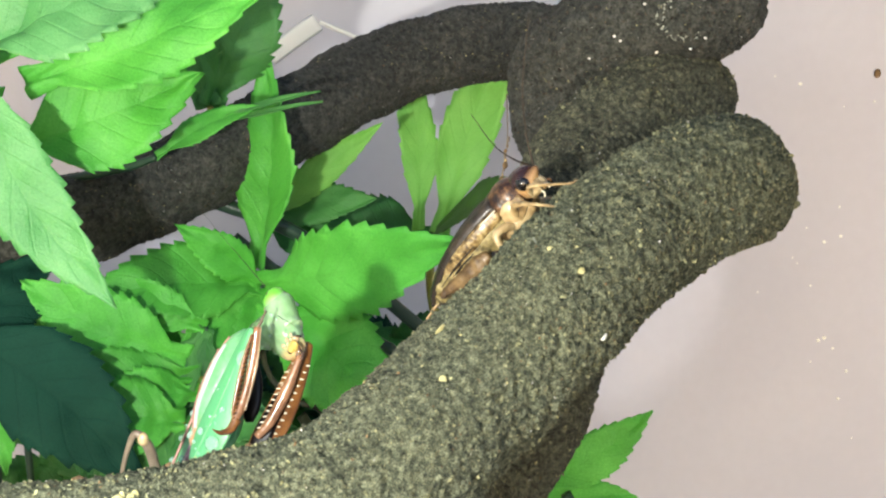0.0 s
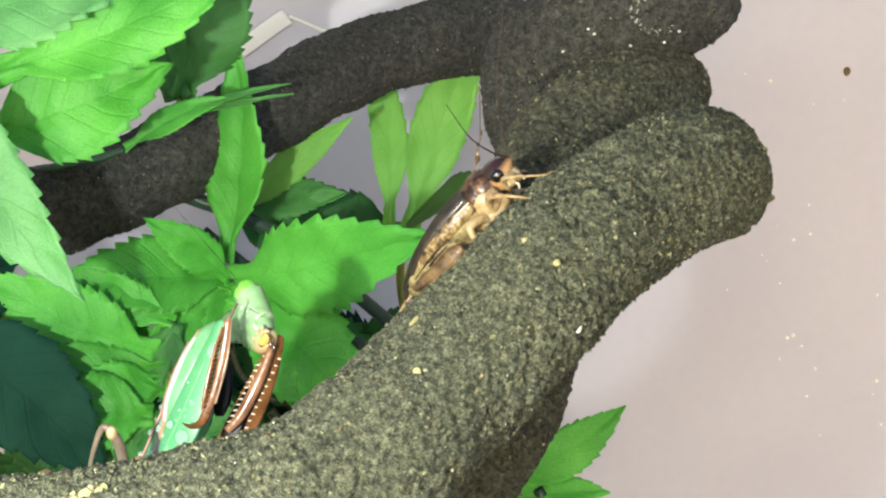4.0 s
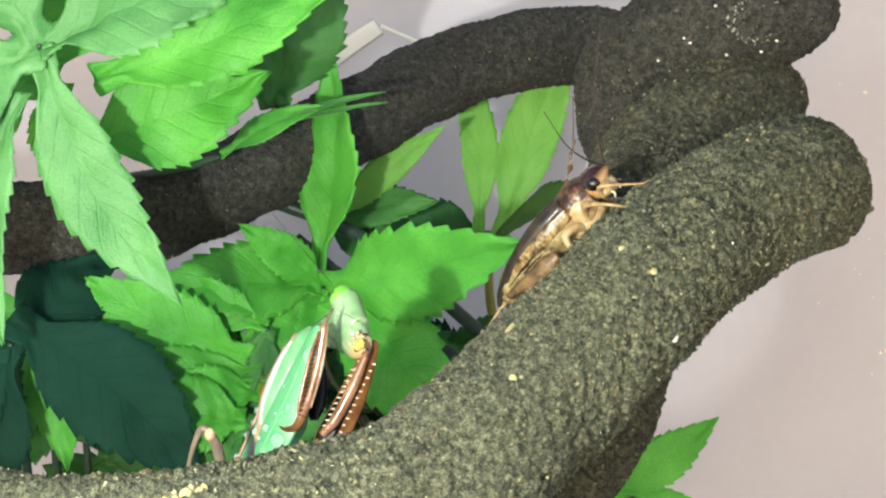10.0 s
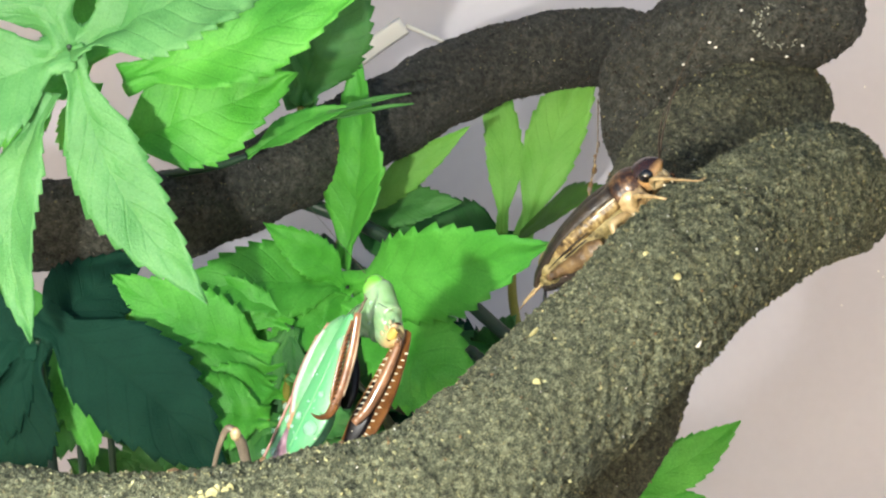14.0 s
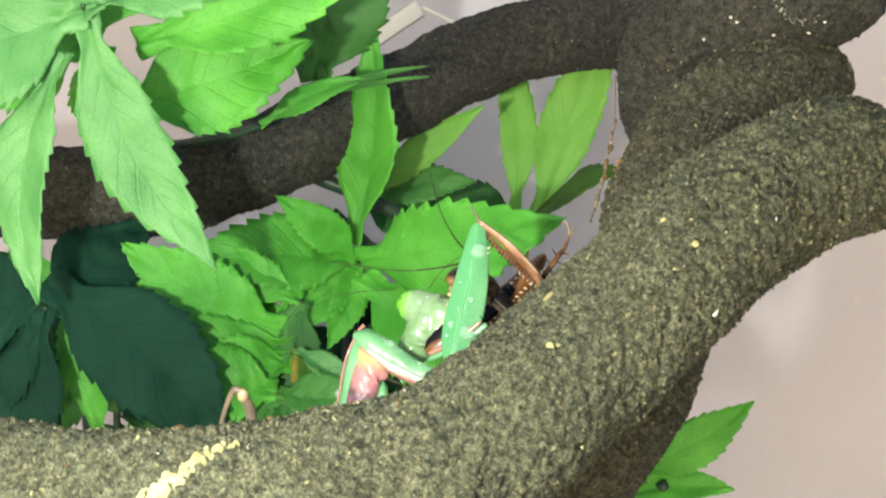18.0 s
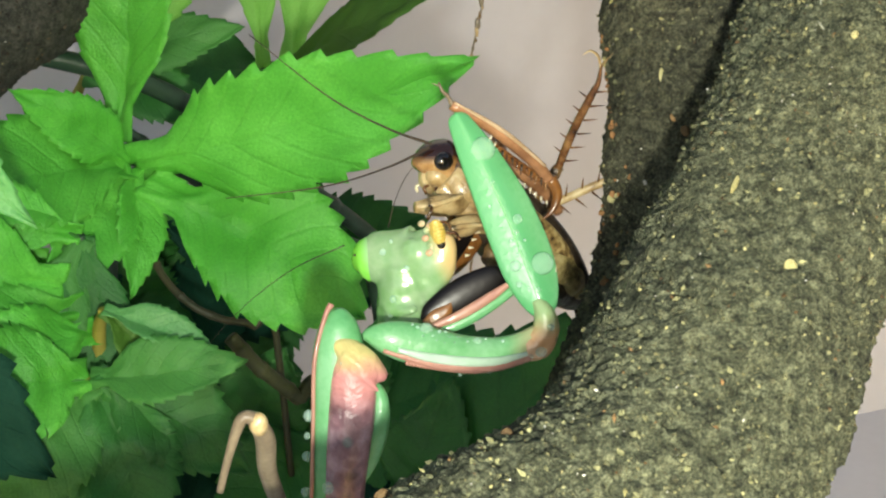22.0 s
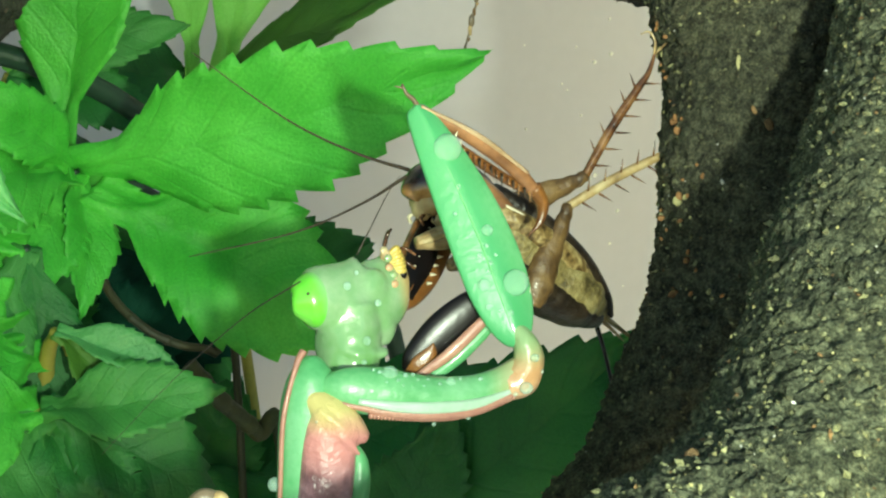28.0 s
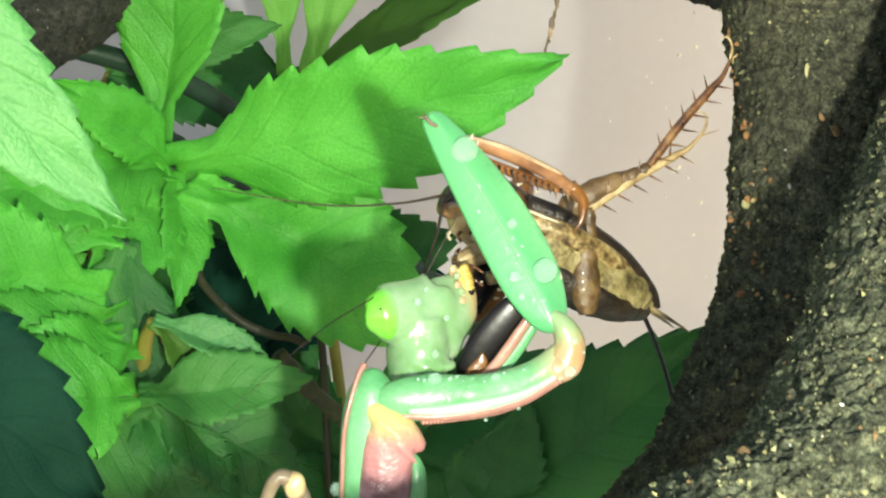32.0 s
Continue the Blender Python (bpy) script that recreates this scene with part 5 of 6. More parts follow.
for sy in (-1, 1):
    part("wing", loft([(0.5, sy * 0.2, 0.23), (0.0, sy * 0.2, 0.275), (-0.65, sy * 0.18, 0.25), (-1.2, sy * 0.10, 0.13), (-1.46, sy * 0.04, 0.02)], [(0.12, 0.11), (0.20, 0.125), (0.18, 0.115), (0.12, 0.08), (0.05, 0.04)], 40, 16, bumps=lambda u, a, p: 0.006 * math.sin(a * 14)), C_DARK, cricket, "dark folded wing")
    part("wing_side", loft([(0.48, sy * 0.30, 0.10), (0.0, sy * 0.385, 0.15), (-0.6, sy * 0.345, 0.16), (-1.2, sy * 0.15, 0.10)], [(0.05, 0.10), (0.06, 0.11), (0.06, 0.10), (0.01, 0.03)], 40, 16, bumps=lambda u, a, p: 0.007 * math.sin(a * 16)), C_WING, cricket, "golden streaked wing side")
    part("wing_rim", loft([(0.5, sy * 0.345, 0.17), (0.0, sy * 0.405, 0.215), (-0.6, sy * 0.36, 0.205), (-1.25, sy * 0.13, 0.16)], [0.014, 0.017, 0.013, 0.006], 24, 6), CREAM, cricket, "cream wing rim")
    for k in range(4 if sy < 0 else 0):
        part("wing_vein", loft([(-0.1 - 0.1 * k, sy * (0.447 - 0.002 * k), 0.10 - 0.06 * k), (-0.5, sy * (0.425 - 0.004 * k), 0.12 - 0.06 * k), (-1.05, sy * 0.30, 0.10 - 0.04 * k)], [0.008, 0.016, 0.008], 14, 5), C_DARK, cricket, "dark wing vein")
part("pronotum", loft([(0.40, 0, 0.05), (0.55, 0, 0.06), (0.75, 0, 0.06), (0.90, 0, 0.04)], [(0.29, 0.28), (0.325, 0.32), (0.315, 0.31), (0.24, 0.24)], 24, 24, bumps=lambda u, a, p: 0.01 * noise.noise(Vector(p) * 8)), C_SHIELD, cricket, "mottled brown shield behind the head")
for sy in (-1, 1):
    part("pronotum_side", loft([(0.46, sy * 0.26, -0.05), (0.65, sy * 0.29, -0.05), (0.86, sy * 0.225, -0.05)], [(0.07, 0.16), (0.078, 0.19), (0.05, 0.13)], 16, 14), C_TAN, cricket, "tan side of the shield")
    part("chest", loft([(0.2, sy * 0.2, -0.12), (0.5, sy * 0.2, -0.2), (0.85, sy * 0.14, -0.2)], [(0.13, 0.16), (0.14, 0.16), (0.1, 0.12)], 20, 14), C_TAN, cricket, "tan chest plates")
def small(shape, k=0.82, at=(0.86, 0.0, 0.02)):
    """A shape shrunk towards the joint of the head."""
    return [tuple(c + (q - c) * k for q, c in zip(v, at)) for v in shape[0]], shape[1]


chead = part("head", small(loft([(0.85, 0, 0.03), (0.95, 0, 0.04), (1.12, 0, 0.04), (1.25, 0, 0.0), (1.30, 0, -0.06)], [(0.24, 0.25), (0.31, 0.31), (0.29, 0.29), (0.2, 0.21), (0.08, 0.1)], 40, 32)), C_HEAD, cricket, "rounded glossy brown head")
part("face", small(join(ball((1.10, -0.12, -0.11), (0.18, 0.155, 0.17)), ball((1.10, 0.12, -0.11), (0.18, 0.155, 0.17)), ball((1.2, 0, -0.16), (0.12, 0.16, 0.16)))), C_TAN, chead, "tan lower face")
for sy in (-1, 1):
    part("eye", small(ball((1.07, sy * 0.255, 0.08), (0.135, 0.095, 0.125), 20, 14)), C_EYE, chead, "glossy black eye")
    part("ocellus", small(ball((1.24, sy * 0.14, 0.16), (0.03, 0.03, 0.03), 8, 6)), CREAM, chead, "cream spot")
    part("palp", small(loft([(1.22, sy * 0.1, -0.22), (1.31, sy * 0.14, -0.26), (1.29, sy * 0.15, -0.34)], [0.024, 0.022, 0.018], 12, 7)), CREAM if sy < 0 else C_BROWN, chead, "pale palp")
    part("palp", small(loft([(1.14, sy * 0.16, -0.24), (1.17, sy * 0.2, -0.31), (1.11, sy * 0.2, -0.37)], [0.022, 0.02, 0.016], 12, 7)), CREAM if sy < 0 else C_BROWN, chead, "pale palp")
    part("antenna_base", small(ball((1.26, sy * 0.1, 0.1), 0.045, 10, 7)), C_TAN, chead)
feelers = [part("antenna", loft([(0, 0, 0), (0.5, 0, 0.06), (1.2, 0, 0.04), (2.2, 0, -0.16)], [0.02, 0.013, 0.009, 0.005], 40, 6), SUBSTRATE, cricket, "long thin dark antenna") for _ in (0, 1)]
for sy in (-1, 1):
    part("cercus", loft([(-1.36, sy * 0.06, -0.02), (-1.62, sy * 0.1, -0.03), (-1.9, sy * 0.14, -0.05)], [0.035, 0.022, 0.006], 12, 6), C_TAN, cricket, "tapering tail bristle")
part("ovipositor", loft([(-1.34, 0.0, -0.08), (-1.6, 0.02, -0.27), (-1.9, 0.03, -0.52), (-2.2, 0.04, -0.80)], [0.03, 0.024, 0.022, 0.028], 24, 8), C_EYE, cricket, "thin black egg-laying needle")


def leg(name, pts, radii, mat, label=""):
    return part(name, loft(pts, radii, 30, 12), mat, cricket, label)


braced = [leg("fore_leg", [(0.62, -0.3, -0.12), (0.80, -0.50, 0.0), (1.02, -0.70, -0.13), (1.23, -0.86, -0.34), (1.38, -0.97, -0.52), (1.50, -1.02, -0.56)], [(0.055, 0.065), (0.043, 0.05), 0.027, 0.019, 0.013, 0.006], C_TAN, "tan foreleg braced on the vine"),
          leg("fore_leg", [(0.90, 0.0, -0.26), (1.08, -0.32, -0.02), (1.28, -0.50, -0.11), (1.48, -0.62, -0.28), (1.66, -0.73, -0.42), (1.77, -0.77, -0.45)], [0.045, 0.038, 0.026, 0.018, 0.012, 0.006], C_TAN, "tan foreleg braced on the vine")]
leg("middle_leg", [(0.45, -0.24, -0.22), (0.42, -0.42, -0.1), (0.28, -0.56, -0.06), (0.2, -0.6, -0.25), (0.25, -0.58, -0.45)], [0.08, 0.07, 0.06, 0.04, 0.02], C_TAN, "tan middle leg")
leg("fore_leg", [(0.55, 0.26, -0.2), (0.78, 0.36, -0.42), (1.0, 0.4, -0.62)], [(0.08, 0.1), (0.1, 0.12), (0.05, 0.06)], C_TAN, "folded tan foreleg")
leg("fore_shin", [(1.0, 0.42, -0.62), (0.84, 0.47, -0.42), (0.7, 0.46, -0.2)], [0.04, 0.035, 0.02], C_TAN, "slender tan shin")
leg("middle_leg", [(0.28, 0.28, -0.22), (0.45, 0.4, -0.42), (0.62, 0.44, -0.62)], [(0.08, 0.1), (0.1, 0.12), (0.05, 0.06)], C_TAN, "folded tan middle leg")
leg("middle_shin", [(0.62, 0.45, -0.62), (0.5, 0.5, -0.45), (0.3, 0.5, -0.25)], [0.04, 0.035, 0.02], C_TAN, "slender tan shin")
thigh = [part("hind_thigh", loft([(0, 0, 0), (0.2, 0, 0.02), (0.5, 0, 0.03), (0.85, 0, 0), (1.05, 0, 0)], [(0.06, 0.08), (0.09, 0.15), (0.085, 0.135), (0.055, 0.08), (0.045, 0.055)], 30, 14, bumps=lambda u, a, p: 0.006 * math.sin(u * 40 + a)), C_THIGH, cricket, "thick brown hind thigh") for k in (0, 1)]
hind = [part("hind_shin", loft([(-0.03, 0, 0), (0.5, 0, 0.02), (1.0, 0, 0), (1.2, 0, -0.01), (1.42, 0.0, 0.04)], [(0.038, 0.045), (0.042, 0.048), (0.038, 0.042), (0.026, 0.028), (0.014, 0.014)], 40, 12), C_TAN if k else C_BROWN, cricket, "spiny tan hind shin" if k else "spiny brown hind shin") for k in (0, 1)]
for o in hind:
    for i in range(11):
        x, s = 0.14 + 0.095 * i, 1 if i % 2 else -1
        part("spur", spike((x, -0.02, 0.03 * s), (x + 0.08, -0.05, 0.165 * s), 0.014), C_BROWN, o)
    part("foot", join(loft([(1.38, 0, 0.03), (1.50, 0, 0.10), (1.54, 0, 0.20), (1.47, 0, 0.26)], [0.016, 0.014, 0.011, 0.004], 16, 6), spike((1.40, 0, 0.03), (1.60, -0.02, -0.02), 0.012)), C_TAN, o, "hooked tan foot")


def face(base, tip, toward=(-0.12, -0.93, 0.34)):
    """A pose at base with +x towards tip and the near side, -y, turned towards the open front."""
    x = (Vector(tip) - Vector(base)).normalized()
    y = -Vector(toward)
    y = (y - x * x.dot(y)).normalized()
    return Matrix.Translation(Vector(base) * CM) @ Matrix((x, y, x.cross(y))).transposed().to_4x4()


def motions():
    walk(femur, [(r[0], face(*r[1:])) for r in (
        (0, (-0.19, -1.00, 1.49), (0.71, -0.40, 3.57), (-0.50, -0.80, 0.25)),
        (11.4, (-0.19, -1.00, 1.49), (0.71, -0.40, 3.57), (-0.50, -0.80, 0.25)),
        (12.8, (-0.07, -1.00, 1.68), (0.83, -0.40, 3.76), (-0.50, -0.80, 0.25)),
        (14.2, (-0.07, -1.00, 1.68), (0.83, -0.40, 3.76), (-0.50, -0.80, 0.25)),
        (14.5, (-0.03, -1.00, 1.75), (0.87, -0.40, 3.83), (-0.50, -0.80, 0.25)),
        (15.5, (1.99, 0.20, 2.19), (2.37, 1.30, 4.12)),
        (16.5, (1.99, 0.20, 2.19), (2.37, 1.30, 4.12)),
        (17, (1.99, 0.20, 2.19), (2.37, 1.30, 4.12)),
        (19, (2.19, 0.20, 2.24), (2.27, 1.30, 4.06)),
        (20, (2.58, 0.20, 1.89), (2.30, 1.30, 3.94)),
        (21.5, (2.77, 0.20, 1.96), (2.22, 1.30, 3.90)),
        (23, (2.72, 0.20, 1.96), (2.19, 1.30, 3.88)),
        (24, (2.81, 0.20, 2.13), (2.19, 1.30, 3.89)),
        (25, (2.93, -0.05, 2.31), (2.42, 1.54, 3.80)),
        (27.5, (1.90, 0.20, 2.05), (1.40, 1.30, 3.86)),
        (28, (1.76, 0.20, 1.99), (1.29, 1.30, 3.79)),
        (30, (1.17, 0.20, 1.79), (0.72, 1.30, 3.62)),
        (32, (1.43, 0.20, 2.16), (0.80, 1.30, 3.67)),
    )])
    walk(tibia, [(r[0], face(*r[1:])) for r in (
        (0, (0.75, -0.56, 3.55), (0.37, -1.16, 1.79), (0.74, -0.62, 0.22)),
        (11.4, (0.75, -0.56, 3.55), (0.37, -1.16, 1.79), (0.74, -0.62, 0.22)),
        (12.8, (0.87, -0.56, 3.74), (0.49, -1.16, 1.98), (0.74, -0.62, 0.22)),
        (14.2, (0.87, -0.56, 3.74), (0.49, -1.16, 1.98), (0.74, -0.62, 0.22)),
        (14.5, (0.91, -0.56, 3.81), (0.53, -1.16, 2.05), (0.74, -0.62, 0.22)),
        (14.8, (1.30, 1.00, 3.70), (2.20, 0.70, 3.00)),
        (15.5, (2.37, 1.30, 4.17), (3.37, 1.18, 3.32)),
        (16.5, (2.37, 1.30, 4.17), (3.37, 1.18, 3.32)),
        (17, (2.37, 1.30, 4.17), (3.37, 1.18, 3.32)),
        (19, (2.27, 1.30, 4.11), (3.27, 1.18, 3.26)),
        (20, (2.30, 1.30, 3.99), (3.30, 1.18, 3.14)),
        (21.5, (2.22, 1.30, 3.95), (3.22, 1.18, 3.10)),
        (23, (2.19, 1.30, 3.93), (3.19, 1.18, 3.08)),
        (24, (2.19, 1.30, 3.94), (3.19, 1.18, 3.09)),
        (25, (2.42, 1.54, 3.85), (3.38, 1.26, 2.99)),
        (27.5, (1.40, 1.30, 3.91), (2.50, 1.18, 3.14)),
        (28, (1.29, 1.30, 3.84), (2.39, 1.18, 3.07)),
        (30, (0.72, 1.30, 3.67), (1.96, 1.18, 2.98)),
        (32, (0.80, 1.30, 3.72), (2.12, 1.18, 3.11)),
    )])
    walk(coxa, [(r[0], face(*r[1:])) for r in (
        (0, (0.36, 0.20, 3.12), (-0.40, -0.90, 1.22), (-0.62, -0.72, 0.30)),
        (11.4, (0.36, 0.20, 3.12), (-0.40, -0.90, 1.22), (-0.62, -0.72, 0.30)),
        (12.8, (0.48, 0.20, 3.31), (-0.28, -0.90, 1.41), (-0.62, -0.72, 0.30)),
        (14.2, (0.48, 0.20, 3.31), (-0.28, -0.90, 1.41), (-0.62, -0.72, 0.30)),
        (14.5, (0.52, 0.20, 3.38), (-0.24, -0.90, 1.48), (-0.62, -0.72, 0.30)),
        (15, (0.71, 0.25, 3.11), (1.04, -0.15, 2.25), (-0.08, -0.92, 0.39)),
        (15.5, (0.69, 0.33, 2.71), (1.99, 0.10, 1.91)),
        (16.5, (0.69, 0.33, 2.71), (1.99, 0.10, 1.91)),
        (17, (0.69, 0.33, 2.71), (1.99, 0.10, 1.91)),
        (19, (0.68, 0.34, 2.22), (2.19, 0.10, 1.96)),
        (20, (0.93, 0.29, 2.12), (2.58, 0.10, 1.61)),
        (21.5, (1.08, 0.27, 2.06), (2.77, 0.10, 1.68)),
        (23, (1.02, 0.29, 2.00), (2.72, 0.10, 1.68)),
        (24, (1.09, 0.29, 2.07), (2.81, 0.10, 1.85)),
        (25, (1.25, 0.30, 2.18), (2.90, -0.20, 2.04)),
        (27.5, (0.18, 0.30, 1.98), (1.90, 0.10, 1.77)),
        (28, (0.15, 0.30, 1.87), (1.76, 0.10, 1.71)),
        (30, (-0.36, 0.32, 1.68), (1.17, 0.10, 1.51)),
        (32, (-0.10, 0.31, 1.72), (1.43, 0.10, 1.88)),
    )])
    walk(far_coxa, [(r[0], face(*r[1:])) for r in (
        (0, (0.47, 0.50, 2.75), (0.52, -0.30, 1.30)),
        (11.4, (0.47, 0.50, 2.75), (0.52, -0.30, 1.30)),
        (12.8, (0.59, 0.50, 2.94), (0.64, -0.30, 1.49)),
        (14.2, (0.59, 0.50, 2.94), (0.64, -0.30, 1.49)),
        (14.5, (0.63, 0.50, 3.01), (0.68, -0.30, 1.56)),
        (15, (1.11, 0.55, 2.76), (1.93, 0.15, 2.34), (-0.22, -0.89, 0.41)),
        (15.5, (1.59, 0.60, 2.50), (2.19, 0.55, 2.79)),
        (16.5, (1.59, 0.60, 2.50), (2.19, 0.55, 2.79)),
        (17, (1.59, 0.60, 2.50), (2.19, 0.55, 2.79)),
        (19, (1.63, 0.60, 2.08), (2.39, 0.55, 2.84)),
        (20, (1.53, 0.60, 2.06), (2.78, 0.55, 2.49)),
        (21.5, (1.56, 0.60, 2.02), (2.97, 0.55, 2.56)),
        (23, (1.61, 0.60, 1.93), (2.92, 0.55, 2.56)),
        (24, (1.69, 0.60, 1.99), (3.01, 0.55, 2.73)),
        (25, (1.97, 0.60, 2.08), (3.10, 0.55, 2.81)),
        (27.5, (0.87, 0.60, 1.88), (2.10, 0.55, 2.65)),
        (28, (0.87, 0.60, 1.77), (1.96, 0.55, 2.59)),
        (30, (0.51, 0.60, 1.56), (1.37, 0.55, 2.39)),
        (32, (0.69, 0.60, 1.63), (1.63, 0.55, 2.76)),
    )])
    walk(far_femur, [(r[0], face(*r[1:])) for r in (
        (0, (0.52, -0.50, 1.30), (1.36, 0.00, 3.01)),
        (11.4, (0.52, -0.50, 1.30), (1.36, 0.00, 3.01)),
        (12.8, (0.64, -0.50, 1.49), (1.48, 0.00, 3.20)),
        (14.2, (0.64, -0.50, 1.49), (1.48, 0.00, 3.20)),
        (14.5, (0.68, -0.50, 1.56), (1.52, 0.00, 3.27)),
        (14.8, (0.50, 0.80, 1.70), (1.50, 1.20, 3.50)),
        (15.5, (2.10, 1.40, 2.44), (3.20, 2.60, 3.34)),
        (16.5, (2.10, 1.40, 2.44), (3.20, 2.60, 3.34)),
        (17, (2.10, 1.40, 2.44), (3.20, 2.60, 3.34)),
        (19, (2.17, 1.40, 2.11), (3.27, 2.60, 3.01)),
        (20, (2.07, 1.40, 2.14), (3.17, 2.60, 3.04)),
        (21.5, (2.04, 1.40, 2.06), (3.14, 2.60, 2.96)),
        (23, (2.00, 1.40, 2.06), (3.10, 2.60, 2.96)),
        (24, (2.12, 1.40, 2.07), (3.22, 2.60, 2.97)),
        (25, (2.28, 1.40, 2.14), (3.38, 2.60, 3.04)),
        (27.5, (1.31, 1.40, 2.01), (2.41, 2.60, 2.91)),
        (28, (1.15, 1.40, 1.99), (2.25, 2.60, 2.89)),
        (30, (0.80, 1.40, 1.70), (1.90, 2.60, 2.60)),
        (32, (1.06, 1.40, 1.83), (2.16, 2.60, 2.73)),
    )])
    walk(far_tibia, [(r[0], face(*r[1:])) for r in (
        (0, (1.32, -0.22, 3.01), (0.56, -0.71, 1.52)),
        (11.4, (1.32, -0.22, 3.01), (0.56, -0.71, 1.52)),
        (12.8, (1.44, -0.22, 3.20), (0.68, -0.71, 1.71)),
        (14.2, (1.44, -0.22, 3.20), (0.68, -0.71, 1.71)),
        (14.5, (1.48, -0.22, 3.27), (0.72, -0.71, 1.78)),
        (15, (2.13, 0.80, 3.45), (2.28, 0.58, 2.48), (-0.02, -0.98, 0.22)),
        (15.5, (2.77, 1.70, 3.62), (3.52, 1.75, 2.92)),
        (16.5, (2.77, 1.70, 3.62), (3.52, 1.75, 2.92)),
        (17, (2.77, 1.70, 3.62), (3.52, 1.75, 2.92)),
        (19, (2.67, 1.70, 3.56), (3.42, 1.75, 2.86)),
        (20, (2.70, 1.70, 3.44), (3.45, 1.75, 2.74)),
        (21.5, (2.62, 1.70, 3.40), (3.37, 1.75, 2.70)),
        (23, (2.59, 1.70, 3.38), (3.34, 1.75, 2.68)),
        (24, (2.59, 1.70, 3.39), (3.34, 1.75, 2.69)),
        (25, (2.76, 1.70, 3.33), (3.51, 1.75, 2.63)),
        (27.5, (1.80, 1.70, 3.36), (2.55, 1.75, 2.66)),
        (28, (1.69, 1.70, 3.29), (2.44, 1.75, 2.59)),
        (30, (1.12, 1.70, 3.12), (1.87, 1.75, 2.42)),
        (32, (1.20, 1.70, 3.17), (1.95, 1.75, 2.47)),
    )])
    walk(pron, [(r[0], face(*r[1:])) for r in (
        (0, (-0.33, -0.40, 1.29), (0.47, 0.25, 3.05)),
        (11.4, (-0.33, -0.40, 1.29), (0.47, 0.25, 3.05)),
        (12.8, (-0.29, -0.40, 1.35), (0.59, 0.25, 3.24)),
        (14.2, (-0.29, -0.40, 1.35), (0.59, 0.25, 3.24)),
        (14.5, (-0.28, -0.40, 1.37), (0.63, 0.25, 3.31)),
        (15.5, (0.49, 0.05, 1.10), (0.77, 0.50, 2.75)),
        (16.5, (0.49, 0.05, 1.10), (0.77, 0.50, 2.75)),
        (17, (0.49, 0.05, 1.10), (0.77, 0.50, 2.75)),
        (19, (0.53, 0.05, 0.68), (0.81, 0.50, 2.33)),
        (20, (0.43, 0.05, 0.66), (0.71, 0.50, 2.31)),
        (21.5, (0.46, 0.05, 0.62), (0.74, 0.50, 2.27)),
        (23, (0.51, 0.05, 0.53), (0.79, 0.50, 2.18)),
        (24, (0.59, 0.05, 0.59), (0.87, 0.50, 2.24)),
        (25, (0.87, 0.05, 0.68), (1.15, 0.50, 2.33)),
        (27.5, (-0.23, 0.05, 0.48), (0.05, 0.50, 2.13)),
        (28, (-0.23, 0.05, 0.37), (0.05, 0.50, 2.02)),
        (30, (-0.59, 0.05, 0.16), (-0.31, 0.50, 1.81)),
        (32, (-0.41, 0.05, 0.23), (-0.13, 0.50, 1.88)),
    )])
    walk(head, [(r[0], face(*r[1:])) for r in (
        (0, (0.91, 0.35, 3.73), (1.24, -0.10, 3.23), (-0.68, -0.62, 0.00)),
        (11.4, (0.91, 0.35, 3.73), (1.24, -0.10, 3.23), (-0.68, -0.62, 0.00)),
        (12.8, (1.03, 0.35, 3.92), (1.36, -0.10, 3.42), (-0.68, -0.62, 0.00)),
        (14.2, (1.03, 0.35, 3.92), (1.36, -0.10, 3.42), (-0.68, -0.62, 0.00)),
        (14.5, (1.07, 0.35, 3.99), (1.40, -0.10, 3.49), (-0.68, -0.62, 0.00)),
        (15.5, (1.22, 1.15, 3.05), (1.92, 0.95, 3.08), (-0.25, -0.87, 0.42)),
        (16.5, (1.22, 1.15, 3.05), (1.92, 0.95, 3.08), (-0.25, -0.87, 0.42)),
        (17, (1.22, 1.15, 3.05), (1.92, 0.95, 3.08), (-0.25, -0.87, 0.42)),
        (19, (1.30, 1.25, 2.66), (1.99, 0.92, 2.76), (-0.25, -0.87, 0.42)),
        (20, (1.22, 1.30, 2.64), (1.89, 0.92, 2.80), (-0.25, -0.87, 0.42)),
        (21.5, (1.22, 1.35, 2.50), (1.86, 0.92, 2.73), (-0.25, -0.87, 0.42)),
        (23, (1.28, 1.35, 2.40), (1.82, 0.92, 2.72), (-0.25, -0.87, 0.42)),
        (24, (1.13, 0.90, 2.60), (1.92, 1.10, 2.62), (-0.25, -0.85, 0.45)),
        (25, (1.32, 0.90, 2.70), (2.08, 1.10, 2.69), (-0.12, -0.93, 0.34)),
        (27.5, (0.23, 0.90, 2.55), (1.11, 1.10, 2.56), (-0.12, -0.93, 0.34)),
        (28, (0.10, 0.90, 2.45), (0.95, 1.10, 2.54), (-0.12, -0.93, 0.34)),
        (30, (-0.21, 0.90, 2.19), (0.60, 1.10, 2.25), (-0.12, -0.93, 0.34)),
        (32, (0.02, 0.90, 2.30), (0.86, 1.10, 2.38), (-0.12, -0.93, 0.34)),
    )])
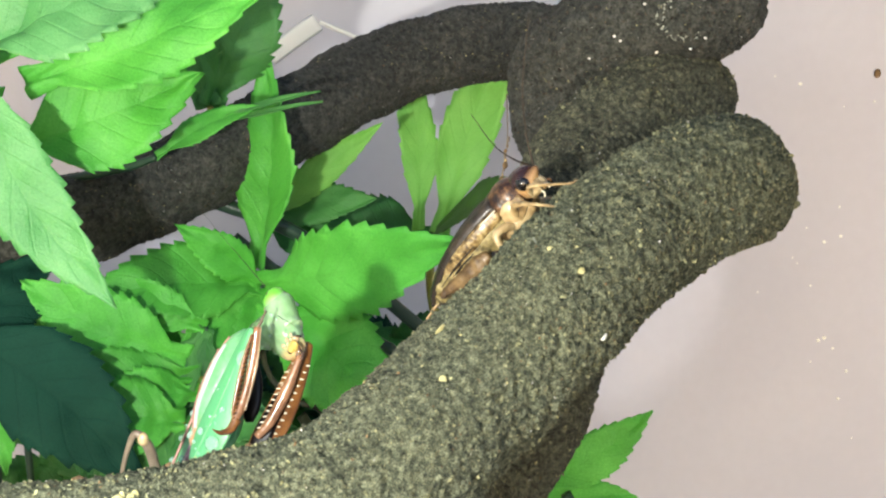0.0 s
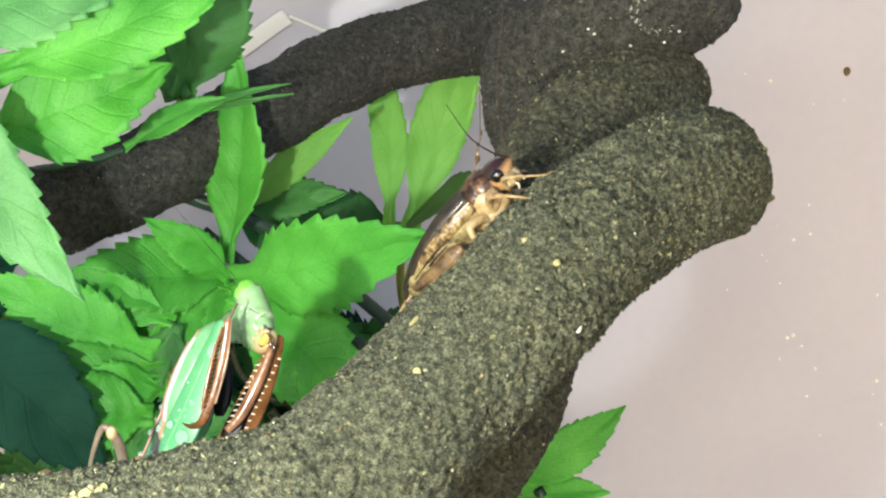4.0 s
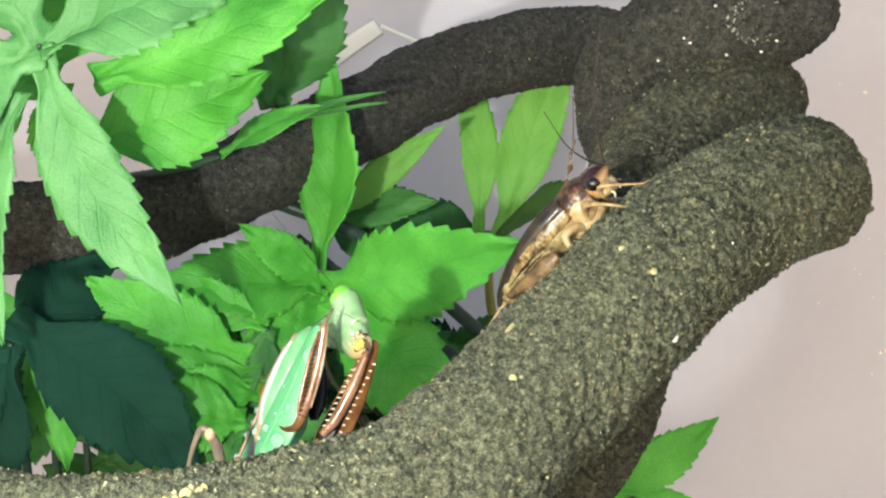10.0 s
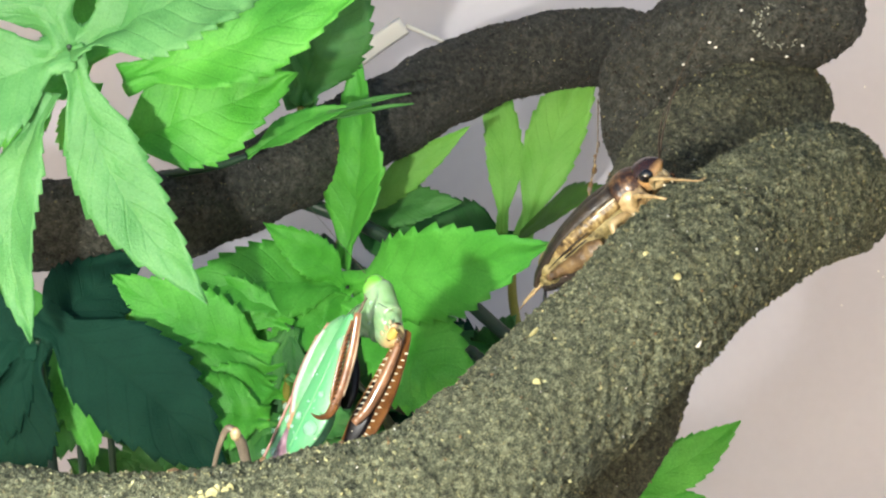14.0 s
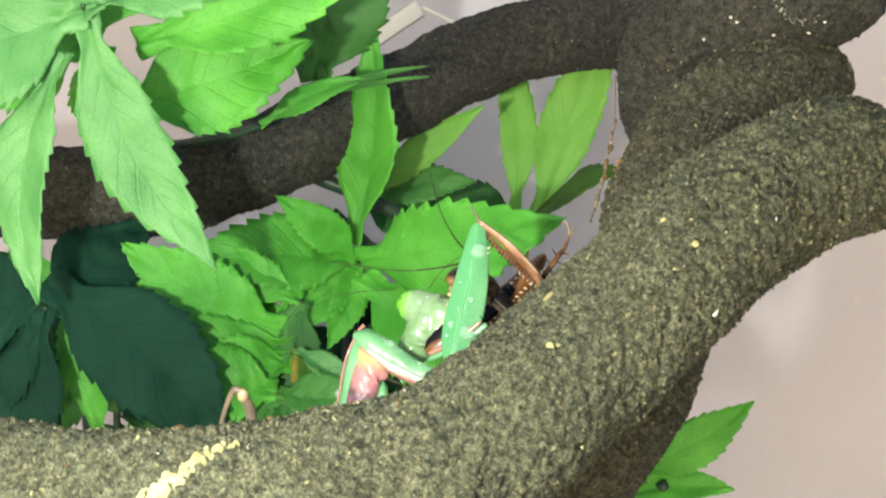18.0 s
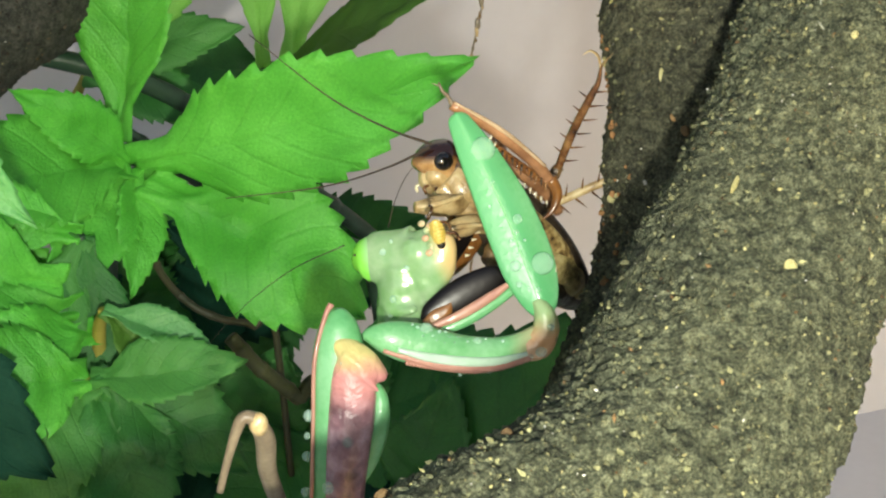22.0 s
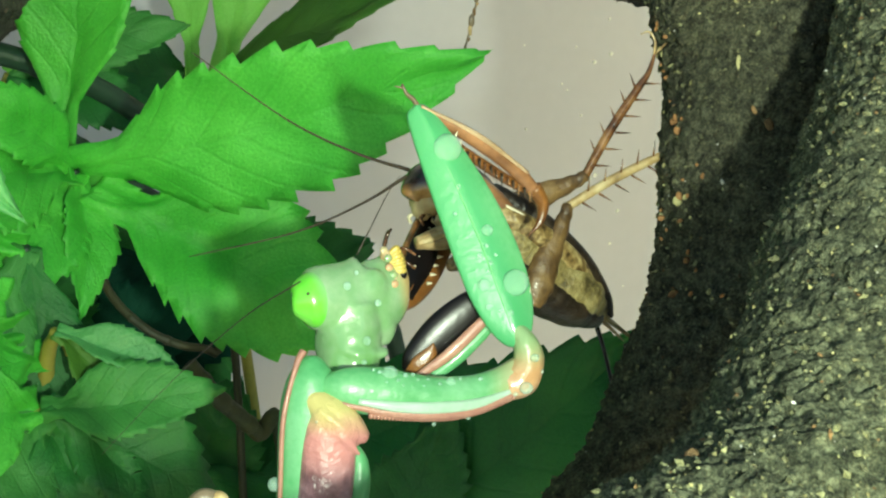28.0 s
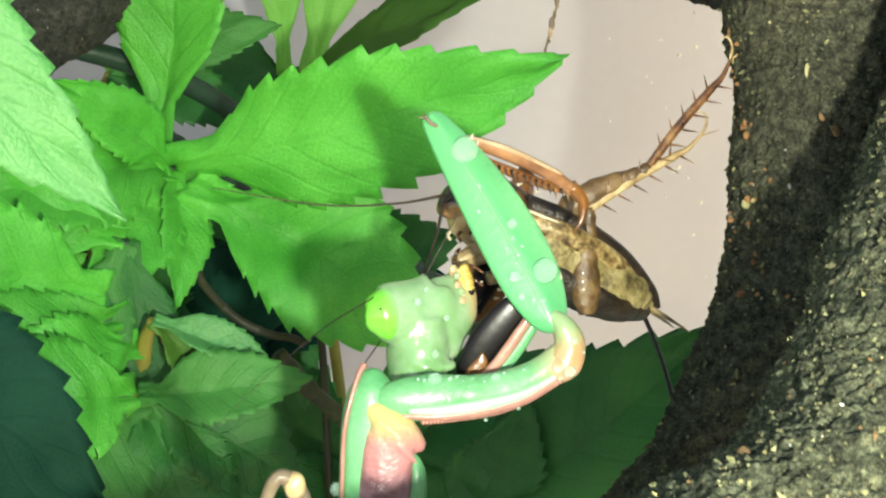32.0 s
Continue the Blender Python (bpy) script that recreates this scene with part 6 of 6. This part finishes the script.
    walk(walking, [(t, pose(x * CM, y * CM, z * CM)) for t, x, y, z in ((0, -0.64, -2.02, 2.48), (18.5, -0.64, -2.02, 2.48), (21, -0.56, -2.02, 2.66), (25.2, -0.56, -2.02, 2.62), (27.5, -1.50, -2.02, 2.50), (28.5, -1.50, -2.02, 2.45), (32, -1.55, -2.02, 2.52))])
    walk(cricket, [(r[0], aim(*r[1:])) for r in (
        (0, (0.68, 20.19, 19.81), (1.26, 19.98, 20.66), (-0.75, 0.09, 0.60)),
        (11.4, (0.68, 20.19, 19.81), (1.26, 19.98, 20.66), (-0.75, 0.09, 0.60)),
        (12.1, (0.98, 20.19, 20.07), (1.65, 19.98, 20.85), (-0.75, 0.09, 0.60)),
        (14.2, (0.98, 20.19, 20.07), (1.65, 19.98, 20.85), (-0.75, 0.09, 0.60)),
        (14.5, (1.08, 20.19, 20.31), (1.74, 19.98, 21.10), (-0.75, 0.09, 0.60)),
        (14.9, (0.30, 21.29, 19.29), (0.30, 21.00, 20.30), (-0.40, 0.50, 0.60)),
        (15.3, (-0.37, 21.89, 18.05), (-0.80, 21.80, 19.00), (0.20, 0.60, 0.70)),
        (15.8, (-0.66, 21.68, 17.67), (-1.34, 21.65, 18.47), (0.52, 0.20, 0.70)),
        (16.5, (-0.66, 21.68, 17.67), (-1.34, 21.65, 18.47), (0.52, 0.20, 0.70)),
        (17, (-0.66, 21.68, 17.67), (-1.34, 21.65, 18.47), (0.52, 0.20, 0.70)),
        (19, (-0.65, 21.68, 17.28), (-1.33, 21.65, 18.08), (0.52, 0.20, 0.70)),
        (20, (-0.46, 21.53, 17.76), (-1.10, 21.65, 18.58), (0.52, 0.20, 0.70)),
        (21.5, (-0.47, 21.53, 17.61), (-1.15, 21.65, 18.40), (0.52, 0.20, 0.70)),
        (23, (-0.47, 21.54, 17.57), (-1.17, 21.65, 18.35), (0.52, 0.20, 0.70)),
        (24, (-0.35, 21.53, 17.68), (-1.08, 21.65, 18.42), (0.52, 0.20, 0.70)),
        (25, (-0.15, 21.52, 17.64), (-0.87, 21.65, 18.40), (0.52, 0.20, 0.70)),
        (27.5, (-0.82, 21.56, 17.55), (-1.57, 21.65, 18.28), (0.52, 0.20, 0.70)),
        (28, (-0.88, 21.56, 17.47), (-1.68, 21.65, 18.14), (0.52, 0.20, 0.70)),
        (30, (-1.33, 21.56, 17.35), (-2.20, 21.65, 17.92), (0.52, 0.20, 0.70)),
        (32, (-1.26, 21.56, 17.46), (-2.13, 21.65, 18.04), (0.52, 0.20, 0.70)),
    )])
    walk(thigh[0], [(r[0], face(*r[1:])) for r in (
        (0, (-0.02, 0.46, -0.14), (-1.00, 0.39, 0.02), (0.21, -0.94, 0.24)),
        (11.4, (-0.02, 0.46, -0.14), (-1.00, 0.39, 0.02), (0.21, -0.94, 0.24)),
        (12.8, (-0.02, 0.46, -0.14), (-1.00, 0.39, 0.02), (0.18, -0.94, 0.26)),
        (14.2, (-0.02, 0.46, -0.14), (-1.00, 0.39, 0.02), (0.18, -0.94, 0.26)),
        (14.5, (-0.02, 0.46, -0.14), (-1.00, 0.39, 0.02), (0.19, -0.94, 0.26)),
        (14.9, (-0.02, 0.46, -0.14), (-1.00, 0.39, 0.02), (0.58, -0.52, -0.62)),
        (15.1, (-0.02, 0.46, -0.14), (-1.00, 0.39, 0.02), (-0.16, -0.07, -0.99)),
        (15.3, (-0.02, 0.46, -0.14), (-1.00, 0.39, 0.02), (0.43, 0.56, -0.71)),
        (15.55, (-0.12, 0.26, -0.42), (-0.72, 0.44, 0.36), (-0.09, 0.95, -0.29)),
        (15.8, (-0.22, 0.05, -0.70), (-0.12, -0.03, 0.31), (0.36, 0.93, -0.09)),
        (16.5, (-0.22, 0.05, -0.70), (-0.12, -0.03, 0.31), (0.36, 0.93, -0.09)),
        (17, (-0.22, 0.05, -0.70), (-0.12, -0.03, 0.31), (0.36, 0.93, -0.09)),
        (19, (-0.16, -0.01, -0.04), (0.26, 0.46, 0.76), (0.36, 0.93, -0.09)),
        (20, (-0.08, -0.11, -0.34), (-0.28, 0.22, 0.60), (0.23, 0.97, -0.08)),
        (21.5, (-0.18, -0.05, -0.15), (0.01, 0.30, 0.79), (0.22, 0.97, -0.07)),
        (23, (-0.16, -0.06, -0.18), (-0.11, 0.29, 0.78), (0.23, 0.97, -0.06)),
        (24, (-0.16, -0.06, -0.19), (-0.10, 0.29, 0.77), (0.22, 0.97, -0.05)),
        (25, (-0.19, -0.09, -0.27), (-0.03, 0.27, 0.67), (0.21, 0.97, -0.05)),
        (27.5, (-0.15, -0.07, -0.19), (-0.16, 0.31, 0.76), (0.23, 0.97, -0.05)),
        (28, (0.30, 0.15, 0.02), (-0.20, 0.36, 0.90), (0.22, 0.97, -0.03)),
        (30, (0.16, 0.11, 0.36), (-0.47, 0.40, 1.13), (0.20, 0.98, -0.01)),
        (32, (0.12, 0.22, 0.29), (-0.44, 0.42, 1.13), (0.20, 0.98, -0.01)),
    )])
    walk(hind[0], [(r[0], face(*r[1:])) for r in (
        (0, (-1.00, 0.37, 0.00), (-0.00, 0.16, -0.20), (0.21, -0.94, 0.24)),
        (11.4, (-1.00, 0.37, 0.00), (-0.00, 0.16, -0.20), (0.21, -0.94, 0.24)),
        (12.8, (-1.00, 0.37, 0.00), (-0.00, 0.16, -0.20), (0.18, -0.94, 0.26)),
        (14.2, (-1.00, 0.37, 0.00), (-0.00, 0.16, -0.20), (0.18, -0.94, 0.26)),
        (14.5, (-1.00, 0.37, -0.00), (0.00, 0.16, -0.20), (0.19, -0.94, 0.26)),
        (14.9, (-1.00, 0.37, 0.00), (-0.00, 0.16, -0.20), (0.58, -0.52, -0.62)),
        (15.1, (-1.00, 0.37, 0.00), (-0.04, 0.17, -0.19), (-0.18, 0.08, -0.98)),
        (15.3, (-1.00, 0.37, 0.00), (-0.00, 0.16, -0.20), (0.43, 0.56, -0.71)),
        (15.55, (-0.56, 0.17, 0.15), (0.30, 0.31, 0.64), (0.22, 0.77, -0.60)),
        (15.8, (-0.12, -0.03, 0.31), (0.10, 0.26, 1.10), (0.36, 0.93, -0.09)),
        (16.5, (-0.12, -0.03, 0.31), (0.10, 0.26, 1.10), (0.36, 0.93, -0.09)),
        (17, (-0.12, -0.03, 0.31), (0.10, 0.26, 1.10), (0.36, 0.93, -0.09)),
        (19, (0.26, 0.46, 0.76), (0.93, 1.16, 1.60), (0.36, 0.93, -0.09)),
        (20, (-0.28, 0.22, 0.60), (0.46, 1.01, 1.52), (0.23, 0.97, -0.08)),
        (21.5, (0.01, 0.30, 0.79), (0.57, 1.03, 1.51), (0.22, 0.97, -0.07)),
        (23, (-0.11, 0.29, 0.78), (0.58, 1.05, 1.57), (0.23, 0.97, -0.06)),
        (24, (-0.10, 0.29, 0.77), (0.47, 1.03, 1.53), (0.22, 0.97, -0.05)),
        (25, (-0.03, 0.27, 0.67), (0.64, 1.00, 1.30), (0.21, 0.97, -0.05)),
        (27.5, (-0.16, 0.31, 0.76), (0.30, 1.10, 1.83), (0.23, 0.97, -0.05)),
        (28, (-0.20, 0.36, 0.90), (-0.17, 0.45, 2.19), (0.22, 0.97, -0.03)),
        (30, (-0.47, 0.40, 1.13), (-0.76, 0.60, 2.54), (0.20, 0.98, -0.01)),
        (32, (-0.44, 0.42, 1.13), (-0.72, 0.53, 2.44), (0.20, 0.98, -0.01)),
    )])
    walk(thigh[1], [(r[0], face(*r[1:])) for r in (
        (0, (-0.02, -0.57, -0.14), (-1.00, -0.48, 0.02), (0.21, -0.94, 0.24)),
        (11.4, (-0.02, -0.57, -0.14), (-1.00, -0.48, 0.02), (0.21, -0.94, 0.24)),
        (12.8, (-0.02, -0.57, -0.14), (-1.00, -0.48, 0.02), (0.18, -0.94, 0.26)),
        (14.2, (-0.02, -0.57, -0.14), (-1.00, -0.48, 0.02), (0.18, -0.94, 0.26)),
        (14.5, (-0.02, -0.57, -0.14), (-1.00, -0.48, 0.02), (0.19, -0.94, 0.26)),
        (14.9, (-0.02, -0.57, -0.14), (-1.00, -0.48, 0.02), (0.58, -0.52, -0.62)),
        (15.1, (-0.02, -0.57, -0.14), (-1.00, -0.48, 0.02), (-0.16, 0.02, -0.99)),
        (15.3, (-0.02, -0.57, -0.14), (-1.00, -0.48, 0.02), (0.43, 0.56, -0.71)),
        (15.55, (-0.05, -0.02, -0.27), (-0.70, -0.05, 0.48), (-0.09, 0.99, -0.04)),
        (15.8, (-0.07, 0.53, -0.40), (-0.25, 0.01, 0.46), (0.36, 0.93, -0.09)),
        (16.5, (-0.07, 0.53, -0.40), (-0.25, 0.01, 0.46), (0.36, 0.93, -0.09)),
        (17, (-0.07, 0.53, -0.40), (-0.25, 0.01, 0.46), (0.36, 0.93, -0.09)),
        (19, (-0.42, 0.22, -0.42), (0.14, 0.38, 0.42), (0.36, 0.93, -0.09)),
        (19.5, (-0.16, 0.52, -0.48), (-0.07, 0.25, 0.47), (0.23, 0.94, 0.24)),
        (20, (0.09, 0.82, -0.54), (-0.23, 0.14, 0.15), (0.23, 0.97, -0.08)),
        (21.5, (-0.03, 0.42, -0.53), (-0.26, 0.19, 0.44), (0.22, 0.97, -0.07)),
        (23, (0.01, 0.45, -0.57), (-0.26, 0.19, 0.38), (0.23, 0.97, -0.06)),
        (24, (-0.01, 0.45, -0.57), (-0.25, 0.19, 0.39), (0.22, 0.97, -0.05)),
        (25, (-0.20, 0.50, -0.63), (-0.12, 0.18, 0.34), (0.21, 0.97, -0.05)),
        (27.5, (-0.15, 0.40, -0.61), (-0.15, 0.23, 0.39), (0.23, 0.97, -0.05)),
        (28, (-0.37, 0.45, -0.46), (-0.20, 0.37, 0.55), (0.22, 0.97, -0.03)),
        (30, (-0.05, 0.35, -0.54), (-0.19, 0.22, 0.47), (0.20, 0.98, -0.01)),
        (32, (-0.54, 0.41, -0.44), (-0.09, 0.34, 0.48), (0.20, 0.98, -0.01)),
    )])
    walk(hind[1], [(r[0], face(*r[1:])) for r in (
        (0, (-1.00, -0.46, 0.00), (-0.00, -0.20, -0.20), (0.21, -0.94, 0.24)),
        (11.4, (-1.00, -0.46, 0.00), (-0.00, -0.20, -0.20), (0.21, -0.94, 0.24)),
        (12.8, (-1.00, -0.46, 0.00), (0.00, -0.20, -0.20), (0.18, -0.94, 0.26)),
        (14.2, (-1.00, -0.46, 0.00), (0.00, -0.20, -0.20), (0.18, -0.94, 0.26)),
        (14.5, (-1.00, -0.46, -0.00), (0.00, -0.20, -0.20), (0.19, -0.94, 0.26)),
        (14.9, (-1.00, -0.46, 0.00), (0.00, -0.20, -0.20), (0.58, -0.52, -0.62)),
        (15.1, (-1.00, -0.46, 0.00), (-0.05, -0.21, -0.19), (-0.15, -0.17, -0.97)),
        (15.3, (-1.00, -0.46, 0.00), (0.00, -0.20, -0.20), (0.43, 0.56, -0.71)),
        (15.55, (-0.62, -0.22, 0.23), (0.05, 0.22, 0.82), (0.18, 0.68, -0.71)),
        (15.8, (-0.25, 0.01, 0.46), (-0.32, 0.28, 1.13), (0.36, 0.93, -0.09)),
        (16.5, (-0.25, 0.01, 0.46), (-0.32, 0.28, 1.13), (0.36, 0.93, -0.09)),
        (17, (-0.25, 0.01, 0.46), (-0.32, 0.28, 1.13), (0.36, 0.93, -0.09)),
        (19, (0.14, 0.38, 0.42), (0.19, 1.00, 0.83), (0.36, 0.93, -0.09)),
        (20, (-0.23, 0.14, 0.15), (-0.63, 0.80, 1.14), (0.23, 0.97, -0.08)),
        (21.5, (-0.26, 0.19, 0.44), (-0.67, 0.88, 1.53), (0.22, 0.97, -0.07)),
        (23, (-0.26, 0.19, 0.38), (-0.65, 0.90, 1.55), (0.23, 0.97, -0.06)),
        (24, (-0.25, 0.19, 0.39), (-0.75, 0.86, 1.42), (0.22, 0.97, -0.05)),
        (25, (-0.12, 0.18, 0.34), (-0.52, 0.86, 1.36), (0.21, 0.97, -0.05)),
        (27.5, (-0.15, 0.23, 0.39), (-0.44, 0.90, 1.21), (0.23, 0.97, -0.05)),
        (28, (-0.20, 0.37, 0.55), (-0.64, 0.55, 1.38), (0.22, 0.97, -0.03)),
        (30, (-0.19, 0.22, 0.47), (-0.77, 0.46, 1.51), (0.20, 0.98, -0.01)),
        (32, (-0.09, 0.34, 0.48), (-0.65, 0.47, 1.40), (0.20, 0.98, -0.01)),
    )])
    walk(feelers[0], [(r[0], face(*r[1:])) for r in (
        (0, (1.28, -0.00, 0.09), (2.37, 0.14, 1.08), (0.21, -0.94, 0.24)),
        (11.4, (1.28, -0.00, 0.09), (2.37, 0.14, 1.08), (0.21, -0.94, 0.24)),
        (12.8, (1.31, -0.01, 0.10), (3.34, 0.14, 1.21), (0.18, -0.94, 0.26)),
        (14.2, (1.31, -0.01, 0.10), (3.34, 0.14, 1.21), (0.18, -0.94, 0.26)),
        (14.35, (1.27, -0.00, 0.07), (2.11, -0.55, 0.08), (-0.40, -0.60, 0.70)),
        (14.5, (1.23, -0.00, 0.03), (1.55, -1.51, 0.09), (0.19, -0.94, 0.26)),
        (14.63, (1.24, 0.03, 0.05), (1.89, -0.65, -0.26), (-0.43, -0.68, 0.59)),
        (14.77, (1.24, 0.07, 0.08), (2.22, -0.11, -0.03), (-0.20, -0.95, -0.23)),
        (14.9, (1.25, 0.10, 0.10), (2.20, 0.20, 0.60), (0.58, -0.52, -0.62)),
        (15.3, (1.25, 0.10, 0.10), (2.20, 0.20, 0.60), (0.43, 0.56, -0.71)),
        (15.55, (1.34, 0.20, 0.34), (1.95, -0.52, 0.67), (0.74, 0.39, -0.55)),
        (15.8, (1.42, 0.29, 0.58), (1.34, -0.44, 0.54), (0.36, 0.93, -0.09)),
        (16.5, (1.42, 0.29, 0.58), (1.34, -0.44, 0.54), (0.36, 0.93, -0.09)),
        (17, (1.42, 0.29, 0.58), (1.34, -0.44, 0.54), (0.36, 0.93, -0.09)),
        (18, (1.32, 0.23, 0.31), (1.83, -0.62, 0.44), (0.85, 0.48, -0.20)),
        (19, (1.22, 0.17, 0.05), (2.57, -0.42, 0.74), (0.36, 0.93, -0.09)),
        (20, (1.26, 0.19, 0.01), (2.92, -0.36, -0.12), (0.23, 0.97, -0.08)),
        (21.5, (1.23, 0.19, 0.03), (4.05, -0.35, -0.72), (0.22, 0.97, -0.07)),
        (23, (1.23, 0.19, 0.03), (2.85, -0.44, -0.40), (0.23, 0.97, -0.06)),
        (24, (1.18, 0.18, 0.03), (3.45, -0.38, -0.50), (0.22, 0.97, -0.05)),
        (25, (1.18, 0.18, 0.04), (2.79, -0.40, -0.25), (0.21, 0.97, -0.05)),
        (27.5, (1.31, 0.17, -0.08), (2.84, -0.45, -0.30), (0.23, 0.97, -0.05)),
        (28, (1.33, 0.17, -0.06), (3.19, -0.44, -0.36), (0.22, 0.97, -0.03)),
        (30, (1.48, 0.23, 0.12), (3.24, -0.38, -0.10), (0.20, 0.98, -0.01)),
        (32, (1.27, 0.16, -0.07), (3.30, -0.65, -1.28), (0.20, 0.98, -0.01)),
    )])
    walk(feelers[1], [(r[0], face(*r[1:])) for r in (
        (0, (1.28, -0.00, 0.09), (1.64, -1.25, 0.95), (0.21, -0.94, 0.24)),
        (11.4, (1.28, -0.00, 0.09), (1.64, -1.25, 0.95), (0.21, -0.94, 0.24)),
        (12.8, (1.31, -0.01, 0.10), (2.33, -1.04, 0.72), (0.18, -0.94, 0.26)),
        (14.2, (1.31, -0.01, 0.10), (2.33, -1.04, 0.72), (0.18, -0.94, 0.26)),
        (14.35, (1.27, -0.00, 0.07), (1.83, -0.83, 0.01), (-0.58, -0.44, 0.69)),
        (14.5, (1.23, -0.00, 0.03), (1.39, -1.39, -0.22), (0.19, -0.94, 0.26)),
        (14.63, (1.24, -0.03, 0.05), (1.82, -0.68, -0.44), (-0.33, -0.75, 0.58)),
        (14.77, (1.24, -0.07, 0.08), (2.21, -0.27, -0.10), (-0.25, -0.93, -0.28)),
        (14.9, (1.25, -0.10, 0.10), (2.20, -0.20, 0.60), (0.58, -0.52, -0.62)),
        (15.3, (1.25, -0.10, 0.10), (2.20, -0.20, 0.60), (0.43, 0.56, -0.71)),
        (15.55, (1.29, 0.06, 0.18), (2.21, -0.32, 0.12), (0.31, 0.83, -0.46)),
        (15.8, (1.32, 0.22, 0.27), (2.64, -0.41, -0.92), (0.36, 0.93, -0.09)),
        (16.5, (1.32, 0.22, 0.27), (2.64, -0.41, -0.92), (0.36, 0.93, -0.09)),
        (17, (1.32, 0.22, 0.27), (2.64, -0.41, -0.92), (0.36, 0.93, -0.09)),
        (19, (1.16, 0.16, -0.00), (1.51, -0.43, -1.13), (0.36, 0.93, -0.09)),
        (20, (1.14, 0.17, -0.00), (2.32, -0.24, -1.21), (0.23, 0.97, -0.08)),
        (21.5, (1.22, 0.18, -0.00), (1.99, -0.34, -1.46), (0.22, 0.97, -0.07)),
        (23, (1.22, 0.17, -0.02), (1.90, -0.30, -1.19), (0.23, 0.97, -0.06)),
        (24, (1.17, 0.17, 0.00), (1.65, -0.33, -1.18), (0.22, 0.97, -0.05)),
        (25, (1.19, 0.17, -0.04), (1.62, -0.28, -0.97), (0.21, 0.97, -0.05)),
        (27.5, (1.31, 0.15, -0.14), (1.49, -0.22, -0.52), (0.23, 0.97, -0.05)),
        (28, (1.32, 0.16, -0.12), (1.59, -0.25, -0.69), (0.22, 0.97, -0.03)),
        (30, (1.35, 0.19, 0.01), (1.37, -0.29, -0.71), (0.20, 0.98, -0.01)),
        (32, (1.24, 0.14, -0.18), (0.98, -0.34, -0.77), (0.20, 0.98, -0.01)),
    )])
    still = pose(0, 0, 0)
    neck = Vector((0.92, 0, 0.05)) * CM
    bent = Matrix.Translation(neck) @ pose(0, 0, 0, 0, 45) @ Matrix.Translation(-neck)
    walk(chead, [(0, still), (14.5, still), (15.8, bent), (32, bent)])
    for o, base in zip(braced, ((0.62, -0.3, -0.12), (0.95, 0.0, -0.3))):
        half, tucked = [Matrix.Translation(Vector(base) * CM) @ pose(0, 0, 0, 0, 0, w) @ Matrix.Translation(-Vector(base) * CM) for w in (-62, -122)]
        walk(o, [(0, still), (14.5, still), (14.9, half), (15.4, tucked), (32, tucked)])


motions()
